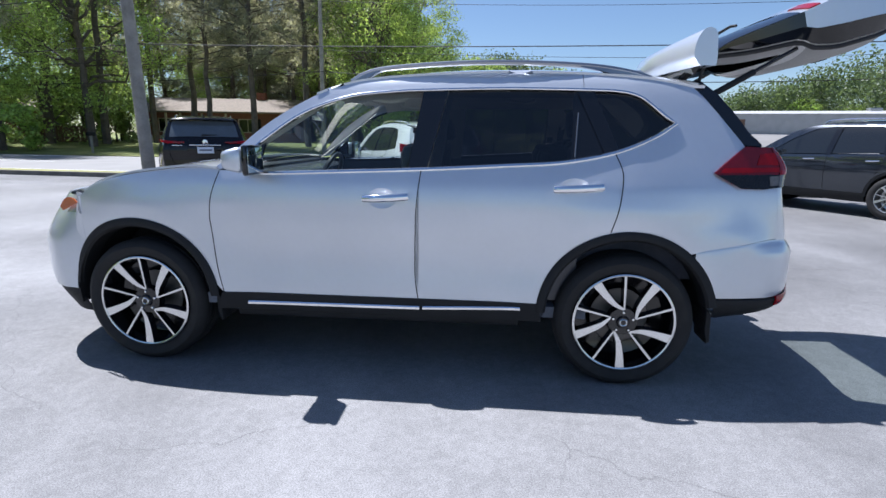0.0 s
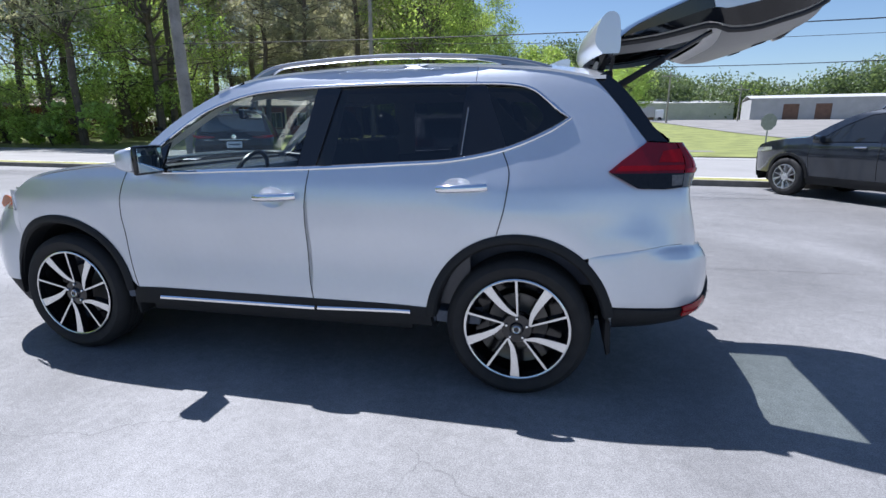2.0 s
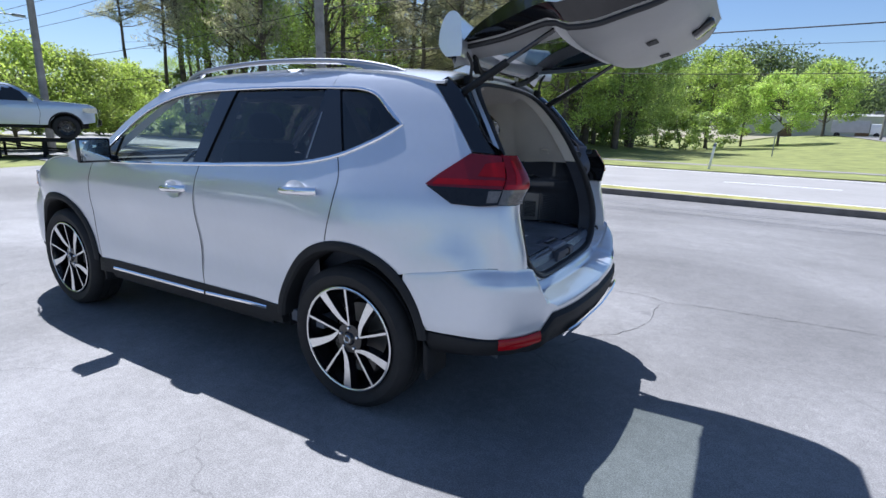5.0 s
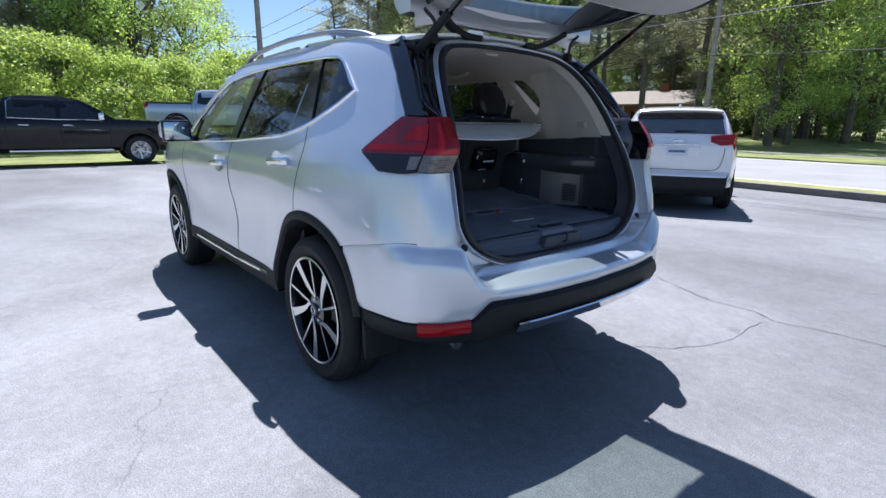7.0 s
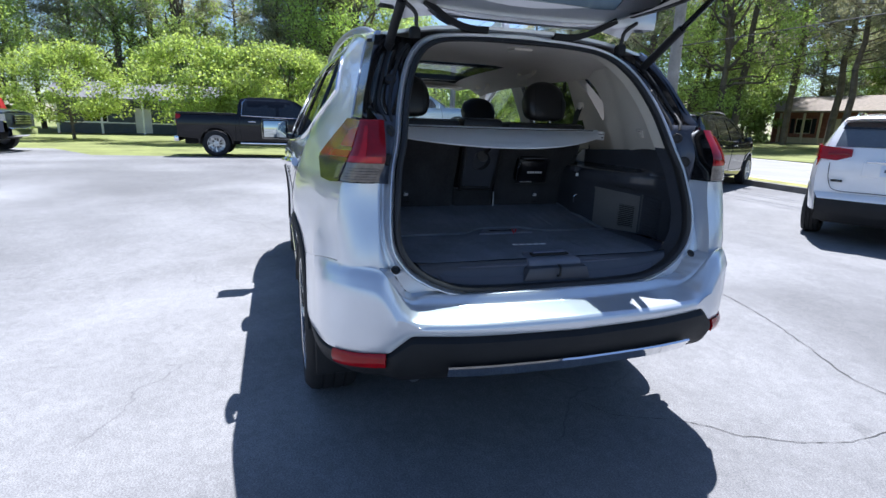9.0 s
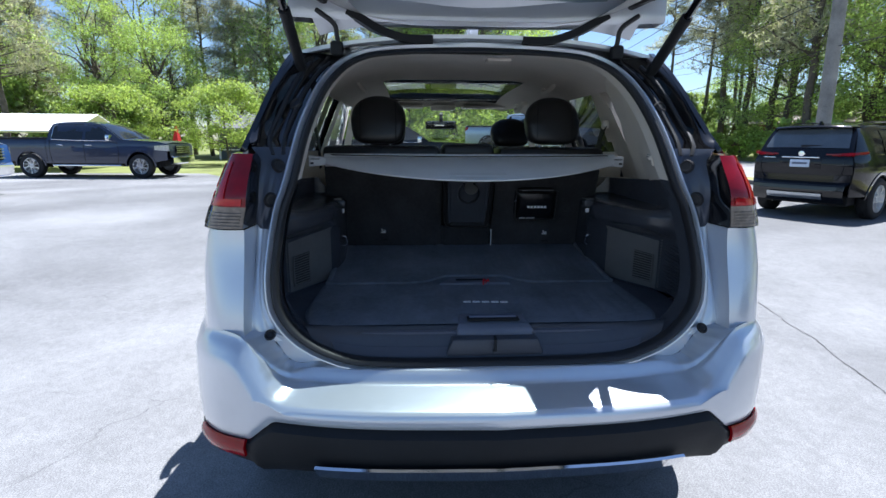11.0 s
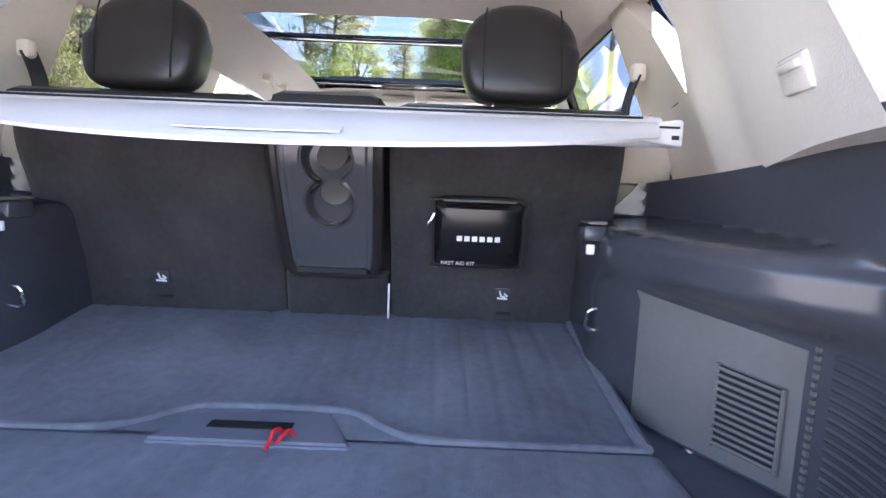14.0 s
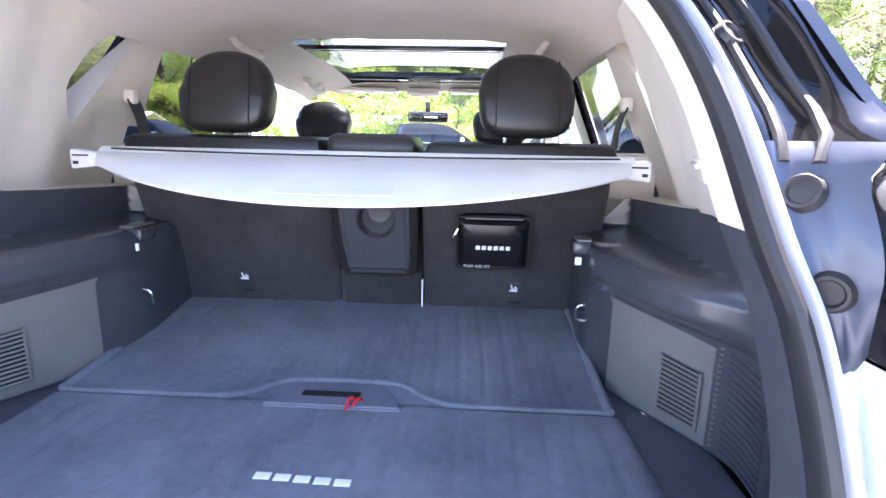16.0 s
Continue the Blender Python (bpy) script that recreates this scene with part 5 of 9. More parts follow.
M["red_mid"] = mat("deep_red_lens", (0.20, 0.002, 0.007), 0.08, 0.0, var=0.2, scale=30, coat=0.05)
M["lamp_inner"] = mat("red_reflector_bowl", (0.42, 0.003, 0.008), 0.2, 0.2, var=0.2, scale=60, coat=0.5)
for s in (-1, 1):
    def jamb_at(u, v):
        z = 0.80 + (1.60 - 0.80) * u
        a, b = jamb_inner(z, s), jamb_outer(z, s)
        q = a.lerp(b, v)
        deep = lerp([1.22, 1.38], [0.012, 0.035], z)
        q.x -= deep * math.sin(math.pi * min(1, v * 1.15)) ** 2
        if z < 1.3:
            # a pressed bead along the recess
            q.x += 0.006 * math.exp(-(((v - 0.45) / 0.12) ** 2))
        return q
    # silver corner panel, turned in along its rear edge
    def corner_lo(u, v):
        foot = lerp([0.5, 0.72], [0.8225, 0.800], v)
        z = foot + (1.086 - foot) * u
        x0 = 2.098 - 0.023 * u
        if v <= 0.8:
            return corner_at(z, s, v / 0.8, x0)
        e, b = corner_at(z, s, 1.0, x0), jamb_at((z - 0.8) / 0.8, 1.0)
        return e.lerp(b, (v - 0.8) / 0.2)
    part("corner_panel", sheet(corner_lo, 18, 40), M["silver"], car)
    part("jamb", sheet(lambda u, v: jamb_at(-0.04 + 0.40 * u, v), 14, 24), M["silver"], car)
    jb = part("lamp_jamb_cover", sheet(lambda u, v: jamb_at(0.345 + 0.285 * u, v * (1.0 if u > 0.07 else 0.7)) + Vector((0.004, 0, 0)), 14, 14), M["jamb"], car, "blue-grey plastic jamb cover")
    # the lamp's rear: red over a clear ribbed lens, with a black inner wall
    def lamp_rear(u, v, o=0.0):
        z = 1.090 + 0.197 * u
        q = corner_at(z, s, v, lerp([1.088, 1.19, 1.287], [2.078, 2.09, 2.05], z), 0.012)
        return q + Vector((o, s * o * 0.5, 0))
    bm = sheet(lambda u, v: lamp_rear(u, 1.0).lerp(jamb_at((1.090 + 0.197 * u - 0.8) / 0.8, 1.0), v), 12, 6)
    part("lamp_housing", bm, M["gloss_black"], jb, "gloss black inner lamp housing")
    part("lamp_rear_lens", sheet(lambda u, v: lamp_rear(0.31 + 0.69 * u, v), 14, 20), M["red_mid"], jb, "bright red rear lens")
    part("lamp_bar", thick(sheet(lambda u, v: lamp_rear(0.33 + 0.09 * u, 0.04 + 0.9 * v, 0.003), 3, 16), 0.003), M["lamp_inner"], jb, "bright red light bar")
    part("lamp_bar", thick(sheet(lambda u, v: lamp_rear(0.42 + 0.48 * u, 0.34 + 0.22 * v * (1 - 0.4 * u), 0.003), 6, 5), 0.003), M["lamp_inner"], jb, "bright red light bar")
    part("reversing_rear_lens", sheet(lambda u, v: lamp_rear(0.31 * u, v, -0.002), 6, 16), M["lens_rear"], jb, "clear ribbed reversing lens")
    for k in range(5):
        part("lens_rib", tube([lamp_rear(0.04 + 0.045 * k, 0.10 + 0.85 * i / 8) for i in range(9)], 0.0013, 5), M["lens_rear"], jb)
    bm = bmesh.new()
    for u0 in (0, 1):
        sheet(lambda u, v: lamp_rear(u0, u).lerp(jamb_at((1.090 + 0.197 * u0 - 0.8) / 0.8, 1.0), v), 12, 2, bm)
    part("lamp_housing", bm, M["gloss_black"], jb)
    part("pillar_jamb", sheet(lambda u, v: jamb_at(0.60 + 0.40 * u, v), 14, 12), M["gloss_black"], car)
    # rubber ribs down the black pillar
    for vv in (0.25, 0.6):
        part("pillar_rib", tube([jamb_at(0.60 + 0.36 * i / 10, vv) + Vector((0.002, 0, 0.001)) for i in range(11)], 0.007, 8), M["seal"], car)
    for zz, vv in ((1.25, 0.42), (1.157, 0.42), (1.43, 0.3)):
        c = jamb_at((zz - 0.8) / 0.8, vv)
        bm = revolve(bmesh.new(), [(0.0001, 0.0005), (0.012, 0.0005), (0.0145, 0.004), (0.018, 0.004), (0.022, -0.004)], 20)
        ob = part("jamb_plug", bm, M["seal"], jb)
        n = (jamb_at((zz - 0.8) / 0.8 + 0.02, vv) - c).cross(jamb_at((zz - 0.8) / 0.8, vv + 0.04) - c).normalized()
        n = n if n.x > 0 else -n
        ob.matrix_basis = Matrix.Translation(c + n * 0.007) @ Vector((0, 1, 0)).rotation_difference(n).to_matrix().to_4x4()
# roof's rear edge above the opening
bm = sheet(lambda u, v: roof_at(1.72, 2 * v - 1).lerp(open_pt((2 * v - 1) * 0.44, 1.60 + 0.02 * (1 - (2 * v - 1) ** 2), -0.01, 0.03), u), 4, 30)
part("roof_rear_edge", bm, M["silver"], car)


# ---- inside the car: load space, seats, roof lining ----
def seat_x(z):
    """How far back the rear seat's back reaches at a height."""
    return lerp([0.82, 0.86, 0.95, 1.1, 1.22, 1.28], [1.185, 1.19, 1.205, 1.265, 1.30, 1.30], z)


def floor_z(x):
    return lerp([1.0, 1.2, 1.4, 1.66, 2.04], [0.86, 0.85, 0.825, 0.797, 0.792], x)


# load floor in two carpeted boards with pressed grooves
def board(x0, x1, name, label):
    bm = bmesh.new()
    ny, nx = 150, 14
    hw0, hw1 = (0.535, 0.545) if x0 < 1.5 else (0.555, 0.57)

    def at(u, v):
        x, t = x0 + (x1 - x0) * u, 2 * v - 1
        y = t * (hw0 + (hw1 - hw0) * u) * (1 - 0.10 * max(0, (x - 1.9) / 0.17) ** 2)
        groove = 0.0
        if 0.05 < u < 0.93 and abs(t) < 0.93:
            ph = (y / 0.052 + 0.35 * math.sin(x * 3)) % 1.0
            groove = -0.0028 * math.exp(-(((ph - 0.5) / 0.09) ** 2))
        edge = -0.006 * (max(0, abs(t) - 0.965) / 0.035) ** 2 
        return Vector((x, y, floor_z(x) + groove + edge))
    sheet(at, nx, ny, bm)
    ob = part(name, bm, M["carpet"], car, label)
    return ob


board(1.16, 1.645, "front_board", "black grooved carpet load floor board")
rear_b = board(1.655, 2.072, "rear_board", "black grooved carpet load floor board")
part("board_seam", boxed(1.60, 1.70, -0.54, 0.54, 0.775, 0.793, 0), M["carpet"], car)
# raised carpet lip along the seam, round the finger recess and down both sides
lip = smoothline([(1.642, -0.54, 0.797), (1.642, -0.30, 0.797), (1.638, -0.20, 0.798), (1.612, -0.15, 0.80), (1.575, -0.10, 0.803), (1.568, 0.015, 0.804), (1.575, 0.13, 0.803), (1.612, 0.18, 0.80), (1.638, 0.23, 0.798), (1.642, 0.33, 0.797), (1.642, 0.54, 0.797)], 6)
part("board_lip", tube(lip, 0.0065, 8), M["carpet"], car)
for s in (-1, 1):
    part("board_lip", tube([(x, s * 0.538, floor_z(x) + 0.001) for x in (1.2, 1.3, 1.4, 1.5, 1.6, 1.645)], 0.010, 8), M["carpet"], car)
bm = bmesh.new()
vs = [[bm.verts.new((x, y, z)) for x, y in ((1.582, -0.075), (1.582, 0.105), (1.672, 0.145), (1.672, -0.125))] for z in (0.785, 0.8035)]
for f in (vs[0][::-1], vs[1], *[[vs[0][i], vs[0][(i + 1) % 4], vs[1][(i + 1) % 4], vs[1][i]] for i in range(4)]):
    bm.faces.new(f)
bmesh.ops.bevel(bm, geom=bm.edges[:], offset=0.004, segments=2, affect="EDGES")
hole = part("finger_recess", bm, mat("grey_recess_plastic", (0.15, 0.16, 0.20), 0.38, var=0.08), car, "grey plastic finger recess")
part("recess_slot", boxed(1.616, 1.638, -0.058, 0.058, 0.80, 0.8050, 0.002), M["under"], hole)
bm = tube(smoothline([(1.648, 0.052, 0.803), (1.652, 0.048, 0.812), (1.662, 0.043, 0.813), (1.672, 0.042, 0.806), (1.684, 0.04, 0.801)], 4), 0.0028, 6)
part("pull_cord", bm, M["redcord"], hole, "red pull cord")
bm = tube(smoothline([(1.648, 0.066, 0.803), (1.655, 0.062, 0.812), (1.664, 0.058, 0.812), (1.675, 0.05, 0.804)], 4), 0.0028, 6)
part("pull_cord", bm, M["redcord"], hole, "red pull cord")
# raised name on the mat, kept as plain bars
for k in range(5):
    bm = boxed(-0.008, 0.008, -0.0125, 0.0125, 0, 0.002, 0.001)
    ob = part("mat_badge", bm, M["white"], rear_b, "pale badge bar")
    ob.matrix_basis = pose(1.872 + 0.0035 * k * 0.5, -0.04 + 0.031 * k, 0.7945)

# rear sill trim with its latch handle
def sill_at(u, v):
    t = 2 * v - 1
    hw = 0.56 - 0.06 * u
    x = 2.055 + 0.08 * u
    z = lerp([0, 0.15, 0.5, 0.8, 1], [0.787, 0.789, 0.772, 0.735, 0.712], u) + 0.055 * abs(t) ** 6 * u
    return Vector((x, t * hw, z))


part("sill_trim", sheet(sill_at, 12, 50), M["trim_black"], car, "black plastic load sill trim")
bm = sheet(lambda u, v: sill_at(0.78 + 0.2 * u, 0.06 + 0.88 * v) + Vector((0.002, 0, 0.003)), 3, 40)
part("sill_plate", thick(bm, 0.002), mat("grey_sill_plate", (0.06, 0.064, 0.08), 0.4, 0.1, var=0.08), car, "grey scuff plate")
bm = bmesh.new()
box(bm, 2.000, 2.105, -0.085, 0.125, 0.755, 0.800, 0.010, seg=3)
for v in bm.verts:
    k = max(0, (2.04 - v.co.x) / 0.04)
    v.co.y = 0.02 + (v.co.y - 0.02) * (1.08 - 0.20 * k * k)
    v.co.z -= 0.02 * max(0, (v.co.x - 2.06) / 0.045) ** 2
lh = part("latch_cover", bm, mat("grey_latch_plastic", (0.13, 0.14, 0.18), 0.4, var=0.08, bump=0.2, bscale=300), car, "dark grey latch cover with pull grip")
part("grip_slot", boxed(2.034, 2.066, -0.058, 0.098, 0.796, 0.8025, 0.002), M["under"], lh)
bm = boxed(2.030, 2.052, -0.052, 0.092, 0.799, 0.809, 0.005)
part("latch_grip", bm, mat("grey_grip", (0.10, 0.11, 0.16), 0.35, var=0.05), lh)
bm = bmesh.new()
box(bm, 2.098, 2.140, -0.11, 0.14, 0.72, 0.768, 0.006, seg=2)
for v in bm.verts:
    if v.co.z < 0.735:
        v.co.y = 0.015 + (v.co.y - 0.015) * 1.12
part("latch_base", bm, mat("dark_latch_base", (0.05, 0.055, 0.07), 0.5, var=0.1), lh)
bm = tube([(2.142, 0.012, 0.735), (2.158, 0.012, 0.742), (2.158, 0.012, 0.772), (2.142, 0.012, 0.778)], 0.0045, 8, up=(0, 1, 0))
part("striker", bm, M["cladding"], lh)

# rear seat backs, seen from behind
def seat_back(name, y0, y1, z1, label):
    bm = bmesh.new()

    def at(u, v):
        z, y = 0.80 + (z1 - 0.80) * u, y0 + (y1 - y0) * v
        e = min(v, 1 - v) * (y1 - y0)
        r = 0.018 * max(0, 1 - e / 0.02) ** 2 + 0.03 * max(0, (u - 0.94) / 0.06) ** 2
        return Vector((seat_x(z) - r, y, z))
    sheet(at, 24, 20, bm)
    return part(name, bm, M["seatback"], car, label)


sb1 = seat_back("seat_back_wide", -0.595, -0.092, 1.27, "charcoal felt rear of the wider seat back")
sb2 = seat_back("seat_back_narrow", 0.142, 0.60, 1.27, "charcoal felt rear of the narrower seat back")
sb3 = seat_back("seat_back_middle", -0.09, 0.136, 0.95, "charcoal felt foot of the middle seat back")
for s in (-1, 1):
    part("seat_side_panel", boxed(1.04, 1.12, s * 0.67 - 0.10, s * 0.67 + 0.10, 0.80, 1.275, 0.02), M["trim_grey"], car)
part("seat_back_core", boxed(0.95, 1.165, -0.60, 0.60, 0.55, 1.27, 0.03), M["under"], car)
# leather tops of the cushions
for y0, y1, z in ((-0.60, -0.10, 1.302), (0.15, 0.61, 1.298), (-0.092, 0.13, 1.312)):
    bm = boxed(1.09, 1.31, y0, y1, z - 0.075, z, 0.026)
    part("seat_top", bm, M["leather"], car, "black leather seat shoulder")
for y0, y1 in ((-0.61, -0.10), (-0.09, 0.13), (0.15, 0.62)):
    bm = boxed(0.93, 1.10, y0, y1, 0.55, 1.25, 0.05)
    part("seat_cushion", bm, M["leather"], car)
M["cup_flap"] = mat("grey_cup_flap", (0.08, 0.08, 0.083), 0.35, var=0.08)
# folding middle: arm rest panel with two cup wells
bm = bmesh.new()


def arm_at(u, v):
    z = 0.948 + (1.25 - 0.948) * u
    w = lerp([0, 0.12, 1], [0.088, 0.098, 0.108], u)
    y = 0.022 + (2 * v - 1) * w
    # two round cup wells joined by a neck
    d = min(math.hypot(y - 0.024, z - 1.183), math.hypot(y - 0.026, z - 1.098)) - 0.046
    d = min(d, max(abs(y - 0.025) - 0.024, abs(z - 1.14) - 0.05))
    g = min(1, max(0, (0.002 - d) / 0.008))
    deep = 0.034 * g * g * (3 - 2 * g) - 0.003 * math.exp(-(((d - 0.003) / 0.003) ** 2))
    panel = 0.004 * min(1, max(0, (abs(2 * v - 1) - 0.72) / 0.06))
    return Vector((seat_x(z) + 0.006 + panel + 0.010 * (1 - abs(2 * v - 1) ** 8) - deep, y, z))


sheet(arm_at, 160, 130, bm)
arm = part("arm_rest_panel", bm, M["trim_black"], car, "black plastic arm rest back with cup wells")
rim_line = [arm_at(1 - i / 12, 0.02) for i in range(12)] + [arm_at(0.0 + 0.01, 0.02 + 0.96 * i / 12) for i in range(13)] + [arm_at(i / 12, 0.98) for i in range(1, 13)]
part("arm_rest_rim", tube(rim_line, 0.012, 8, up=(1, 0, 0)), M["leather"], arm)
for yc, zc, r in ((0.034, 1.192, 0.031), (0.036, 1.122, 0.030)):
    bm = revolve(bmesh.new(), [(r, -0.003), (r - 0.002, 0.002), (r - 0.006, 0.003), (0.0001, 0.003)], 28)
    ob = part("cup_flap", bm, M["cup_flap"], arm, "grey cup well flap")
    ob.matrix_basis = Matrix.Translation((seat_x(zc) - 0.002, yc, zc)) @ pose(0, 0, 0, 0, 0, -90) @ pose(0, 0, 0, 20, 0, 0)
# child-seat anchor tags and slots
for y, z, sb in ((-0.355, 0.923, sb1), (0.388, 0.913, sb2)):
    x = seat_x(z)
    bm = boxed(-0.002, 0.002, -0.017, 0.017, -0.014, 0.014, 0.0015)
    tg = part("anchor_tag", bm, M["trim_black"], sb, "small tag with a white seat symbol")
    tg.matrix_basis = pose(x + 0.002, y, z, 0, 12, 0)
    for pts in (((-0.007, 0.008), (-0.004, -0.004), (0.006, -0.006)), ((-0.012, -0.009), (0.010, -0.010)), ((0.002, 0.003), (0.010, -0.004))):
        bm = tube([(0.003, a, b) for a, b in pts], 0.0022, 5, up=(1, 0, 0))
        part("tag_symbol", bm, M["white"], tg)
    bm = boxed(-0.003, 0.002, -0.016, 0.016, -0.003, 0.003, 0.001)
    ob = part("anchor_slot", bm, M["under"], sb)
    ob.matrix_basis = pose(seat_x(z - 0.045) + 0.001, y + 0.004, z - 0.045)
bm = boxed(1.19, 1.20, 0.137, 0.141, 0.845, 0.925, 0.001)
part("seat_gap_edge", bm, M["white"], car)
# head rests
def head_rest(cx, cy, cz, w, h, d, name="head_rest"):
    bm = bmesh.new()
    bmesh.ops.create_cube(bm, size=1)
    bmesh.ops.subdivide_edges(bm, edges=bm.edges[:], cuts=9, use_grid_fill=True)
    for v in bm.verts:
        x, y, z = v.co * 2
        e = 2.4 if z > 0 else 4.2
        r = (abs(x) ** e + abs(y) ** e + abs(z) ** e) ** (1 / e)
        x, y, z = x / r, y / r, z / r
        wz = 1 - 0.10 * max(0, z) ** 3 - 0.06 * max(0, -z)
        v.co = (cx + x * d / 2 - 0.02 * z, cy + y * w / 2 * wz, cz + z * h / 2)
    hr = part(name, bm, M["leather"], car, "black leather head rest with stitched seams")
    for k in (-0.2, 0.2):
        part("head_rest_post", tube([(cx, cy + k * w, cz - h / 2 + 0.01), (cx - 0.005, cy + k * w, cz - h / 2 - 0.06)], 0.006, 8), M["chrome"], hr)
    for k in (-0.32, 0.32):
        seam = [(cx + d / 2 * 0.98 - 0.02 * z - 0.012 * abs(z) ** 4, cy + k * w * (1 - 0.1 * max(0, z) ** 3), cz + z * h / 2 * 0.97) for z in [-0.8 + 1.6 * i / 12 for i in range(13)]]
        part("seam", tube(seam, 0.0016, 5, up=(1, 0, 0)), M["under"], hr)
    return hr


head_rest(1.205, -0.366, 1.41, 0.236, 0.205, 0.115)
head_rest(1.215, 0.393, 1.41, 0.236, 0.205, 0.115)
head_rest(0.27, -0.385, 1.375, 0.24, 0.17, 0.12)
head_rest(0.27, 0.385, 1.375, 0.24, 0.17, 0.12)
for s in (-1, 1):
    bm = boxed(0.10, 0.30, s * 0.385 - 0.24, s * 0.385 + 0.24, 0.5, 1.28, 0.06)
    part("front_seat_back", bm, M["leather"], car, "black leather front seat back")
    bm = boxed(-0.4, 0.2, s * 0.385 - 0.25, s * 0.385 + 0.25, 0.45, 0.72, 0.05)
    part("front_seat_base", bm, M["leather"], car)
bm = boxed(0.62, 1.05, -0.62, 0.62, 0.45, 0.75, 0.05)
part("rear_seat_base", bm, M["leather"], car)
part("cabin_floor", boxed(-1.0, 1.16, -0.845, 0.845, 0.36, 0.42, 0.0), M["carpet"], car)
part("firewall", boxed(-1.05, -0.98, -0.72, 0.72, 0.36, 1.02, 0.0), M["under"], car)
part("load_tub", boxed(1.0, 2.1, -0.70, 0.70, 0.56, 0.782, 0.02), mat("dark_felt_tub", (0.085, 0.09, 0.115), 0.8, var=0.2, bump=0.4, bscale=600), car)

# retracted load cover
def cover_at(u, v):
    t = 2 * v - 1
    edge_x = 1.458 + 0.225 * (1 - t * t)
    edge_z = 1.232 - 0.045 * (1 - t * t)
    a, b = Vector((1.405, t * 0.585 + 0.018, 1.262)), Vector((edge_x, t * 0.575 + 0.018, edge_z))
    return a.lerp(b, u) + Vector((0.01, 0, 0.008)) * math.sin(math.pi * u)


cov = part("load_cover", thick(sheet(cover_at, 10, 40), 0.006), M["cover"], car, "pale grey vinyl load cover, rolled back")
bm = sheet(lambda u, v: cover_at(0.80 + 0.10 * u, 0.41 + 0.18 * v) + Vector((0.0035, 0, 0.0035)), 4, 8)
part("cover_grip", thick(bm, 0.0015), mat("cover_grip_vinyl", (0.66, 0.665, 0.675), 0.4, var=0.03), cov)
bm = tube([(1.405, -0.57, 1.246), (1.405, 0.61, 1.246)], 0.026, 14)
part("cover_cassette", bm, M["cover"], cov)
part("cover_edge_line", tube([cover_at(0.12, 0.02 + 0.96 * i / 30) + Vector((0.004, 0, 0.006)) for i in range(31)], 0.0022, 5), M["seal"], cov)
for y0, y1 in ((-0.630, -0.555), (0.570, 0.642)):
    s = 1 if y1 > 0 else -1
    bm = bmesh.new()
    box(bm, 1.392, 1.438, y0, y1, 1.216, 1.262, 0.006)
    for v in bm.verts:
        # thinner where it meets the cassette
        k = (v.co.y - y0) / (y1 - y0) if s > 0 else (y1 - v.co.y) / (y1 - y0)
        v.co.z = 1.242 + (v.co.z - 1.239) * (0.62 + 0.38 * k)
    br = part("cover_bracket", bm, M["cover"], cov)
    e = y1 if s > 0 else y0
    part("bracket_slot", boxed(1.4365, 1.4395, min(e - s * 0.008, e - s * 0.045), max(e - s * 0.008, e - s * 0.045), 1.249, 1.2525, 0), M["seal"], br)
    part("bracket_slot", boxed(1.4365, 1.4395, min(e - s * 0.008, e - s * 0.02), max(e - s * 0.008, e - s * 0.02), 1.231, 1.238, 0), M["seal"], br)

# side trims of the load space
_SP = smoothline([(1.10, 0.535, 0), (1.3, 0.522, 0), (1.38, 0.520, 0), (1.46, 0.533, 0), (1.55, 0.568, 0), (1.645, 0.622, 0), (1.72, 0.665, 0), (1.78, 0.688, 0), (1.86, 0.69, 0), (1.95, 0.665, 0), (2.10, 0.60, 0)], 5)


def trim_y(x):
    return float(np.interp(x, [p.x for p in _SP], [p.y for p in _SP]))


def open_hw(z):
    q = sorted((zz, y) for y, zz in _half if zz > 0.78)
    return float(np.interp(z, [a for a, _ in q], [b for _, b in q]))


def lower_y(x, z):
    """The black side trim: an upright wall, a shelf bulging in over it, and a hollow above."""
    def ease(t):
        t = min(1, max(0, t))
        return t * t * (3 - 2 * t)
    wall = trim_y(x)
    rim = min(wall, lerp([1.15, 1.354, 1.45, 1.55, 1.66, 1.72, 1.76, 1.79, 1.83, 2.0], [0.535, 0.512, 0.514, 0.53, 0.558, 0.582, 0.61, 0.64, 0.667, 0.685], x))
    upper = max(rim, lerp([1.12, 1.2, 1.5, 1.8, 1.95], [0.60, 0.66, 0.665, 0.66, 0.64], x))
    low = ease((z - 0.975) / 0.06)
    y = wall + (rim - wall) * low
    y += 0.012 * ease((z - 1.062) / 0.015)
    y += (upper - y) * ease((z - 1.076) / 0.022) * ease((x - 1.18) / 0.05)
    # towards the opening it closes on the seal
    k = ease((x - (lerp(*OPEN_X, max(z, 0.8)) - 0.17)) / 0.15)
    return y * (1 - k) + (open_hw(max(z, 0.80)) - 0.005) * k


def trim_top(x):
    """Where the black trim gives way to the pale one."""
    return lerp([1.1, 1.42, 1.6, 1.75, 1.80, 1.86, 1.97], [1.160, 1.174, 1.185, 1.199, 1.201, 1.202, 1.202], x)


def side_end(z):
    return lerp(*OPEN_X, z) - 0.02


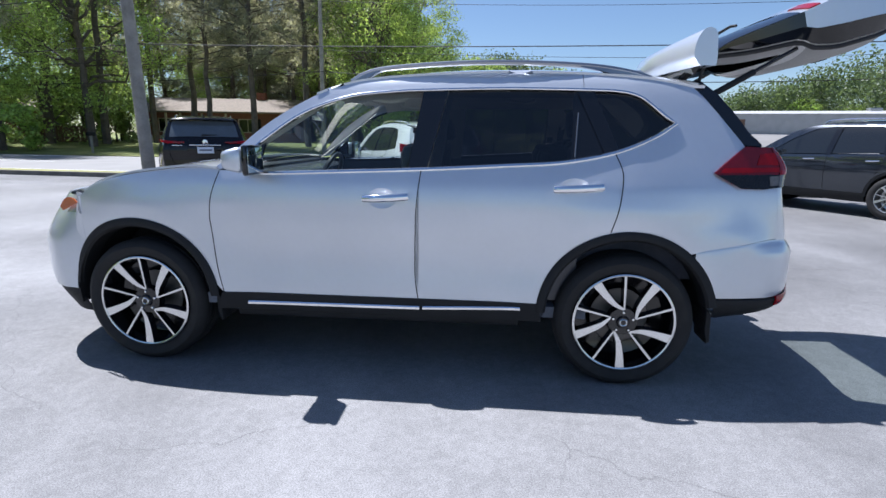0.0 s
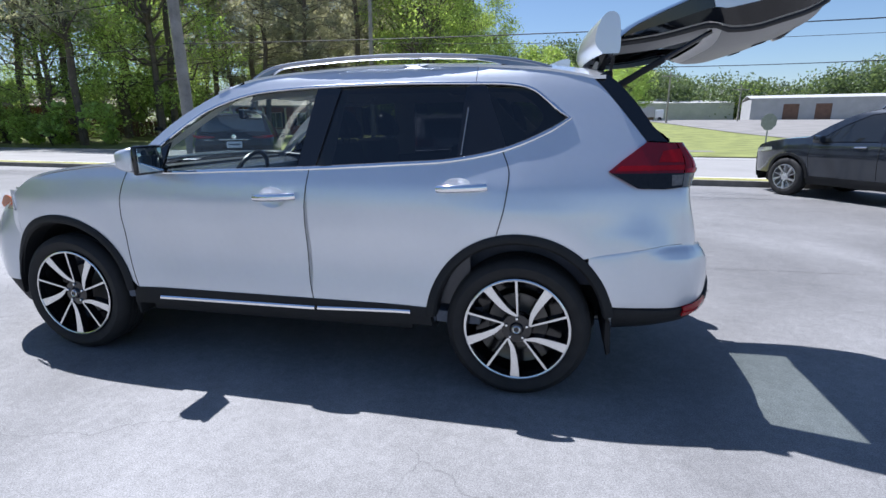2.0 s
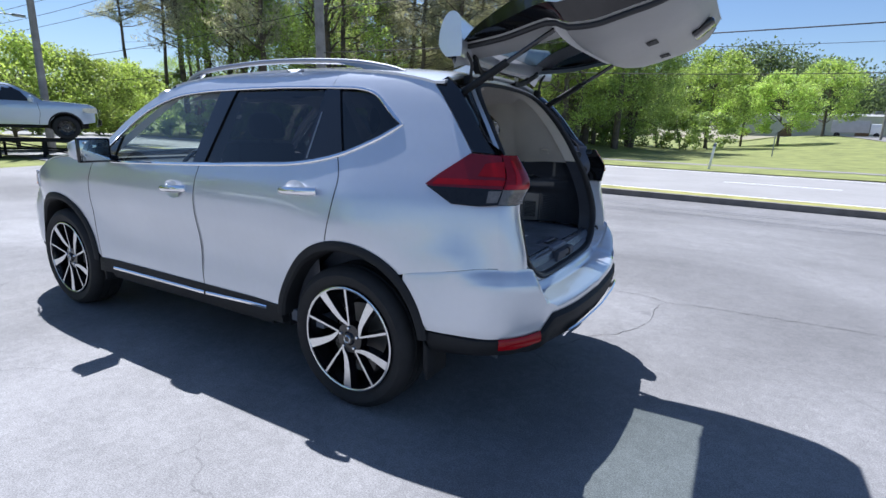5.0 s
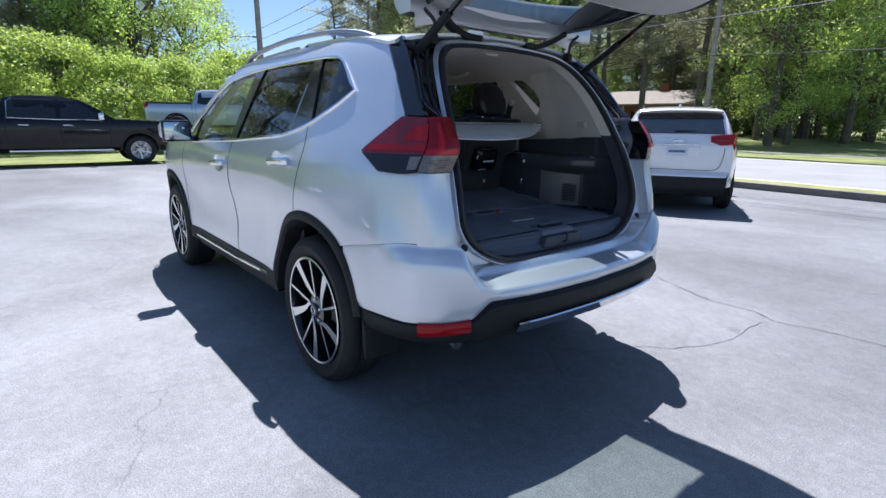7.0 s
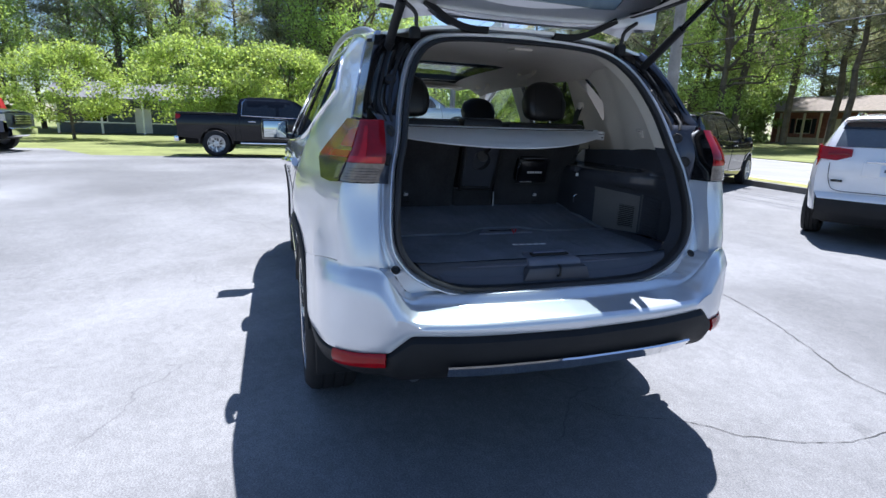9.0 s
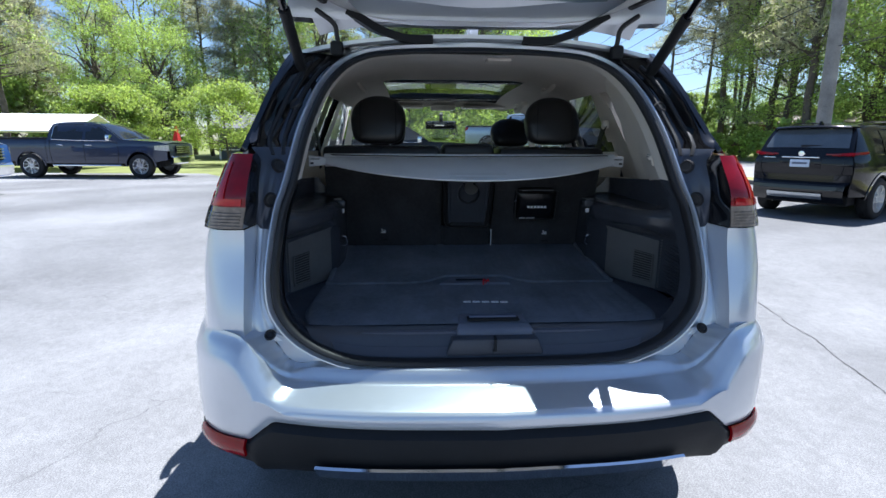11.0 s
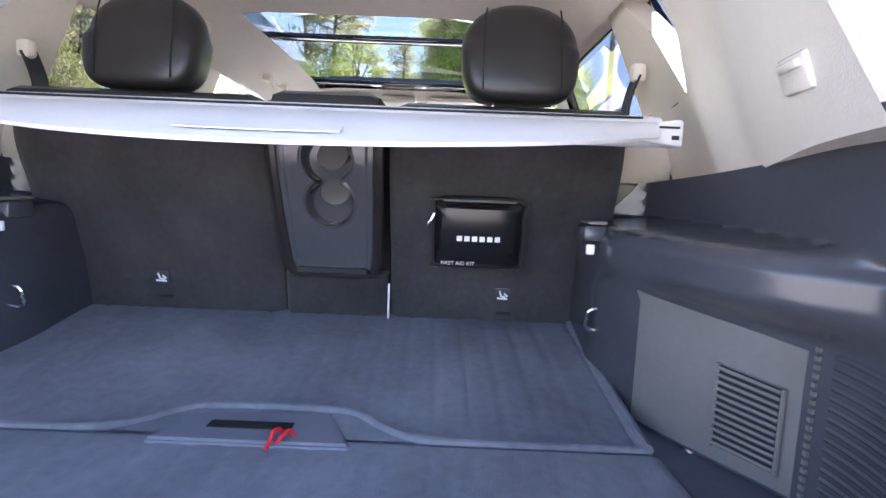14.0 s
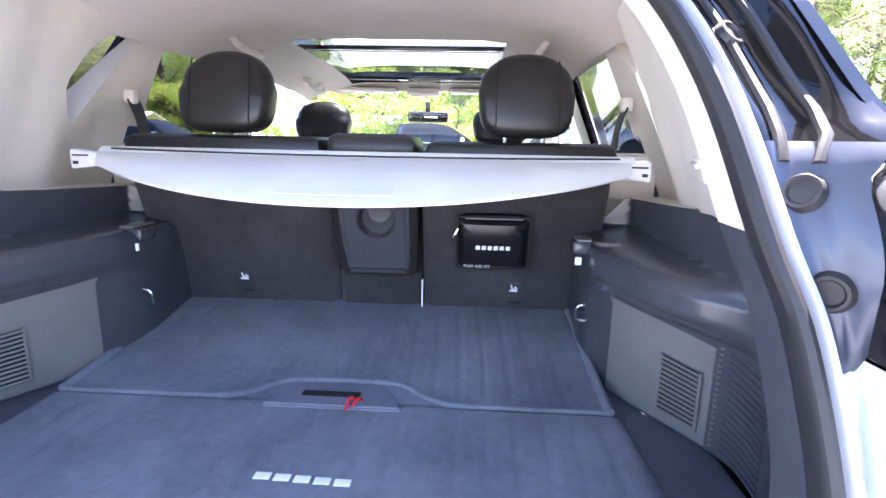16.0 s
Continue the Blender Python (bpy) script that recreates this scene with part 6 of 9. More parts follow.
for s in (-1, 1):
    off = 0.02

    def low_at(u, v):
        x1 = side_end(1.2) + (side_end(0.9) - side_end(1.2)) * (1 - v)
        x = 1.12 + 0.10 * v + (x1 - 1.12 - 0.10 * v) * u
        z = 0.785 + (trim_top(x) - 0.785) * v
        return Vector((x, s * lower_y(x, z) + off * 0.5, z))
    bm = sheet(low_at, 110, 84)
    lt = part("side_trim_lower", bm, M["trim_black"], car, "black grained plastic load side trim")
    # inset panel with a slotted vent, coloured paler for the light it catches
    M.setdefault("vent_panel", mat("grey_vent_panel", (0.15, 0.147, 0.145), 0.24, 0.0, var=0.10, bump=0.10, bscale=800, spec=0.9))

    def vp(u, v):
        x, z = 1.52 + 0.207 * u, 0.790 + (0.982 - 0.790) * v + 0.012 * (1 - u) * v - 0.012 * u * v
        return Vector((x, s * (lower_y(x, z) - 0.0025) + off * 0.5, z))
    bm = sheet(vp, 24, 12)
    pan = part("vent_panel", thick(bm, 0.004), M["vent_panel"], lt, "dark grey satin plastic panel with a slotted vent")
    bm = sheet(lambda u, v: vp(0.60 + 0.333 * u, 0.12 + 0.58 * v) + Vector((0.0006, -s * 0.0062, 0)), 4, 6)
    part("vent_recess", bm, M["under"], pan)
    for k in range(12):
        v0 = 0.14 + 0.54 * k / 11
        bm = tube([vp(0.605 + 0.322 * i / 4, v0) + Vector((0.001, -s * 0.0078, 0)) for i in range(5)], 0.0024, 6)
        part("vent_slat", bm, M["vent_panel"], pan)
    for pts in ([vp(0.596, 0.11 + 0.60 * i / 5) for i in range(6)], [vp(0.937, 0.11 + 0.60 * i / 5) for i in range(6)]):
        part("vent_edge", tube([p + Vector((0.001, -s * 0.007, 0)) for p in pts], 0.003, 6, up=(1, 0, 0)), M["vent_panel"], pan)
    # stitched seam and hook
    bm = bmesh.new()
    for k in range(18):
        z = 0.80 + 0.175 * k / 17
        x = 1.737
        box(bm, -0.003, 0.003, -0.002, 0.002, -0.0028, 0.0028, 0, Matrix.Translation((x, s * (lower_y(x, z) - 0.003) + off * 0.5, z)))
    part("trim_teeth", bm, M["vent_panel"], lt)
    # fine louvres on the face that turns towards the opening
    for k in range(16):
        z = 0.795 + 0.0118 * k
        line = [(x, s * (lower_y(x, z + dz) - 0.001) + off * 0.5, z + dz) for x, dz in ((1.752 + 0.012 * i, -0.012 * i / 8) for i in range(9))]
        part("trim_louvre", tube(line, 0.0036, 5), M["trim_black"], lt)
    hk = [(1.40, s * 0.522 + 0.01, 0.895), (1.40, s * 0.508 + 0.01, 0.898), (1.402, s * 0.504 + 0.01, 0.91), (1.404, s * 0.508 + 0.01, 0.93), (1.404, s * 0.522 + 0.01, 0.935)]
    part("cargo_hook", tube(smoothline(hk, 4), 0.0035, 6), M["chrome"], lt, "small chrome cargo hook")
    bm = boxed(1.36, 1.42, s * 0.515 - 0.02, s * 0.515 + 0.02, 1.055, 1.085, 0.008)
    part("belt_latch", bm, M["trim_black"], lt)
    part("belt_lever", boxed(1.345, 1.43, s * 0.52 - 0.02, s * 0.52 + 0.012, 1.086, 1.092, 0.003), M["vent_panel"], lt)
    part("belt_buckle", boxed(1.425, 1.432, s * 0.505 - 0.007, s * 0.505 + 0.007, 1.035, 1.052, 0.002), M["white"], lt)
    # pale upper trim round the quarter window up to the lining
    def up_y(x, z):
        y = SY(min(x, 1.6), z) - 0.075 - 0.06 * min(1, max(0, (x - 1.22) / 0.2))
        k = min(1, max(0, (x - 1.55) / max(0.05, side_end(z) - 1.55)))
        base = y * (1 - k) + (open_hw(z) - 0.004) * k
        return base

    def up_at(x, z):
        return Vector((x, s * up_y(x, z), z))
    bm = bmesh.new()
    zt = 1.575

    def seg(a, b, c, d, n, m):
        """A patch of the pale trim; c and d are heights."""
        sheet(lambda u, v: up_at(a(c + (d - c) * v) + (b(c + (d - c) * v) - a(c + (d - c) * v)) * u, c + (d - c) * v), n, m, bm)

    def qx1(z):
        """The rear slant of the quarter window."""
        return lerp([1.32, 1.345, 1.40, 1.46, 1.52, 1.55], [1.368, 1.405, 1.435, 1.40, 1.31, 1.24], z)

    def qx0(z):
        return lerp([1.32, 1.55], [1.360, 1.140], z)
    sheet(lambda u, v: up_at(1.10 + (side_end(1.198 + 0.124 * v) - 1.10) * u, trim_top(1.10 + (side_end(1.23) - 1.10) * u) * (1 - v) + 1.322 * v - 0.004 * (1 - v)), 30, 5, bm)
    seg(lambda z: qx1(z), lambda z: side_end(z), 1.322, 1.55, 16, 12)
    seg(lambda z: 1.05, lambda z: qx0(z), 1.322, 1.55, 4, 12)
    seg(lambda z: 1.05, lambda z: side_end(z), 1.55, 1.60, 20, 4)
    bmesh.ops.remove_doubles(bm, verts=bm.verts[:], dist=0.001)
    ut = part("side_trim_upper", bm, M["trim_grey"], car, "light grey upper side trim round the window")
    # shelf between the black trim's top and the pale trim
    bm = sheet(lambda u, v: Vector((1.13 + (side_end(1.2) - 1.14) * u, s * lower_y(1.13 + (side_end(1.2) - 1.14) * u, trim_top(1.13 + (side_end(1.2) - 1.14) * u)) + off * 0.5, trim_top(1.13 + (side_end(1.2) - 1.14) * u) - 0.002)).lerp(up_at(1.13 + (side_end(1.2) - 1.14) * u, trim_top(1.13 + (side_end(1.2) - 1.14) * u)), v), 40, 3)
    part("trim_shelf", bm, M["trim_grey"], ut)
    # reveal between trim and glass
    loop = [(qx0(1.322 + (1.55 - 1.322) * i / 8), 1.322 + (1.55 - 1.322) * i / 8) for i in range(9)] + [(qx1(1.55 - (1.55 - 1.322) * i / 10), 1.55 - (1.55 - 1.322) * i / 10) for i in range(11)]
    bm = bmesh.new()
    rr = [(bm.verts.new(up_at(x, z)), bm.verts.new((x, s * (SY(x, z) - 0.018), z))) for x, z in loop]
    for i in range(len(rr)):
        a, b = rr[i], rr[(i + 1) % len(rr)]
        bm.faces.new([a[0], b[0], b[1], a[1]])
    part("window_reveal", bm, M["trim_grey"], ut)
    # coat hook, clip and belt
    cx, cz = 1.77, 1.264
    tx, tz = (up_at(cx + 0.02, cz) - up_at(cx - 0.02, cz)).normalized(), (up_at(cx, cz + 0.02) - up_at(cx, cz - 0.02)).normalized()
    seat = Matrix((tx, tx.cross(tz), tz)).transposed().to_4x4()
    bm = bmesh.new()
    box(bm, -0.034, 0.034, -0.006, 0.006, -0.019, 0.019, 0.005)
    box(bm, -0.020, 0.030, -0.012, 0.012, 0.004, 0.014, 0.004)
    ob = part("trim_clip", bm, M["trim_grey"], ut)
    ob.matrix_basis = Matrix.Translation(up_at(cx, cz)) @ seat
    bm = bmesh.new()
    sweep(bm, smoothline([(1.16, s * 0.655, 1.395), (1.15, s * 0.64, 1.33), (1.14, s * 0.635, 1.2)], 4), rect(0.045, 0.004), up=(0, s, 0))
    part("seat_belt", bm, M["seal"], ut)
    part("belt_guide", boxed(1.150, 1.178, s * 0.655 - 0.016, s * 0.655 + 0.016, 1.378, 1.418, 0.010), M["trim_grey"], ut)
    # pillars and door linings inside
    for x0, x1, xt0, xt1 in ((0.20, 0.36, 0.25, 0.40),):
        bm = sheet(lambda u, v: Vector((x0 + (x1 - x0) * u + (xt0 - x0) * v, s * (SY(0.3, 1.13 + 0.44 * v) - 0.05), 1.13 + 0.44 * v)), 3, 8)
        part("pillar_lining", bm, M["trim_grey"], car)
    bm = sheet(lambda u, v: Vector((-0.84 + 0.64 * u * 1.0, s * (SY(-0.84 + 0.64 * u, 1.15 + 0.42 * u) - 0.045 - 0.05 * v), 1.14 + 0.44 * u - 0.015 * v)), 12, 2)
    part("pillar_lining", bm, M["trim_grey"], car)
    bm = sheet(lambda u, v: Vector((-0.85 + 1.95 * u, s * (SY(0, 0.5 + 0.62 * v) - 0.07), 0.45 + (under(WIN_LO, -0.75 + 1.85 * u) - 0.47) * v)), 30, 8)
    part("door_lining", bm, M["trim_black"], car)
    bm = sheet(lambda u, v: Vector((-0.12 + 1.2 * u, s * (SY(0, 1.57) - 0.03 - 0.10 * v), 1.545 + 0.045 * v)), 30, 3)
    part("roof_edge_lining", bm, M["headliner"], car)
    # grab handles
    for gx, gy, gz in ((0.82, 0.485, 1.605), (0.02, 0.50, 1.56)):
        bm = bmesh.new()
        sweep(bm, smoothline([(gx + 0.10, s * gy, gz), (gx + 0.09, s * (gy - 0.02), gz - 0.03), (gx, s * (gy - 0.028), gz - 0.042), (gx - 0.09, s * (gy - 0.02), gz - 0.03), (gx - 0.10, s * gy, gz)], 5), disc(0.013, 0.010, 10), up=(0, s, 0))
        gh = part("grab_handle", bm, M["trim_grey"], car)
        for e in (-0.10, 0.10):
            part("handle_cap", boxed(gx + e - 0.022, gx + e + 0.022, s * gy - 0.018, s * gy + 0.018, gz - 0.014, gz + 0.012, 0.007), M["trim_grey"], gh)

# roof lining with the sunroof opening
HL = dict(x0=-0.22, x1=0.72, y=0.37)


def lining_at(x, y):
    a = abs(y)
    z = lerp([-0.36, -0.1, 0.3, 0.8, 1.3, 1.6, 1.72], [1.565, 1.612, 1.63, 1.633, 1.63, 1.618, 1.604], x)
    return Vector((x, y, z - 0.10 * (max(0, a - 0.25) / 0.35) ** 2.2))


bm = bmesh.new()
for xa, xb, ya, yb, n, m in ((-0.36, HL["x0"], -0.6, 0.6, 8, 30), (HL["x1"], 1.715, -0.6, 0.6, 22, 30), (HL["x0"], HL["x1"], -0.6, -HL["y"], 14, 8), (HL["x0"], HL["x1"], HL["y"], 0.6, 14, 8)):
    def lin(u, v):
        x, y = xa + (xb - xa) * u, ya + (yb - ya) * v
        w = 0.60 - 0.16 * max(0, 0.05 - x) / 0.41 if x < 1.45 else 0.60 - 0.13 * (x - 1.45) / 0.265
        y2 = y * w / 0.6 if abs(yb - ya) > 1 else y
        return lining_at(x, y2)
    sheet(lin, n, m, bm)
part("roof_lining", bm, M["headliner"], car, "light grey cloth roof lining")
bm = bmesh.new()
pts = [(HL["x0"], -HL["y"]), (HL["x1"], -HL["y"]), (HL["x1"], HL["y"]), (HL["x0"], HL["y"])]
for (ax, ay), (bx, by) in zip(pts, pts[1:] + pts[:1]):
    sheet(lambda u, v: Vector((ax + (bx - ax) * u, ay + (by - ay) * u, lining_at(ax + (bx - ax) * u, ay + (by - ay) * u).z + 0.055 * v)), 10, 2, bm)
part("sunroof_frame", bm, M["gloss_black"], car)
part("sunroof_crossbar", boxed(0.33, 0.385, -0.38, 0.38, 1.655, 1.672, 0.004), M["gloss_black"], car)
part("sunroof_crossbar", boxed(-0.24, -0.14, -0.38, 0.38, 1.60, 1.618, 0.004), M["gloss_black"], car)
bm = boxed(1.44, 1.53, 0.06, 0.15, 1.612, 1.626, 0.006)
part("dome_lamp", bm, M["trim_grey"], car, "off-white dome lamp")
bm = boxed(-0.40, -0.25, -0.09, 0.09, 1.54, 1.575, 0.018)
part("roof_console", bm, M["trim_grey"], car)
for s in (-1, 1):
    bm = boxed(-0.40, -0.25, s * 0.31 - 0.17, s * 0.31 + 0.17, 1.553, 1.572, 0.008)
    part("sun_visor", bm, M["trim_grey"], car)
bm = boxed(-0.62, -0.585, -0.12, 0.12, 1.41, 1.475, 0.015)
rv = part("inside_mirror", bm, M["cladding"], car, "black inside mirror")
part("inside_mirror_glass", boxed(-0.584, -0.581, -0.11, 0.11, 1.417, 1.468, 0.001), mat("rear_view_glass", (0.5, 0.52, 0.52), 0.03, 1.0, var=0), rv)
part("mirror_stalk", tube([(-0.60, 0, 1.47), (-0.56, 0, 1.53)], 0.014, 8), M["cladding"], rv)
# dashboard and wheel
bm = sheet(lambda u, v: Vector((-0.98 + 0.40 * u, (2 * v - 1) * 0.72, 1.08 + 0.03 * math.sin(math.pi * u) - 0.25 * max(0, u - 0.85) / 0.15)), 14, 20)
part("dashboard", bm, M["trim_black"], car)
part("dash_face", boxed(-0.66, -0.585, -0.70, 0.70, 0.6, 0.9, 0.03), M["trim_black"], car)
bm = tube([Vector((-0.40 + 0.07 * math.sin(a), -0.385 + 0.185 * math.cos(a), 1.03 + 0.175 * math.sin(a))) for a in [2 * math.pi * i / 32 for i in range(32)]], 0.014, 8, closed=True, up=(1, 0, 0.3))
sw = part("steering_wheel", bm, M["leather"], car, "black leather steering wheel")
part("steering_boss", boxed(-0.44, -0.38, -0.46, -0.31, 0.97, 1.07, 0.03), M["leather"], sw)
part("steering_spoke", boxed(-0.42, -0.395, -0.56, -0.21, 1.0, 1.03, 0.008), M["leather"], sw)

# first-aid bag on the seat back: a thing of its own
fa = thing("first_aid_bag", "small black zipped first aid bag hung on the seat back", "bag", pose(seat_x(1.045) + 0.004, 0.322, 1.046, 0, 15, 0))
bm = bmesh.new()
bmesh.ops.create_cube(bm, size=2)
bmesh.ops.subdivide_edges(bm, edges=bm.edges[:], cuts=9, use_grid_fill=True)
for v in bm.verts:
    x, y, z = v.co
    r = max(1.0, (abs(y) ** 7 + abs(z) ** 7) ** (1 / 7))
    y, z = y / r, z / r
    soft = math.sqrt(max(0, (1 - y**8) * (1 - z**8)))
    v.co = ((0.029 + 0.029 * x) * (0.45 + 0.55 * soft) * (1 - 0.10 * y * y - 0.10 * z * z), y * 0.091, 0.0125 + z * 0.0705)
part("bag_body", bm, M["bag"], fa)
rim_pts = smoothline([(0.035, 0.088, 0.05), (0.035, 0.088, -0.045), (0.035, 0.078, -0.058), (0.035, -0.078, -0.058), (0.035, -0.088, -0.045), (0.035, -0.089, 0.070), (0.035, -0.078, 0.083), (0.035, 0.078, 0.083)], 4, True)
part("bag_piping", tube(rim_pts, 0.003, 6, True, up=(1, 0, 0)), M["leather"], fa)
part("bag_zip", tube([(0.045, -0.07, 0.083), (0.048, 0, 0.0845), (0.045, 0.07, 0.083)], 0.0022, 6), mat("grey_zip", (0.2, 0.2, 0.21), 0.35, 0.6), fa, "grey zip")
part("zip_pull", tube([(0.05, -0.088, 0.058), (0.056, -0.094, 0.045), (0.054, -0.099, 0.035)], 0.003, 6), M["chrome"], fa, "bright zip pull")
part("zip_pull", tube([(0.05, -0.090, 0.052), (0.055, -0.098, 0.04)], 0.003, 6), M["chrome"], fa, "bright zip pull")
for k in range(6):
    ob = part("bag_brand_bar", boxed(0, 0.0015, -0.0052, 0.0052, -0.0052, 0.0052, 0), M["white"], fa, "white printed bar")
    ob.matrix_basis = pose(0.0575, -0.037 + 0.0148 * k, 0.011, 0, 3, 0)
lettering("bag_text", "FIRST AID KIT", 0.0105, M["white"], fa, pose(0.0535, -0.038, -0.044) @ Matrix(((0, 0, 1, 0), (1, 0, 0, 0), (0, 1, 0, 0), (0, 0, 0, 1))), 0.0006, "white printed text", 1.05)


# ---- other parked vehicles ----
def path_sheet(pts, fn, t0=-1.0, t1=1.0, bulge=(0.0, 0.0), n=16, inset_y=0.0):
    """A skin across the car along an outline (x, z); bulge swells its middle."""
    m = len(pts) - 1

    def at(u, v):
        x, z = pts[round(u * m)]
        t = t0 + (t1 - t0) * v
        k = 1 - abs(t) ** 2.5
        return Vector((x + bulge[0] * k, t * (fn(x, z) - inset_y), z + bulge[1] * k))
    return sheet(at, m, n)


def dense(pts, n=4):
    return [(a[0] + (b[0] - a[0]) * i / n, a[1] + (b[1] - a[1]) * i / n) for a, b in zip(pts, pts[1:]) for i in range(n)] + [pts[-1]]


def ring_arch(parent, cx, cz, r, s, fn, material):
    bm = bmesh.new()
    rows = []
    for i in range(21):
        a = math.pi * (1.02 - 1.04 * i / 20)
        rows.append([bm.verts.new((cx + rr * math.cos(a), s * (fn(cx + rr * math.cos(a), cz + rr * math.sin(a)) + d), cz + rr * math.sin(a))) for rr, d in ((r + 0.004, 0.002), (r, 0.014), (r - 0.05, 0.012), (r - 0.055, -0.08))])
    for p, q in zip(rows, rows[1:]):
        for j in range(3):
            bm.faces.new([p[j], p[j + 1], q[j + 1], q[j]])
    part("wheel_arch_trim", bm, material, parent)


WHEEL_SRC = {}


def put_wheels(v, key, axf, axr, R, hy, rim, width, face, dark):
    if key not in WHEEL_SRC:
        WHEEL_SRC[key] = build_wheel(v, R, rim, width, face, dark)
        WHEEL_SRC[key].matrix_basis = pose(axr, -hy, R)
        rest = ((axf, -1), (axf, 1), (axr, 1))
    else:
        rest = ((axf, -1), (axr, -1), (axf, 1), (axr, 1))
    for x, s in rest:
        clone_under(WHEEL_SRC[key], v, pose(x, s * hy, R, 0, 0, 0 if s < 0 else 180))


def suv(name, label, m, body, low, lamps, roof_dark=False, plate=None, wheel=("silver5", None), skirt=None, seed=0):
    """A mid-size SUV, 4.65 m long; front towards -x."""
    v = thing(name, label, "car", m)
    zs = [0.2, 0.35, 0.6, 0.85, 0.98, 1.08, 1.3, 1.5, 1.62, 1.7]
    ys = [0.83, 0.88, 0.905, 0.92, 0.915, 0.885, 0.80, 0.71, 0.62, 0.5]

    def fn(x, z):
        y = lerp(zs, ys, z)
        y -= 0.26 * max(0, (-1.4 - x) / 0.9) ** 2.2 + 0.17 * max(0, (x - 1.6) / 0.7) ** 2
        return y
    axf, axr, R = -1.38, 1.36, 0.365
    belt = [(-1.0, 1.03), (-0.5, 1.05), (0.3, 1.07), (1.1, 1.10), (1.75, 1.17)]
    nose = [(-2.28, 0.30), (-2.31, 0.45), (-2.31, 0.70), (-2.26, 0.88)]
    hood = [(-2.26, 0.88), (-2.16, 0.96), (-1.9, 1.03), (-1.5, 1.09), (-1.05, 1.13)]
    screen = [(-1.05, 1.13), (-0.75, 1.33), (-0.45, 1.5), (-0.25, 1.575)]
    roof = [(-0.25, 1.575), (0.1, 1.64), (0.5, 1.665), (1.0, 1.66), (1.5, 1.63), (1.8, 1.595), (1.95, 1.57)]
    rwin = [(1.93, 1.545), (2.02, 1.42), (2.10, 1.30), (2.14, 1.23)]
    gate_ = [(2.14, 1.23), (2.20, 1.12), (2.225, 1.06), (2.235, 0.95), (2.22, 0.80), (2.225, 0.64)]
    bump = [(2.225, 0.64), (2.30, 0.60), (2.31, 0.50), (2.29, 0.40), (2.22, 0.30)]
    A = 0.43
    lower = ([(-2.26, 0.42), (-2.26, 0.88), (-2.16, 0.955), (-1.9, 1.025), (-1.5, 1.085), (-1.05, 1.125), (-1.0, 1.03)] + belt[1:] + [(1.95, 1.19), (2.15, 1.18), (2.2, 1.08), (2.2, 0.42)]
             + [(axr + A + 0.02, 0.42)] + arc(axr, 0.39, A, 5, 175, 16) + [(axr - A - 0.02, 0.36), (axf + A + 0.02, 0.36)] + arc(axf, 0.39, A, 5, 175, 16) + [(axf - A - 0.02, 0.42)])
    glass_in = mat(name + "_cabin", (0.02, 0.02, 0.022), 0.8, var=0.2)
    for s in (-1, 1):
        skin("body_side", lower, s, body, v, gap=0, fn=fn, grid=0.14, flange=0.02)
        skin("side_glass", [(-0.92, 1.05), (-0.5, 1.065), (0.3, 1.085), (1.1, 1.115), (1.62, 1.165), (1.50, 1.40), (1.36, 1.52), (0.9, 1.565), (0.2, 1.57), (-0.15, 1.525), (-0.5, 1.36)], s, M["dark_glass"], v, gap=0, off=-0.01, fn=fn, flange=0, grid=0.14)
        for pl in ([(-0.98, 1.03), (-0.90, 1.04), (-0.47, 1.35), (-0.12, 1.525), (0.2, 1.572), (0.9, 1.567), (1.36, 1.525), (1.52, 1.40), (1.64, 1.16), (1.80, 1.17), (2.15, 1.16), (1.92, 1.56), (1.5, 1.62), (1.0, 1.645), (0.5, 1.652), (0.1, 1.63), (-0.25, 1.57), (-0.45, 1.50), (-0.75, 1.33), (-1.05, 1.125)],):
            skin("roof_pillar", pl, s, body, v, gap=0, fn=fn, grid=0.14, flange=0.02)
        skin("window_post", [(0.20, 1.06), (0.30, 1.06), (0.34, 1.57), (0.24, 1.57)], s, M["gloss_black"], v, gap=0, off=0.003, fn=fn, flange=0, grid=0.3)
        skin("window_post", [(1.12, 1.10), (1.18, 1.10), (1.10, 1.56), (1.04, 1.56)], s, M["gloss_black"], v, gap=0, off=0.003, fn=fn, flange=0, grid=0.3)
        skin("sill_cladding", [(axf + A - 0.02, 0.42), (axr - A + 0.02, 0.42), (axr - A + 0.02, 0.27), (axf + A - 0.02, 0.27)], s, low, v, gap=0, off=0.012, fn=fn, grid=0.3, flange=0.05)
        for ax in (axf, axr):
            ring_arch(v, ax, 0.39, A + 0.01, s, fn, low)
            bm = bmesh.new()
            prism(bm, arc(ax, 0.39, A - 0.01, -10, 190, 18), s * 0.55, s * 0.60)
            part("wheel_well", bm, M["under"], v)
        for x0 in (-0.05, 1.0):
            bm = tube([(x0 - 0.1, s * (fn(x0, 0.98) + 0.01), 0.975), (x0, s * (fn(x0, 0.98) + 0.03), 0.98), (x0 + 0.1, s * (fn(x0, 0.98) + 0.01), 0.985)], 0.013, 6)
            part("door_handle", bm, M["chrome"], v)
        for xs in ([(0.25, 1.06), (0.24, 0.7), (0.25, 0.45)], [(1.14, 1.1), (1.16, 0.95), (1.05, 0.75)], [(-0.92, 1.02), (-0.98, 0.8), (-0.92, 0.45)]):
            bm = tube([(x, s * (fn(x, z) + 0.0005), z) for x, z in dense(xs, 5)], 0.004, 5)
            part("door_gap", bm, M["under"], v)
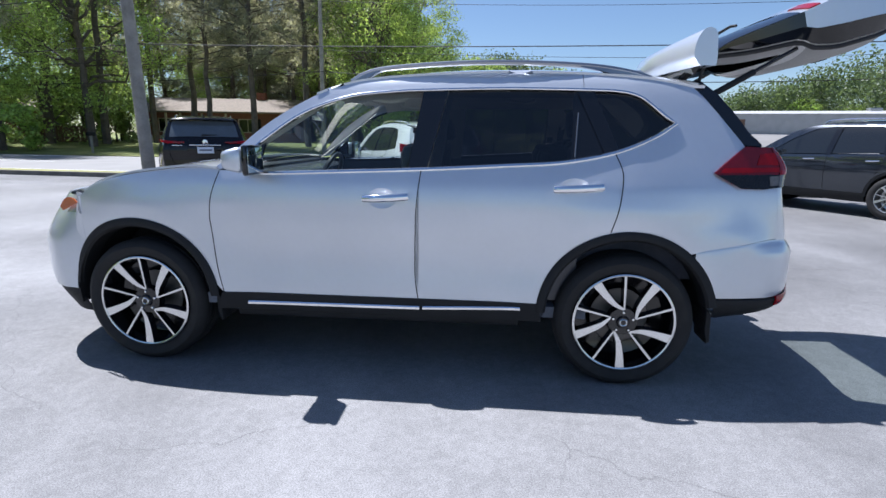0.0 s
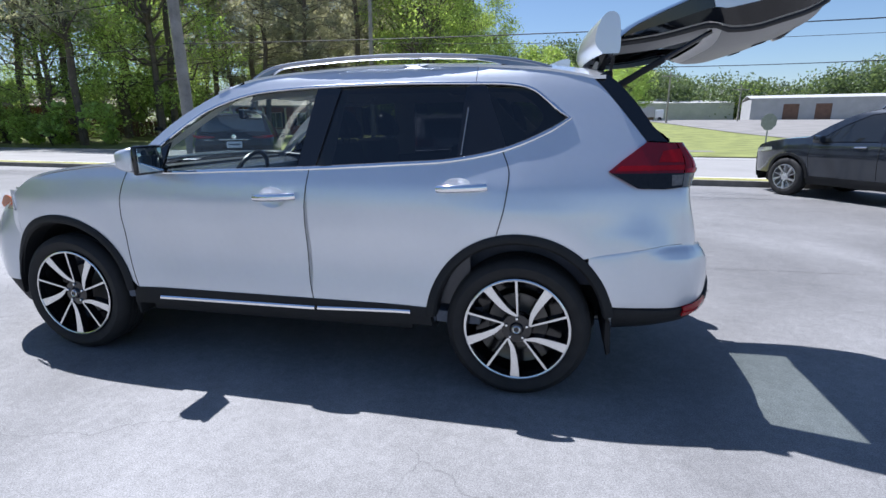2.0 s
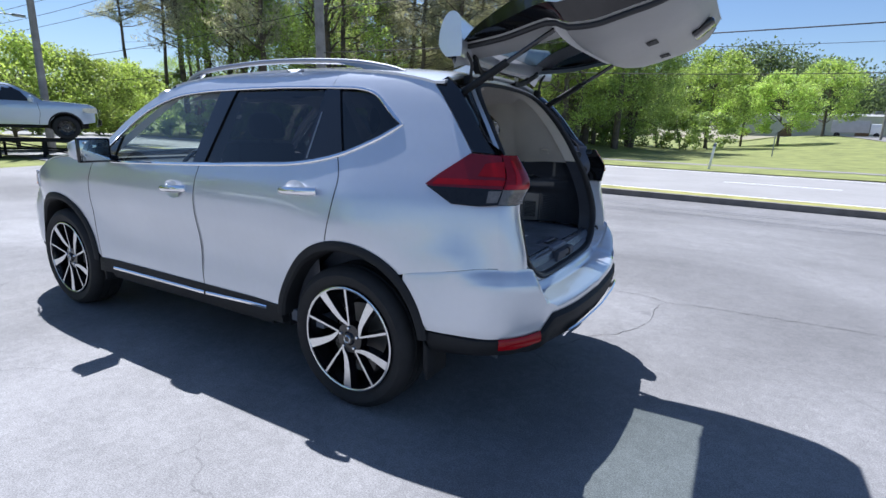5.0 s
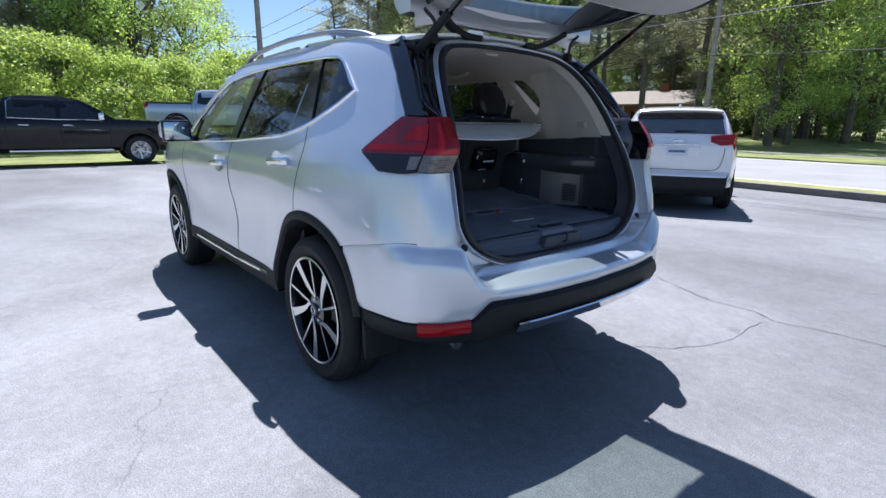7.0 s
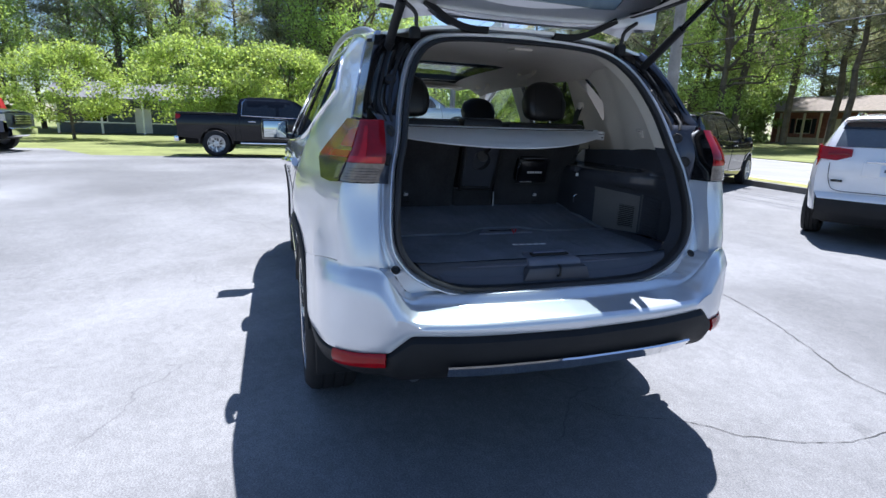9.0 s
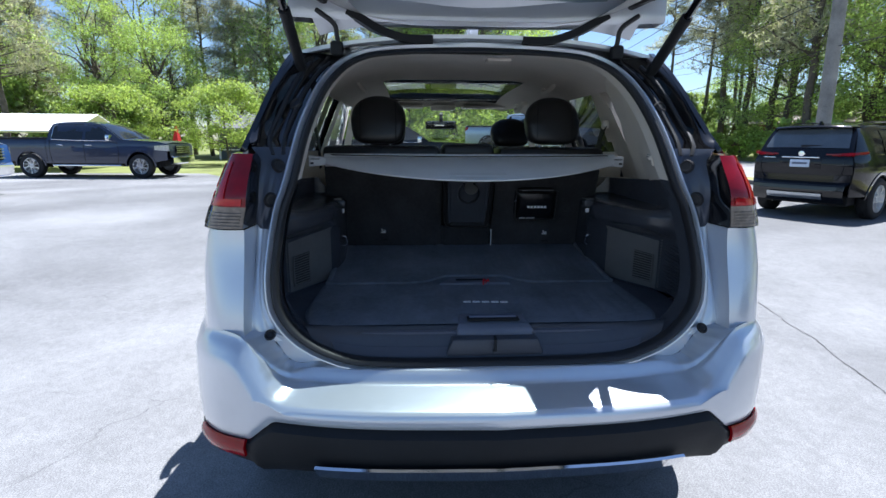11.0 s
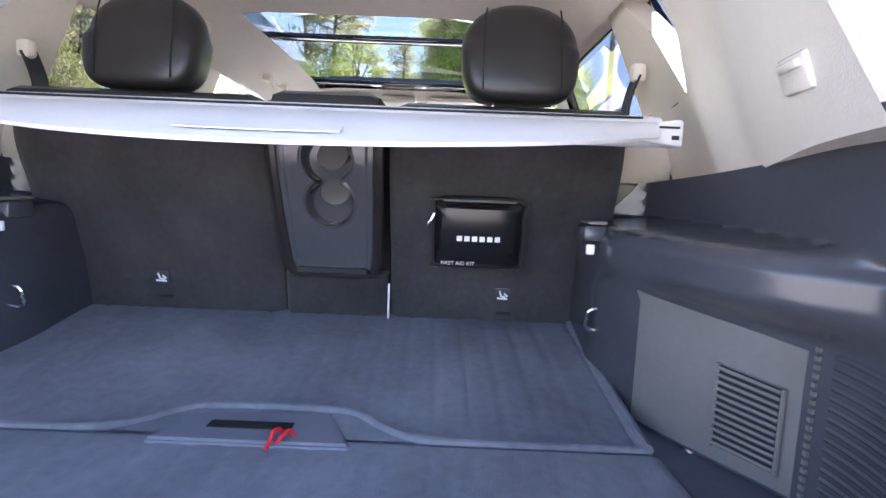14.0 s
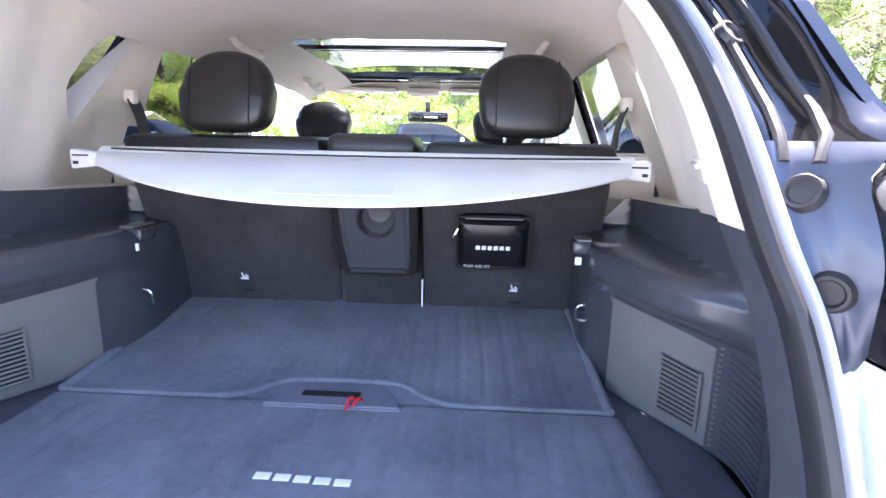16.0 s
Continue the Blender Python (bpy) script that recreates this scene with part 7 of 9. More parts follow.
        bm = boxed(-0.82, -0.68, s * 0.90, s * 1.07, 1.03, 1.17, 0.035)
        mm = part("wing_mirror", bm, body, v)
        part("mirror_foot", boxed(-0.80, -0.72, s * 0.80, s * 0.93, 1.02, 1.06, 0.01), M["gloss_black"], mm)
        part("roof_rail", tube(smoothline([(-0.05, s * 0.56, 1.625), (0.05, s * 0.57, 1.68), (0.5, s * 0.57, 1.705), (1.3, s * 0.55, 1.68), (1.6, s * 0.54, 1.625)], 5), 0.016, 6), M["chrome"] if seed % 2 else M["gloss_black"], v)
        # rear lamp, wrapped round the corner
        lz0, lz1, li = lamps
        bm = bmesh.new()
        sheet(lambda u, w: Vector((2.245 - 0.33 * max(0, w - 0.62) / 0.38 - 0.02 * u, s * (li + (fn(2.2, 1.0) - li + 0.018) * min(1, w / 0.68) + 0.055 * max(0, w - 0.68) / 0.32), lz0 + (lz1 - lz0) * u + 0.05 * w)), 4, 16, bm)
        lp = part("tail_lamp", thick(bm, 0.03), M["red"], v, "red tail lamp")
        if name == "white_suv":
            bm = sheet(lambda u, w: Vector((2.235 - 0.10 * w, s * (fn(2.2, 0.95) - 0.10 + 0.125 * w), 0.83 + (lz0 + 0.06 - 0.83) * u)), 5, 4)
            part("lamp_leg", thick(bm, 0.02), M["red"], lp)
        part("lamp_bar", boxed(2.235, 2.262, s * (li + 0.02) - 0.0, s * (li + 0.24), (lz0 + lz1) / 2 + 0.0, (lz0 + lz1) / 2 + 0.03, 0.004) if s > 0 else boxed(2.235, 2.262, -(li + 0.24), -(li + 0.02), (lz0 + lz1) / 2, (lz0 + lz1) / 2 + 0.03, 0.004), M["red_dark"], lp)
        part("rear_reflector", boxed(2.295, 2.318, s * 0.52 - 0.14, s * 0.52 + 0.14, 0.545, 0.575, 0.006), M["red"], v)
        # headlamp
        bm = sheet(lambda u, w: Vector((-2.27 + 0.5 * w, s * (fn(-2.27 + 0.5 * w, 0.85) + 0.008 + 0.0 * u), 0.80 + 0.07 * w + (0.10 - 0.04 * w) * u)), 3, 8)
        part("headlamp", thick(bm, 0.02), M["headlight"], v)
    part("front_bumper", path_sheet(dense(nose), fn, bulge=(-0.10, 0)), body, v)
    part("grille", path_sheet(dense([(-2.31, 0.62), (-2.30, 0.84)]), fn, -0.6, 0.6, bulge=(-0.115, 0)), M["gloss_black"], v)
    part("front_skirt", path_sheet(dense([(-2.20, 0.24), (-2.30, 0.42)]), fn, bulge=(-0.105, 0)), low, v)
    part("bonnet", path_sheet(dense(hood), fn, bulge=(-0.04, 0.05)), body, v)
    part("windscreen", path_sheet(dense(screen), fn, -0.93, 0.93, bulge=(-0.06, 0.03)), M["dark_glass"], v)
    part("roof", path_sheet(dense(roof), fn, bulge=(0, 0.03)), M["gloss_black"] if roof_dark else body, v)
    part("roof_spoiler", path_sheet(dense([(1.8, 1.60), (2.0, 1.60), (2.03, 1.575), (1.93, 1.545)]), fn, bulge=(0.06, 0.02)), M["gloss_black"] if roof_dark else body, v)
    part("rear_window", path_sheet(dense(rwin), fn, -0.9, 0.9, bulge=(0.05, 0.01)), M["dusty_sky_glass"] if name != "grey_suv" else M["dark_glass"], v)
    if name == "white_suv":
        # black strip on the glass stands in for the spoiler's shadow
        part("spoiler_shade", path_sheet(dense([(1.945, 1.535), (2.0, 1.455)]), fn, -0.93, 0.93, bulge=(0.062, 0.01)), M["gloss_black"], v)
        part("gate_badge", boxed(2.275, 2.283, -0.62, -0.5, 0.80, 0.83, 0.003), M["gloss_black"], v)
    part("rear_surround", path_sheet(dense(rwin), fn, bulge=(0.035, 0.0)), body, v)
    gt = part("tailgate", path_sheet(dense(gate_), fn, bulge=(0.05, 0.0)), body, v)
    part("rear_bumper", path_sheet(dense(bump), fn, bulge=(0.06, 0)), low, v)
    part("bumper_step", path_sheet(dense([(2.225, 0.66), (2.31, 0.605), (2.318, 0.585)]), fn, bulge=(0.06, 0)), body, v)
    part("gate_chrome_bar", boxed(2.285, 2.30, -0.30, 0.30, 1.06, 1.08, 0.005), M["chrome"], gt)
    pl = part("plate", boxed(2.27, 2.296, -0.155, 0.155, 0.90, 1.03, 0.006), M["plate"], gt, "pale dealer plate")
    part("plate_bar", boxed(2.296, 2.299, -0.12, 0.12, 0.95, 0.985, 0), M["plate_print"], pl)
    if name == "black_suv":
        part("maker_badge", revolve(bmesh.new(), [(0.0001, 0.008), (0.045, 0.006), (0.052, 0.0)], 20, pose(2.262, 0.0, 1.13, 0, 0, -90)), M["chrome"], gt, "round chrome badge")
        part("gate_badge", boxed(2.255, 2.266, -0.62, -0.42, 1.055, 1.068, 0.003), M["chrome"], gt)
    else:
        part("maker_badge", boxed(2.285, 2.297, -0.07, 0.07, 1.115, 1.145, 0.008), M["chrome"], gt)
    bm = boxed(2.150, 2.196, -0.06, 0.40, 1.245, 1.285, 0.018)
    for q in bm.verts:
        q.co.x -= 0.10 * max(0, q.co.y)
    part("rear_wiper", bm, M["cladding"], gt)
    # recess round the plate, and the seams of the gate
    part("plate_recess", boxed(2.262, 2.284, -0.33, 0.33, 0.885, 1.055, 0.012), body, gt)
    for s in (-1, 1):
        part("gate_seam", tube(smoothline([(2.245, s * 0.665, 1.03), (2.262, s * 0.655, 0.86), (2.268, s * 0.60, 0.72), (2.275, s * 0.50, 0.685)], 5), 0.004, 5), M["under"], gt)
    part("gate_seam", tube([(2.275 + 0.004 * (1 - (k / 6 - 1) ** 2), 0.50 * (k / 6 - 1), 0.685) for k in range(13)], 0.004, 5), M["under"], gt)
    part("roof_aerial", prism(bmesh.new(), [(1.55, 1.635), (1.72, 1.625), (1.70, 1.70), (1.67, 1.70)], -0.016, 0.016), body, v)
    if skirt:
        part("bumper_skid_plate", path_sheet(dense([(2.335, 0.46), (2.33, 0.41), (2.29, 0.36)]), fn, -0.62, 0.62, bulge=(0.07, 0)), skirt, v)
    part("cabin", boxed(-0.8, 1.7, -0.62, 0.62, 0.45, 1.05, 0.05), glass_in, v)
    part("underbody", boxed(-2.0, 2.0, -0.7, 0.7, 0.24, 0.45, 0.04), M["under"], v)
    put_wheels(v, "suv" + str(wheel[0]), axf, axr, R, 0.825, 0.245, 0.22, wheel[1] or M["alloy"], wheel[1] or M["alloy"])
    return v


def pickup(name, label, m, body, low, z0=0.0, chrome=True, key="pickup"):
    """A crew-cab pickup, 5.85 m long; front towards -x."""
    v = thing(name, label, "pickup truck", m)
    zs = [0.3, 0.5, 0.8, 1.05, 1.2, 1.3, 1.55, 1.75, 1.9]
    ys = [0.90, 0.97, 0.995, 1.0, 0.985, 0.95, 0.85, 0.76, 0.62]

    def fn(x, z):
        return lerp(zs, ys, z) - 0.20 * max(0, (-2.1 - x) / 0.8) ** 2 - 0.05 * max(0, (x - 2.6) / 0.5) ** 2
    axf, axr, R, A = -1.93, 1.82, 0.41, 0.50
    zc = 0.43
    nose = [(-2.84, 0.45), (-2.89, 0.62), (-2.88, 0.95), (-2.82, 1.17)]
    hood = [(-2.82, 1.17), (-2.6, 1.23), (-2.0, 1.27), (-1.35, 1.30)]
    screen = [(-1.35, 1.30), (-1.0, 1.55), (-0.65, 1.76), (-0.5, 1.82)]
    roof = [(-0.5, 1.82), (-0.2, 1.875), (0.3, 1.89), (0.8, 1.87), (1.05, 1.82)]
    back = [(1.05, 1.82), (1.14, 1.6), (1.17, 1.34)]
    lower = ([(-2.80, 0.62), (-2.82, 1.15), (-2.6, 1.225), (-2.0, 1.265), (-1.35, 1.295), (-1.2, 1.235), (0.0, 1.25), (1.17, 1.27), (1.2, 1.34), (2.0, 1.35), (2.88, 1.36), (2.93, 1.30), (2.93, 0.62)]
             + [(axr + A + 0.02, 0.55)] + arc(axr, zc, A, 8, 172, 16) + [(axr - A - 0.02, 0.5), (axf + A + 0.02, 0.5)] + arc(axf, zc, A, 8, 172, 16) + [(axf - A - 0.02, 0.55)])
    for s in (-1, 1):
        skin("body_side", lower, s, body, v, gap=0, fn=fn, grid=0.16, flange=0.03)
        skin("cab_frame", [(-1.35, 1.295), (-1.18, 1.235), (1.17, 1.265), (1.14, 1.6), (1.05, 1.82), (0.8, 1.865), (0.3, 1.885), (-0.2, 1.87), (-0.5, 1.815), (-0.65, 1.755), (-1.0, 1.545)], s, body, v, gap=0, fn=fn, grid=0.16, flange=0.03)
        for poly in ([(-1.02, 1.275), (-0.12, 1.28), (-0.12, 1.80), (-0.42, 1.785), (-0.78, 1.58)], [(-0.02, 1.28), (0.80, 1.29), (1.02, 1.32), (0.98, 1.70), (0.86, 1.80), (-0.02, 1.81)]):
            skin("side_glass", poly, s, M["dark_glass"], v, gap=0, off=0.006, fn=fn, grid=0.3, flange=0.004)
        if chrome:
            band_pts = [(-1.05, 1.262), (0.0, 1.268), (1.03, 1.302), (1.0, 1.71), (0.87, 1.815)]
            part("window_chrome_strip", tube([(x, s * (fn(x, z) + 0.008), z) for x, z in dense(band_pts, 4)], 0.011, 6), M["chrome"], v)
        for ax in (axf, axr):
            ring_arch(v, ax, zc, A + 0.02, s, fn, body if chrome else low)
            bm = bmesh.new()
            prism(bm, arc(ax, zc, A - 0.01, -10, 190, 18), s * 0.58, s * 0.64)
            part("wheel_well", bm, M["under"], v)
        part("running_board", boxed(-1.25, 1.1, s * 0.86 - 0.07, s * 0.86 + 0.09, 0.40, 0.46, 0.02), M["chrome"] if chrome else low, v)
        for x0 in (-0.25, 0.72):
            part("door_handle", tube([(x0 - 0.11, s * (fn(x0, 1.12) + 0.01), 1.115), (x0, s * (fn(x0, 1.12) + 0.035), 1.12), (x0 + 0.11, s * (fn(x0, 1.12) + 0.01), 1.12)], 0.016, 6), M["chrome"] if chrome else body, v)
        for xs in ([(-1.2, 1.23), (-1.25, 0.9), (-1.18, 0.52)], [(-0.07, 1.25), (-0.08, 0.9), (-0.07, 0.52)], [(1.08, 1.27), (1.1, 0.9), (1.05, 0.52)], [(1.22, 1.34), (1.22, 0.55)]):
            part("door_gap", tube([(x, s * (fn(x, z) + 0.0005), z) for x, z in dense(xs, 5)], 0.006, 5), M["under"], v)
        part("wing_mirror", boxed(-1.10, -0.96, s * 1.0, s * 1.2, 1.26, 1.46, 0.03), M["chrome"] if chrome else body, v)
        bm = sheet(lambda u, w: Vector((-2.88 + 0.42 * w, s * (fn(-2.88 + 0.42 * w, 0.95) + 0.012), 0.93 + 0.03 * w + 0.2 * u * (1 - 0.3 * w))), 3, 8)
        part("headlamp", thick(bm, 0.02), M["headlight"], v)
        part("tail_lamp", boxed(2.80, 2.945, s * 0.91 - 0.06, s * 0.91 + 0.06, 0.98, 1.30, 0.02), M["red"], v, "red tail lamp")
    part("front_face", path_sheet(dense(nose), fn, bulge=(-0.06, 0)), body, v)
    gr = part("grille", path_sheet(dense([(-2.90, 0.82), (-2.875, 1.10)]), fn, -0.62, 0.62, bulge=(-0.07, 0)), M["gloss_black"], v)
    for k in range(4):
        z = 0.86 + 0.07 * k
        part("grille_bar", boxed(-2.985, -2.965, -0.5, 0.5, z, z + 0.022, 0.004), M["chrome"], gr)
    part("front_bumper", path_sheet(dense([(-2.84, 0.46), (-2.96, 0.52), (-2.97, 0.70), (-2.88, 0.76)]), fn, bulge=(-0.06, 0)), M["chrome"] if chrome else low, v)
    part("bonnet", path_sheet(dense(hood), fn, bulge=(0, 0.04)), body, v)
    part("windscreen", path_sheet(dense(screen), fn, -0.93, 0.93, bulge=(-0.05, 0.03)), M["dark_glass"], v)
    part("roof", path_sheet(dense(roof), fn, bulge=(0, 0.03)), body, v)
    part("back_window", path_sheet(dense(back), fn, bulge=(0.03, 0)), M["dark_glass"], v)
    part("bed_floor", boxed(1.2, 2.86, -0.86, 0.86, 0.7, 0.78, 0.0), M["under"], v)
    part("bed_rail", boxed(1.2, 2.9, -0.98, -0.88, 1.30, 1.365, 0.02), low, v)
    part("bed_rail", boxed(1.2, 2.9, 0.88, 0.98, 1.30, 1.365, 0.02), low, v)
    part("tailgate", boxed(2.86, 2.94, -0.93, 0.93, 0.66, 1.37, 0.02), body, v)
    part("rear_bumper", boxed(2.90, 3.04, -0.95, 0.95, 0.46, 0.64, 0.03), M["chrome"] if chrome else low, v)
    part("cabin", boxed(-1.0, 1.1, -0.7, 0.7, 0.6, 1.24, 0.05), M["under"], v)
    part("chassis", boxed(-2.6, 2.8, -0.6, 0.6, 0.38, 0.6, 0.04), M["under"], v)
    put_wheels(v, key, axf, axr, R, 0.86, 0.27, 0.25, M["alloy"] if key == "pickup" else M["rim_dark"], M["alloy"] if key == "pickup" else M["rim_dark"])
    return v


M.update(
    dark_glass=mat("dark_car_glass", (0.012, 0.014, 0.016), 0.03, var=0.05, coat=0.3, spec=0.7),
    alloy=mat("silver_alloy", (0.62, 0.63, 0.64), 0.3, 0.9, var=0.06),
    plate=mat("pale_plate", (0.6, 0.66, 0.76), 0.4, var=0.05),
    plate_print=mat("plate_print", (0.12, 0.14, 0.2), 0.5, var=0.05),
    white_paint=mat("white_car_paint", (0.8, 0.8, 0.8), 0.25, var=0.03, coat=1.0),
    # dusty rear glass, with the pale sky's reflection mixed into its grey-blue colour
    dusty_sky_glass=mat("dusty_sky_toned_glass", (0.085, 0.10, 0.115), 0.10, var=0.15, scale=3, coat=0.3, spec=0.8),
    black_paint=mat("black_car_paint", (0.006, 0.0065, 0.009), 0.12, var=0.05, spec=0.3, coat=0.35),
    grey_paint=paint("dark_grey_car_paint", (0.034, 0.042, 0.056), 0.55, 0.15),
    navy_paint=paint("dark_blue_grey_paint", (0.035, 0.045, 0.075), 0.6, 0.3),
    blue_paint=paint("bright_blue_paint", (0.03, 0.11, 0.42), 0.6, 0.3),
    pale_paint=paint("pale_silver_paint", (0.45, 0.52, 0.62), 0.6, 0.3),
)


def facing(x, y, hx, hy, z=0.0):
    """A pose on the ground for a vehicle whose front looks along (hx, hy)."""
    return pose(x, y, z, 0, 0, math.degrees(math.atan2(hy, hx)) - 180)


def by_wheel(wx, wy, ax, side, hx, hy):
    """A pose by one wheel's place: its axle along the car and its side (+1 right)."""
    n = math.hypot(hx, hy)
    hx, hy = hx / n, hy / n
    return facing(wx + hx * ax - hy * -side * -0.8, wy + hy * ax + hx * -side * -0.8, hx, hy)


suv("white_suv", "white SUV with red tail lamps parked facing the road", facing(-1.22, 7.48, -0.49, 0.872) @ Matrix.Diagonal((0.96, 0.94, 0.935, 1)), M["white_paint"], M["cladding"], (1.05, 1.21, 0.46), roof_dark=False, seed=1)
suv("black_suv", "glossy black SUV with a silver skid plate parked facing the road", facing(-6.42, 8.63, -0.49, 0.872), M["black_paint"], M["gloss_black"], (1.09, 1.13, 0.36), seed=0, skirt=mat("silver_skid", (0.5, 0.52, 0.54), 0.3, 0.8))
suv("grey_suv", "dark grey SUV with silver alloy wheels parked on the lot", facing(7.4, 7.35, -0.5, 0.87), M["grey_paint"], M["cladding"], (0.98, 1.12, 0.5), seed=1)
pickup("black_pickup", "black crew-cab pickup truck with chrome trim at the lot's edge", facing(-15.1, -1.0, 0.03, 1.0), M["black_paint"], M["cladding"])
pickup("navy_pickup", "dark blue-grey crew-cab pickup truck with chrome grille", facing(-15.8, -11.4, 0.06, 1.0), M["navy_paint"], M["cladding"])
pickup("blue_pickup", "bright blue pickup truck with chrome bumper on the lot", facing(-8.9, -12.9, 0.0, 1.0), M["blue_paint"], M["cladding"])
pickup("silver_pickup", "pale silver pickup truck raised on a display ramp", facing(-19.6, 5.2, 0.42, 0.91, 0.62), M["pale_paint"], M["cladding"], chrome=False, key="pickup_dark")
# display ramp under the silver pickup
ramp = thing("display_ramp", "low black steel display ramp on the grass", "ramp", facing(-19.6, 5.2, 0.42, 0.91))
for y in (-0.86, 0.86):
    part("ramp_track", boxed(-2.6, 2.6, y - 0.2, y + 0.2, 0.54, 0.62, 0.02), M["under"], ramp)
    for x in (-2.4, -1.2, 0.0, 1.2, 2.4):
        part("ramp_leg", boxed(x - 0.04, x + 0.04, y - 0.04, y + 0.04, 0.0, 0.55, 0.005), M["under"], ramp)
    part("ramp_brace", tube([(-2.4, y, 0.05), (0, y, 0.5), (2.4, y, 0.05)], 0.025, 6), M["under"], ramp)
    part("ramp_rail", boxed(-2.5, 2.5, y - 0.03, y + 0.03, 0.2, 0.25, 0.0), M["under"], ramp)


# ---- houses, warehouses, poles and small things round the lot ----
M.update(
    brick=mat("red_brown_brick", (0.22, 0.09, 0.06), 0.85, var=0.35, scale=6, bump=0.5, bscale=30),
    shingle=mat("brown_roof_shingles", (0.24, 0.205, 0.17), 0.9, var=0.3, scale=5, bump=0.8, bscale=20),
    shingle_grey=mat("grey_roof_shingles", (0.16, 0.16, 0.17), 0.9, var=0.3, scale=5, bump=0.8, bscale=20),
    cream=mat("cream_siding", (0.55, 0.48, 0.33), 0.7, var=0.1, scale=3),
    slate=mat("slate_blue_siding", (0.09, 0.11, 0.14), 0.7, var=0.15, scale=3),
    white_wall=mat("pale_sheet_metal_wall", (0.42, 0.42, 0.42), 0.6, var=0.12, scale=0.8),
    rust_door=mat("brown_roller_door", (0.16, 0.09, 0.06), 0.6, var=0.2, scale=2),
    pole_wood=mat("weathered_grey_pole", (0.27, 0.255, 0.235), 0.85, var=0.3, scale=3, bump=0.6, bscale=25),
    canvas=mat("white_canvas", (0.82, 0.82, 0.80), 0.7, var=0.05),
    wire=mat("black_cable", (0.02, 0.02, 0.02), 0.6, var=0.1),
    steel=mat("galvanised_steel", (0.35, 0.36, 0.37), 0.45, 0.7, var=0.2),
    orange=mat("red_cloth", (0.6, 0.03, 0.03), 0.8, var=0.15),
)


def gable_roof(w, d, z0, rise, over=0.5, t=0.14):
    """A pitched roof with its ridge along x."""
    bm = bmesh.new()
    for s in (-1, 1):
        vs = [(-w / 2 - over, s * (d / 2 + over), z0), (w / 2 + over, s * (d / 2 + over), z0), (w / 2 + over, 0, z0 + rise), (-w / 2 - over, 0, z0 + rise)]
        lo = [bm.verts.new(v) for v in vs]
        hi = [bm.verts.new((v[0], v[1], v[2] + t)) for v in vs]
        bm.faces.new(lo)
        bm.faces.new(hi[::-1])
        for i in range(4):
            bm.faces.new([lo[i], lo[(i + 1) % 4], hi[(i + 1) % 4], hi[i]])
    return bm


def wall_block(w, d, h, openings, t=0.2):
    """Four walls of thickness t; openings (x0, x1, z0, z1) go through the front wall at y = -d/2."""
    bm = bmesh.new()
    xs = sorted({-w / 2, w / 2, *[o[0] for o in openings], *[o[1] for o in openings]})
    for a, b in zip(xs, xs[1:]):
        holes = sorted((o[2], o[3]) for o in openings if o[0] <= a + 1e-6 and o[1] >= b - 1e-6)
        z = 0.0
        for z0, z1 in holes:
            if z0 > z:
                box(bm, a, b, -d / 2, -d / 2 + t, z, z0)
            z = z1
        if z < h:
            box(bm, a, b, -d / 2, -d / 2 + t, z, h)
    box(bm, -w / 2, w / 2, d / 2 - t, d / 2, 0, h)
    box(bm, -w / 2, -w / 2 + t, -d / 2 + t, d / 2 - t, 0, h)
    box(bm, w / 2 - t, w / 2, -d / 2 + t, d / 2 - t, 0, h)
    return bm


def window_in(parent, x0, x1, z0, z1, y, frame_mat):
    w = new("window")
    w.parent = parent
    bm = bmesh.new()
    for a in ((x0, x0 + 0.06, z0, z1), (x1 - 0.06, x1, z0, z1), (x0 + 0.06, x1 - 0.06, z0, z0 + 0.06), (x0 + 0.06, x1 - 0.06, z1 - 0.06, z1), ((x0 + x1) / 2 - 0.02, (x0 + x1) / 2 + 0.02, z0 + 0.06, z1 - 0.06)):
        box(bm, a[0], a[1], y, y + 0.07, a[2], a[3])
    part("window_frame", bm, frame_mat, w, smooth=False)
    part("pane", boxed(x0 + 0.05, x1 - 0.05, y + 0.03, y + 0.04, z0 + 0.05, z1 - 0.05), M["dark_glass"], w)


# brick ranch house with a cream porch
house = thing("ranch_house", "low brick ranch house with a cream porch and brown roof", "house", pose(-24.6, 44.5, 0.42, 0, 0, 12))
op = [(-5.2, -4.0, 0.9, 2.1), (-2.6, -1.6, 0.05, 2.1), (-1.0, 0.2, 0.7, 2.1), (1.6, 3.2, 0.9, 2.1), (5.0, 6.2, 0.9, 2.1)]
part("wall", wall_block(14, 7, 2.6, op), M["brick"], house, "red-brown brick wall", smooth=False)
part("porch_wall", boxed(-6.0, 0.9, -3.56, -3.51, 0.05, 0.6), M["cream"], house, "cream painted porch wall")
for o in op[:1] + op[2:]:
    window_in(house, *o, -3.46, M["cream"])
    for k in (o[0] - 0.35, o[1] + 0.05):
        part("shutter", boxed(k, k + 0.3, -3.55, -3.51, o[2], o[3]), M["under"], house)
part("door", boxed(-2.6, -1.6, -3.45, -3.40, 0.05, 2.1), M["cream"], house, "cream front door")
part("roof", gable_roof(14, 7, 2.55, 1.35, 1.1), M["shingle"], house, "brown shingle roof", smooth=False)
part("gable", prism(bmesh.new(), [(-3.5, 2.6), (3.5, 2.6), (0, 3.85)], -6.98, -6.9, "x"), M["brick"], house, smooth=False)
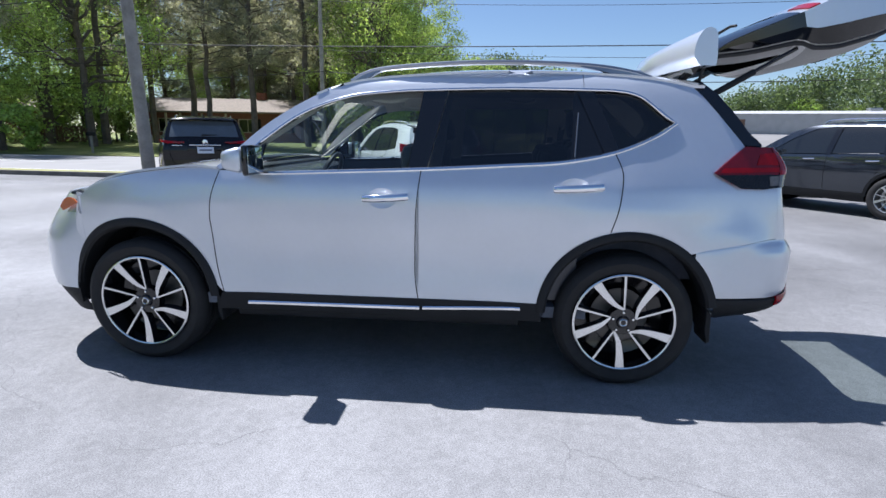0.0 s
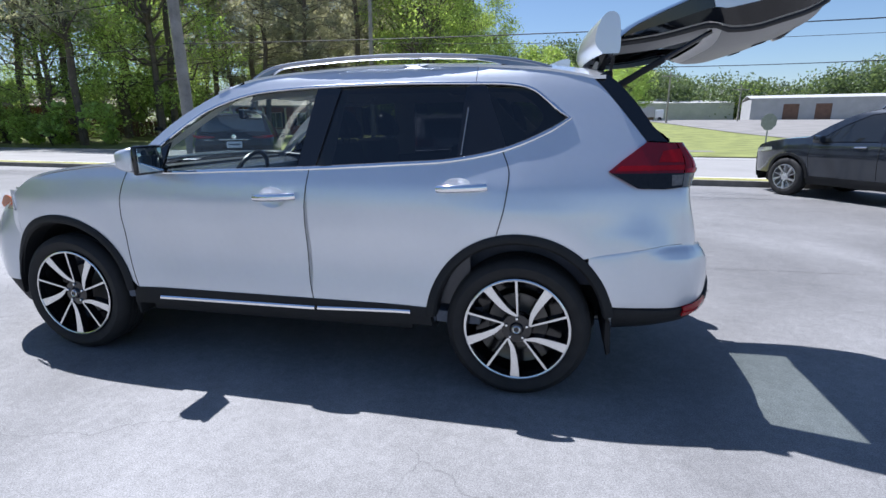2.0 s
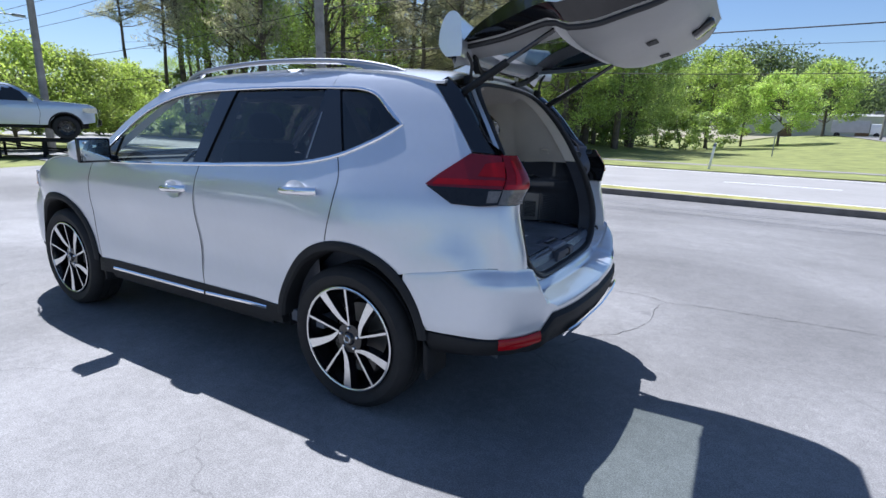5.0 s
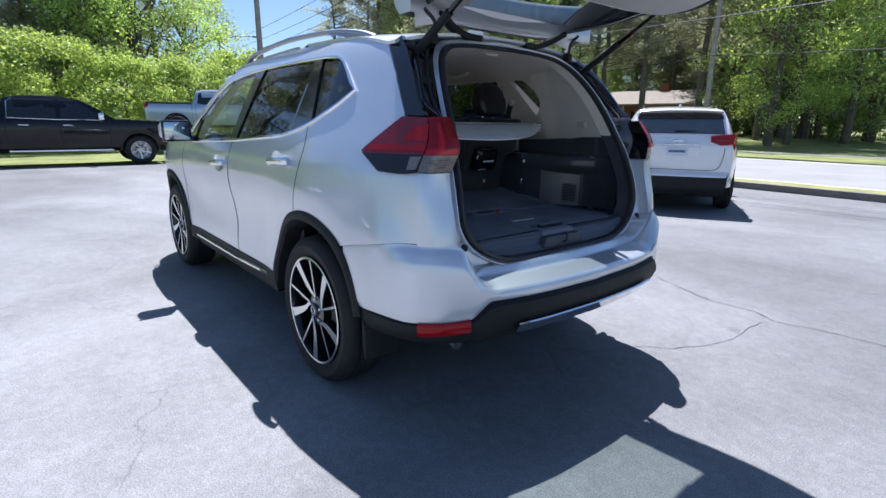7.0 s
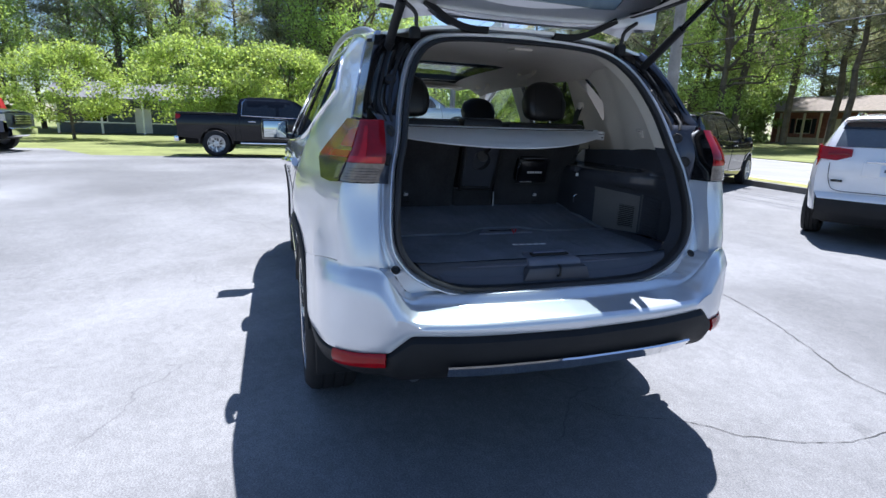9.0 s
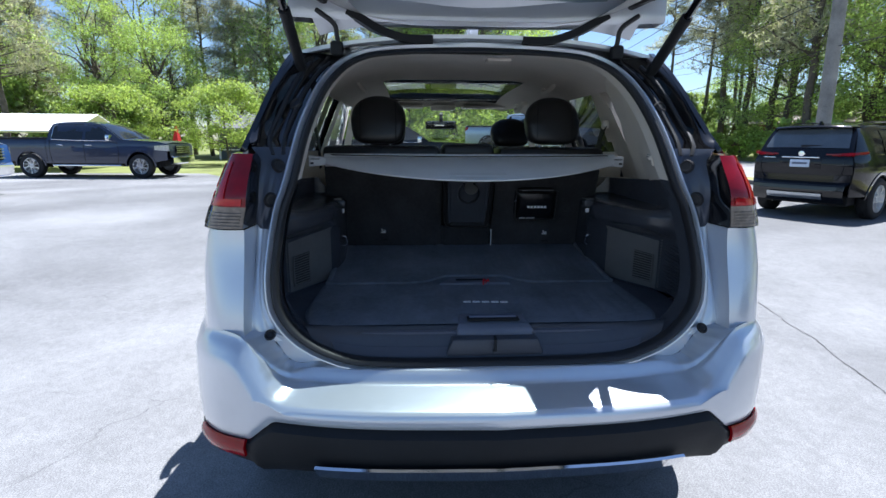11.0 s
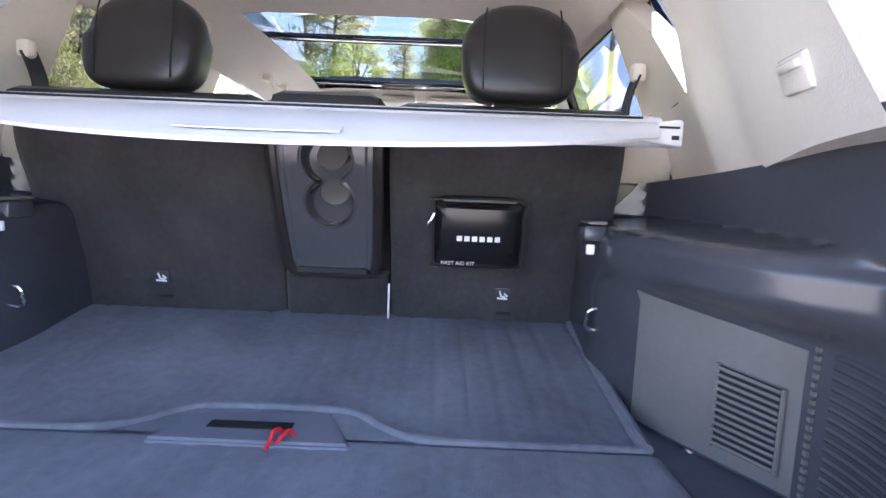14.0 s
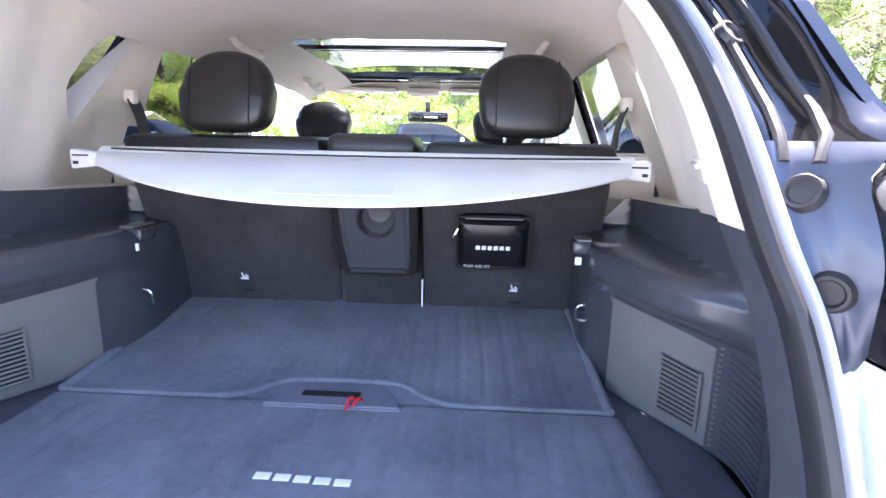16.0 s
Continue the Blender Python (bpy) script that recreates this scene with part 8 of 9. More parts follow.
part("gable", prism(bmesh.new(), [(-3.5, 2.6), (3.5, 2.6), (0, 3.85)], 6.9, 6.98, "x"), M["brick"], house, smooth=False)
for x in (-6, -4.2, -3.0, -1.2, 0.8):
    part("porch_post", boxed(x - 0.07, x + 0.07, -4.4, -4.26, 0, 2.5), M["cream"], house)
part("porch_slab", boxed(-6.4, 1.2, -4.6, -3.52, 0, 0.15), M["concrete"], house)
part("chimney", boxed(2.6, 3.4, -0.4, 0.4, 3.0, 4.6), M["brick"], house)
# second house, half hidden
h2 = thing("brick_house", "small brick house among trees beyond the road", "house", pose(-45, 38, 0.42, 0, 0, 30))
op2 = [(-3, -1.6, 0.9, 2.1), (1.4, 2.8, 0.9, 2.1)]
part("wall", wall_block(11, 6, 2.6, op2), M["brick"], h2, smooth=False)
for o in op2:
    window_in(h2, *o, -2.96, M["cream"])
part("roof", gable_roof(11, 6, 2.55, 1.2, 0.6), M["shingle"], h2, smooth=False)
part("gable", prism(bmesh.new(), [(-3, 2.6), (3, 2.6), (0, 3.75)], -5.48, -5.4, "x"), M["brick"], h2, smooth=False)
# slate-coloured cottage with a porch behind the lot
cot = thing("grey_cottage", "grey-blue cottage with a porch behind the lot", "house", pose(-36.0, -9.2, 0.0, 0, 0, 97))
cot.scale = (0.9, 0.9, 0.74)
op3 = [(-3.6, -2.2, 0.9, 2.2), (-0.6, 0.4, 0.05, 2.1), (1.8, 3.2, 0.9, 2.2)]
part("wall", wall_block(10, 6, 2.7, op3), M["slate"], cot, smooth=False)
for o in (op3[0], op3[2]):
    window_in(cot, *o, -2.96, M["canvas"])
part("door", boxed(-0.6, 0.4, -2.95, -2.9, 0.05, 2.1), M["canvas"], cot)
part("roof", gable_roof(10, 8.4, 2.65, 1.5, 0.4), M["shingle_grey"], cot, smooth=False)
part("gable", prism(bmesh.new(), [(-3, 2.7), (3, 2.7), (0, 4.1)], -4.98, -4.9, "x"), M["slate"], cot, smooth=False)
part("gable", prism(bmesh.new(), [(-3, 2.7), (3, 2.7), (0, 4.1)], 4.9, 4.98, "x"), M["slate"], cot, smooth=False)
for x in (-4.8, -2.4, 0.0, 2.4, 4.8):
    part("porch_post", boxed(x - 0.06, x + 0.06, -4.2, -4.08, 0, 2.65), M["canvas"], cot)
part("porch_rail", boxed(-4.8, 4.8, -4.17, -4.11, 0.85, 0.93), M["canvas"], cot)
# red parasol by the porch
para = thing("parasol", "closed red garden parasol on a pole", "parasol", pose(-29.2, -14.6, 0))
part("parasol_pole", tube([(0, 0, 0), (0, 0, 2.3)], 0.03, 8), M["steel"], para)
bm = bmesh.new()
r0 = [(0.36 if i % 2 else 0.26, 0.95) for i in range(12)]
lo = [bm.verts.new((r * math.cos(i * math.pi / 6), r * math.sin(i * math.pi / 6), z)) for i, (r, z) in enumerate(r0)]
apex = bm.verts.new((0, 0, 2.3))
for i in range(12):
    bm.faces.new([lo[i], lo[(i + 1) % 12], apex])
part("parasol_cloth", bm, M["orange"], para, "red folded cloth")
part("parasol_foot", revolve(bmesh.new(), [(0.0001, 0.1), (0.2, 0.1), (0.25, 0.0)], 16, pose(0, 0, 0, 90, 0, 0)), M["concrete"], para)
# white canopy behind the navy pickup
tent = thing("canopy_tent", "white canopy tent behind the parked trucks", "tent", pose(-20.5, -17.4, 0, 0, 0, 95))
part("canopy_roof", gable_roof(6.2, 4.6, 1.6, 0.75, 0.1, 0.04), M["canvas"], tent, smooth=False)
for x in (-3, 0, 3):
    for y in (-2.2, 2.2):
        part("canopy_post", tube([(x, y, 0), (x, y, 1.63)], 0.03, 8), M["steel"], tent)
# warehouses across the road
def warehouse(x, y, rz, w, d, h, doors, label):
    b = thing("warehouse", label, "warehouse", pose(x, y, ground_z(x, y) - 0.1, 0, 0, rz))
    ops = [(c - 1.25, c + 1.25, 0.0, 3.0) for c in doors]
    part("wall", wall_block(w, d, h, ops, 0.25), M["white_wall"], b, "pale sheet metal wall", smooth=False)
    for c in doors:
        part("roller_door", boxed(c - 1.25, c + 1.25, -d / 2 + 0.12, -d / 2 + 0.18, 0, 3.0), M["rust_door"], b, "brown roller door")
    part("roof", gable_roof(w, d, h - 0.02, 0.9, 0.15, 0.1), M["white_wall"], b, smooth=False)
    for k in range(int(w / 1.2)):
        px = -w / 2 + 0.6 + 1.2 * k
        if all(abs(px - c) > 1.3 for c in doors):
            part("wall_rib", boxed(px - 0.03, px + 0.03, -d / 2 - 0.03, -d / 2 - 0.002, 0.1, h - 0.1), M["white_wall"], b)
    part("roof_unit", boxed(w * 0.1, w * 0.1 + 2.0, -1, 1, h + 0.9, h + 1.5, 0.05), M["steel"], b)
    return b


warehouse(68.0, 110, -12, 60, 18, 4.0, [-23.5, -18.5], "long pale metal warehouse with brown roller doors")
warehouse(22, 150, 0, 44, 16, 4.6, [-12, 2], "low pale warehouse far across the road")
bm = boxed(-1.2, 1.2, -3.0, 3.0, 0.9, 3.2, 0.05)
lorry = thing("box_lorry", "white box lorry parked far off", "lorry", pose(20, 128, ground_z(20, 128) - 0.03, 0, 0, 80))
part("cargo_box", bm, M["white_wall"], lorry)
part("cab", boxed(-1.1, 1.1, -5.0, -3.1, 0.6, 2.6, 0.2), M["white_paint"], lorry)
for y in (-4.2, 2.0):
    for s in (-1, 1):
        part("wheel", revolve(bmesh.new(), [(0.0001, -0.12), (0.45, -0.12), (0.48, 0), (0.45, 0.12), (0.0001, 0.12)], 20, pose(s * 1.0, y, 0.48, 0, 0, 90)), M["rubber"], lorry)
# poles
def utility_pole(x, y, h, r, lean=0.0, arms=(), lamp=False, label="weathered grey wooden utility pole", cross=False):
    p = thing("utility_pole", label, "pole", pose(x, y, ground_z(x, y) - 0.05, 0, lean, 0))
    bm = bmesh.new()
    sweep(bm, [(0, 0, -0.1), (0, 0, h * 0.5), (0, 0, h)], disc(r, n=12), up=(0, 1, 0))
    for v in bm.verts:
        k = 1 - 0.35 * v.co.z / h
        v.co.x *= k
        v.co.y *= k
    part("pole_shaft", bm, M["pole_wood"], p)
    if cross:
        part("cross_arm", boxed(-1.2, 1.2, -0.06, 0.06, h - 0.7, h - 0.58, 0.01), M["pole_wood"], p)
        for k in (-1.1, -0.4, 0.4, 1.1):
            part("insulator", revolve(bmesh.new(), [(0.0001, 0.16), (0.03, 0.15), (0.04, 0.05), (0.025, 0)], 10, pose(k, 0, h - 0.58, 90, 0, 0)), M["steel"], p)
    if lamp:
        part("lamp_arm", tube(smoothline([(0, 0, h - 0.6), (0.3, 0.9, h - 0.1), (0.5, 2.2, h)], 5), 0.035, 8), M["steel"], p)
        part("lamp_head", boxed(0.38, 0.66, 2.1, 2.7, h - 0.08, h + 0.06, 0.04), M["steel"], p)
    return p


utility_pole(-8.98, 10.0, 11, 0.175, -1.3)
utility_pole(-9.9, 27.8, 11, 0.15, 0.4, cross=True)
utility_pole(-21.0, 7.3, 10, 0.15, -0.8, label="slim brown utility pole behind the shrubs")
utility_pole(-34, 9.4, 6.9, 0.11, 0, lamp=True, label="street lamp with a long curved arm")
utility_pole(16.9, 80, 7.3, 0.15, 0, cross=True, label="utility pole with a cross arm far across the road")
utility_pole(28.3, 86, 5.4, 0.12, 0, cross=True, label="utility pole with a cross arm far across the road")
# cables along the road
def cable(a, b, sag, r=0.012):
    a, b = Vector(a), Vector(b)
    pts = [a.lerp(b, i / 24) - Vector((0, 0, sag * 4 * (i / 24) * (1 - i / 24))) for i in range(25)]
    ob = finish("overhead_cable", tube(pts, r, 5), M["wire"])
    tagged(ob, "thin black overhead cable along the road", "cable", "overhead cables")


for dz, yy in ((7.9, 0), (7.3, 0.2), (6.6, -0.1), (4.9, 0.1), (3.6, 0)):
    cable((-8.98, 10.0 + yy, dz), (34, 7.0 + yy, dz + 0.6), 0.5)
    cable((-8.98, 10.0 + yy, dz), (-52, 13.5 + yy, dz + 0.2), 0.6)
for dz in (9.6, 8.9, 6.2):
    cable((-9.9, 27.8, dz), (34, 26.0, dz), 0.6)
    cable((-9.9, 27.8, dz), (-58, 30.5, dz), 0.7)
cable((-8.98, 10.0, 7.0), (-9.9, 27.8, 8.0), 0.4)
cable((-9.9, 27.6, 4.95), (34, 26.4, 5.2), 0.75, 0.02)
cable((-9.9, 27.6, 4.95), (-58, 29.5, 5.0), 0.75, 0.02)
# road signs and markers
sign = thing("stop_sign", "octagonal road sign seen from behind", "road sign", pose(11.92, 26.5, 0, 0, 0, 15))
part("sign_post", boxed(-0.03, 0.03, -0.02, 0.02, 0, 1.9), M["steel"], sign)
bm = bmesh.new()
prism(bm, [(0.44 * math.cos(radians(22.5 + 45 * i)), 1.50 + 0.44 * math.sin(radians(22.5 + 45 * i))) for i in range(8)], -0.035, -0.025)
part("sign_plate", bm, mat("grey_sign_back", (0.28, 0.29, 0.3), 0.5, 0.5), sign)
dia = thing("warning_sign", "small diamond warning sign seen from behind", "road sign", pose(4.6, 44, 0))
part("sign_post", boxed(-0.04, 0.04, -0.03, 0.03, 0, 2.6), M["steel"], dia)
part("sign_plate", prism(bmesh.new(), [(0, 1.75), (0.5, 2.25), (0, 2.75), (-0.5, 2.25)], -0.05, -0.04), mat("grey_sign_back_two", (0.4, 0.41, 0.42), 0.5, 0.4), dia)
mk_ = thing("marker_post", "short white utility marker post in the grass", "marker post", pose(1.6, 22.2, 0, 0, 6, 0))
part("marker_shaft", boxed(-0.05, 0.05, -0.012, 0.012, 0, 1.15, 0.004), M["canvas"], mk_)
part("marker_cap", boxed(-0.055, 0.055, -0.018, 0.018, 1.0, 1.12, 0.004), M["plate_print"], mk_)
mb = thing("mailbox", "dark mailbox on a post across the road", "mailbox", pose(-22.5, 24.3, 0))
part("post", boxed(-0.05, 0.05, -0.05, 0.05, 0, 1.05), M["pole_wood"], mb)
bm = bmesh.new()
prism(bm, [(-0.1, 1.05), (0.1, 1.05), (0.1, 1.17)] + arc(0, 1.17, 0.1, 0, 180, 10)[1:], -0.24, 0.24)
part("mailbox_body", bm, M["under"], mb)
# bare drive across the lawn, low fence by the far house
strip("driveway", -30, 8, 15.2, 16.6, 0.0, 0.062, M["concrete"], "worn pale concrete strip across the lawn", "driveway", 3.0, 0.3)
fence = thing("wooden_fence", "brown wooden fence beyond the road", "fence", pose(-37, 35.0, 0.36, 0, 0, 8))
for k in range(24):
    part("fence_board", boxed(k * 0.42 - 5, k * 0.42 - 4.62, -0.015, 0.015, 0.05, 1.35), M["rust_door"], fence)
for z in (0.35, 1.05):
    part("fence_rail", boxed(-5, 5, 0.016, 0.06, z, z + 0.08), M["rust_door"], fence)


# ---- trees ----
def leaf_mat(name, col, dry=0.0):
    """Leaves: a matt face and light shining through, each clump its own shade."""
    m = bpy.data.materials.new(name)
    m.use_nodes = True
    nt = m.node_tree
    nt.nodes.remove(nt.nodes["Principled BSDF"])
    geo, ramp, df, tl, mx, gl, mx2 = (nt.nodes.new(k) for k in ("ShaderNodeNewGeometry", "ShaderNodeMapRange", "ShaderNodeBsdfDiffuse", "ShaderNodeBsdfTranslucent", "ShaderNodeMixShader", "ShaderNodeBsdfGlossy", "ShaderNodeMixShader"))
    info = nt.nodes.new("ShaderNodeObjectInfo")
    ramp.inputs[3].default_value, ramp.inputs[4].default_value = 0.6, 1.4
    rr, mul = nt.nodes.new("ShaderNodeMapRange"), nt.nodes.new("ShaderNodeMath")
    rr.inputs[3].default_value, rr.inputs[4].default_value = 0.8, 1.2
    mul.operation = "MULTIPLY"
    sc, sc2 = nt.nodes.new("ShaderNodeVectorMath"), nt.nodes.new("ShaderNodeVectorMath")
    sc.operation = sc2.operation = "SCALE"
    sc.inputs[0].default_value = col
    sc2.inputs[0].default_value = (col[0] * 1.25, col[1] * 1.12, col[2] * 0.7)
    L = nt.links.new
    L(geo.outputs["Random Per Island"], ramp.inputs[0])
    L(info.outputs["Random"], rr.inputs[0])
    L(ramp.outputs[0], mul.inputs[0])
    L(rr.outputs[0], mul.inputs[1])
    L(mul.outputs[0], sc.inputs["Scale"])
    L(mul.outputs[0], sc2.inputs["Scale"])
    L(sc.outputs[0], df.inputs[0])
    L(sc2.outputs[0], tl.inputs[0])
    mx.inputs[0].default_value = 0.6
    L(df.outputs[0], mx.inputs[1])
    L(tl.outputs[0], mx.inputs[2])
    gl.inputs["Roughness"].default_value = 0.45
    mx2.inputs[0].default_value = 0.04
    L(mx.outputs[0], mx2.inputs[1])
    L(gl.outputs[0], mx2.inputs[2])
    L(mx2.outputs[0], nt.nodes["Material Output"].inputs[0])
    return m


M["leaf"] = leaf_mat("spring_leaves", (0.36, 0.51, 0.16))
M["leaf_dark"] = leaf_mat("dark_leaves", (0.27, 0.39, 0.14))
M["leaf_bright"] = leaf_mat("bright_hedge_leaves", (0.33, 0.45, 0.135))
M["leaf_far"] = leaf_mat("distant_leaves", (0.11, 0.165, 0.085))
M["needle"] = leaf_mat("pine_needles", (0.32, 0.345, 0.28))
M["bark"] = mat("grey_brown_bark", (0.13, 0.108, 0.09), 0.95, var=0.4, scale=3, bump=1.0, bscale=14)


def leaves(name, centres, radii, count, size, material, parent, rng, flat=0.7, long=1.0):
    """A crown of many small leaf clumps scattered about centres, as one mesh."""
    c = np.repeat(np.asarray(centres), count, 0)
    r = np.repeat(np.asarray(radii), count)
    n = len(c)
    d = rng.normal(size=(n, 3))
    d /= np.linalg.norm(d, axis=1)[:, None] + 1e-9
    p = c + d * (r * rng.random(n) ** 0.45)[:, None] * np.array([1, 1, flat])
    a = rng.normal(size=(n, 3))
    a /= np.linalg.norm(a, axis=1)[:, None]
    up = np.array([0, 0, 1.0]) + 0.9 * rng.normal(size=(n, 3))
    b = np.cross(up, a)
    b /= np.linalg.norm(b, axis=1)[:, None] + 1e-9
    s = size * (0.6 + 0.8 * rng.random(n))[:, None]
    a, b = a * s * long, b * s / long
    bend = np.cross(a, b)
    bend = bend / (np.linalg.norm(bend, axis=1)[:, None] + 1e-9) * s * 0.25
    v = np.stack([p - a * 0.5, p + b * 0.38 + bend * 0.3, p + a * 0.5 + bend, p - b * 0.38 + bend * 0.3], 1).reshape(-1, 3)
    idx = np.arange(n * 4).reshape(-1, 4)
    me = bpy.data.meshes.new(name)
    me.from_pydata(v.tolist(), [], idx.tolist())
    me.materials.append(material)
    ob = new(name, me)
    ob.parent = parent
    return ob


def limb(bm, a, b, r0, r1, rng, kink=0.12, n=5):
    a, b = Vector(a), Vector(b)
    d = (b - a)
    pts = [a.lerp(b, i / n) + Vector(rng.normal(size=3).tolist()) * d.length * kink * 0.3 * (1 if 0 < i < n else 0) for i in range(n + 1)]
    rings = []
    for i, p in enumerate(pts):
        t = (pts[min(i + 1, n)] - pts[max(i - 1, 0)]).normalized()
        s = t.orthogonal().normalized()
        w = t.cross(s)
        r = r0 + (r1 - r0) * i / n
        rings.append([bm.verts.new(p + (s * math.cos(k) + w * math.sin(k)) * r) for k in [2 * math.pi * j / 7 for j in range(7)]])
    for p, q in zip(rings, rings[1:]):
        for j in range(7):
            bm.faces.new([p[j], p[(j + 1) % 7], q[(j + 1) % 7], q[j]])
    return pts


def broadleaf(seed, h, w, material, label, name="broadleaf_tree", clumps=80, count=95, size=0.25, low=0.18):
    rng = np.random.default_rng(seed)
    t = thing(name, label, "tree")
    bm = bmesh.new()
    top = (rng.normal() * 0.4, rng.normal() * 0.4, h * 0.72)
    trunk = limb(bm, (0, 0, -0.1), top, h * 0.02, h * 0.007, rng, 0.02, 8)
    cs, rs = [], []
    for i in range(clumps):
        z = h * (low + (1 - low) * rng.random() ** 0.8)
        k = (z / h - low) / (1 - low)
        rad = w * (0.35 + 0.75 * math.sin(math.pi * min(1, k * 0.85 + 0.12)) ** 0.8) * (0.55 + 0.5 * rng.random())
        a = rng.random() * 2 * math.pi
        c = (rad * math.cos(a), rad * math.sin(a), z)
        cs.append(c)
        rs.append(w * (0.20 + 0.16 * rng.random()))
        if i % 4 == 0:
            q = trunk[min(8, 2 + int(6 * k))]
            limb(bm, q, (c[0] * 0.9, c[1] * 0.9, c[2] - 0.2), h * 0.007, h * 0.002, rng, 0.2)
    part("trunk", bm, M["bark"], t)
    leaves("crown", cs, rs, count, size, material, t, rng)
    return t


def pine(seed, h, label, bare=0.45, count=34):
    rng = np.random.default_rng(seed)
    t = thing("pine_tree", label, "tree")
    bm = bmesh.new()
    trunk = limb(bm, (0, 0, -0.1), (rng.normal() * 0.5, rng.normal() * 0.5, h * 0.97), h * 0.013, h * 0.003, rng, 0.01, 10)
    cs, rs = [], []
    z = h * bare
    while z < h * 0.97:
        k = (z / h - bare) / (1 - bare)
        reach = h * 0.19 * (1.0 - 0.72 * k) * (0.6 + 0.6 * rng.random())
        a = rng.random() * 2 * math.pi
        base = trunk[min(10, int(z / (h * 0.97) * 10))]
        tip = (base.x + reach * math.cos(a), base.y + reach * math.sin(a), z + reach * (0.12 + 0.3 * rng.random()))
        limb(bm, (base.x, base.y, z), tip, h * 0.003, h * 0.001, rng, 0.15, 3)
        for j in range(7):
            f = 0.35 + 0.65 * j / 6
            cs.append((base.x + (tip[0] - base.x) * f + rng.normal() * 0.35, base.y + (tip[1] - base.y) * f + rng.normal() * 0.35, z + (tip[2] - z) * f + rng.normal() * 0.25))
            rs.append(0.5 + 0.35 * rng.random())
        z += h * (0.014 if bare < 0.5 else 0.010)
    part("trunk", bm, M["bark"], t)
    leaves("crown", cs, rs, count, 0.16, M["needle"], t, rng, 0.6, 2.1)
    return t


def plant(src, spots, rng, lo=0.85, hi=1.2, group=""):
    """Copies of a tree at places; the first place takes the tree itself."""
    for i, (x, y) in enumerate(spots):
        m = Matrix.Translation((x, y, ground_z(x, y) - 0.05)) @ Matrix.Rotation(rng.random() * 6.28, 4, "Z")
        k = lo + (hi - lo) * rng.random()
        if i == 0:
            src.matrix_basis = m @ Matrix.Diagonal((k, k, k, 1))
            ob = src
        else:
            ob = copy_thing(src, m)
            ob.scale = (k, k, k * (0.92 + 0.16 * rng.random()))
        if group:
            ob["group"] = group


R_ = np.random.default_rng(7)
G = "trees beyond the road"
bA = broadleaf(1, 13, 4.6, M["leaf"], "tall bright green broadleaf tree on the lawn", clumps=95, count=210, size=0.135)
bB = broadleaf(2, 16, 4.0, M["leaf"], "tall light green broadleaf tree with a narrow crown", clumps=95, count=190, size=0.135, low=0.12)
bC = broadleaf(3, 11, 4.6, M["leaf_dark"], "dense dark green broadleaf tree", clumps=90, count=210, size=0.14, low=0.06)
pA = pine(4, 19, "tall pine with a bare trunk and grey-green needles", 0.3)
pB = pine(5, 22, "tall pine with a long bare trunk and open crown", 0.58)
pC = pine(6, 16, "pine with low branches and grey-green needles", 0.1)
bush = broadleaf(8, 3.6, 2.0, M["leaf_dark"], "wide green shrub at the woodland edge", "shrub", 34, 90, 0.2, 0.05)
hedge = broadleaf(9, 4.6, 2.5, M["leaf_bright"], "bright yellow-green flowering shrub tree", "hedge_tree", 70, 230, 0.115, 0.22)
rough = broadleaf(10, 2.2, 1.5, M["leaf"], "rounded green garden shrub with pale blossom", "garden_shrub", 26, 90, 0.17, 0.03)

# beyond the road, seen past the car's side
plant(bA, [(-27.5, 30.5), (-33.5, 27.0), (-8.0, 35.0), (-41, 46)], R_, 0.9, 1.2, G)
plant(bB, [(-6.5, 41), (-10.0, 45), (-13.5, 48), (-36, 40), (-24, 60), (-18, 56)], R_, 0.85, 1.15, G)
plant(bC, [(-33, 33), (-36.0, 52.5), (-10.5, 45), (-6.5, 48), (-13.5, 49), (-15, 56), (-42, 50), (-9, 52)], R_, 0.85, 1.2, G)
plant(pA, [(-20.5, 33.5), (-16.6, 32.5), (-13.0, 33.5), (-23.5, 36.5), (-10.5, 37), (-34, 42), (-41, 33), (-29.5, 25.5), (-35, 30), (-26.5, 36), (-38, 27), (-37, 38)], R_, 0.9, 1.15, G)
plant(pB, [(-18.8, 54.5), (-14.5, 42), (-20.5, 56), (-38, 50), (-11, 43), (-7, 49), (-33, 33), (-28.5, 33), (-39.5, 30), (-43, 28)], R_, 0.9, 1.1, G)
plant(pC, [(-12, 47.5), (-17.8, 60), (-38, 44), (-12.5, 47), (-9.5, 46), (-33, 48)], R_, 0.9, 1.2, G)
plant(bush, [(-34 + 2.6 * i + R_.normal() * 0.6, 58 - 0.10 * i + R_.normal() * 1.2) for i in range(14)] + [(-50 + 3.2 * i, 38 + R_.normal() * 1.5) for i in range(7)] + [(-60, 10 + 3.5 * i) for i in range(8)] + [(-33 if i < 7 or i > 10 else -43, -38 + 3.4 * i + R_.normal()) for i in range(13)] + [(-45, 12 + 3 * i) for i in range(6)], R_, 0.9, 1.6)
plant(rough, [(-31.5, 25.0), (-33.8, 25.5), (-36.5, 26), (-29.2, 25.6), (-40, 25)], R_, 0.9, 1.4)
bD = broadleaf(12, 13, 3.6, M["leaf_bright"], "tall yellow-green broadleaf tree in full sun by the road", clumps=80, count=190, size=0.13, low=0.10)
plant(bD, [(-8.2, 32.6)], R_, 1.0, 1.05, G)
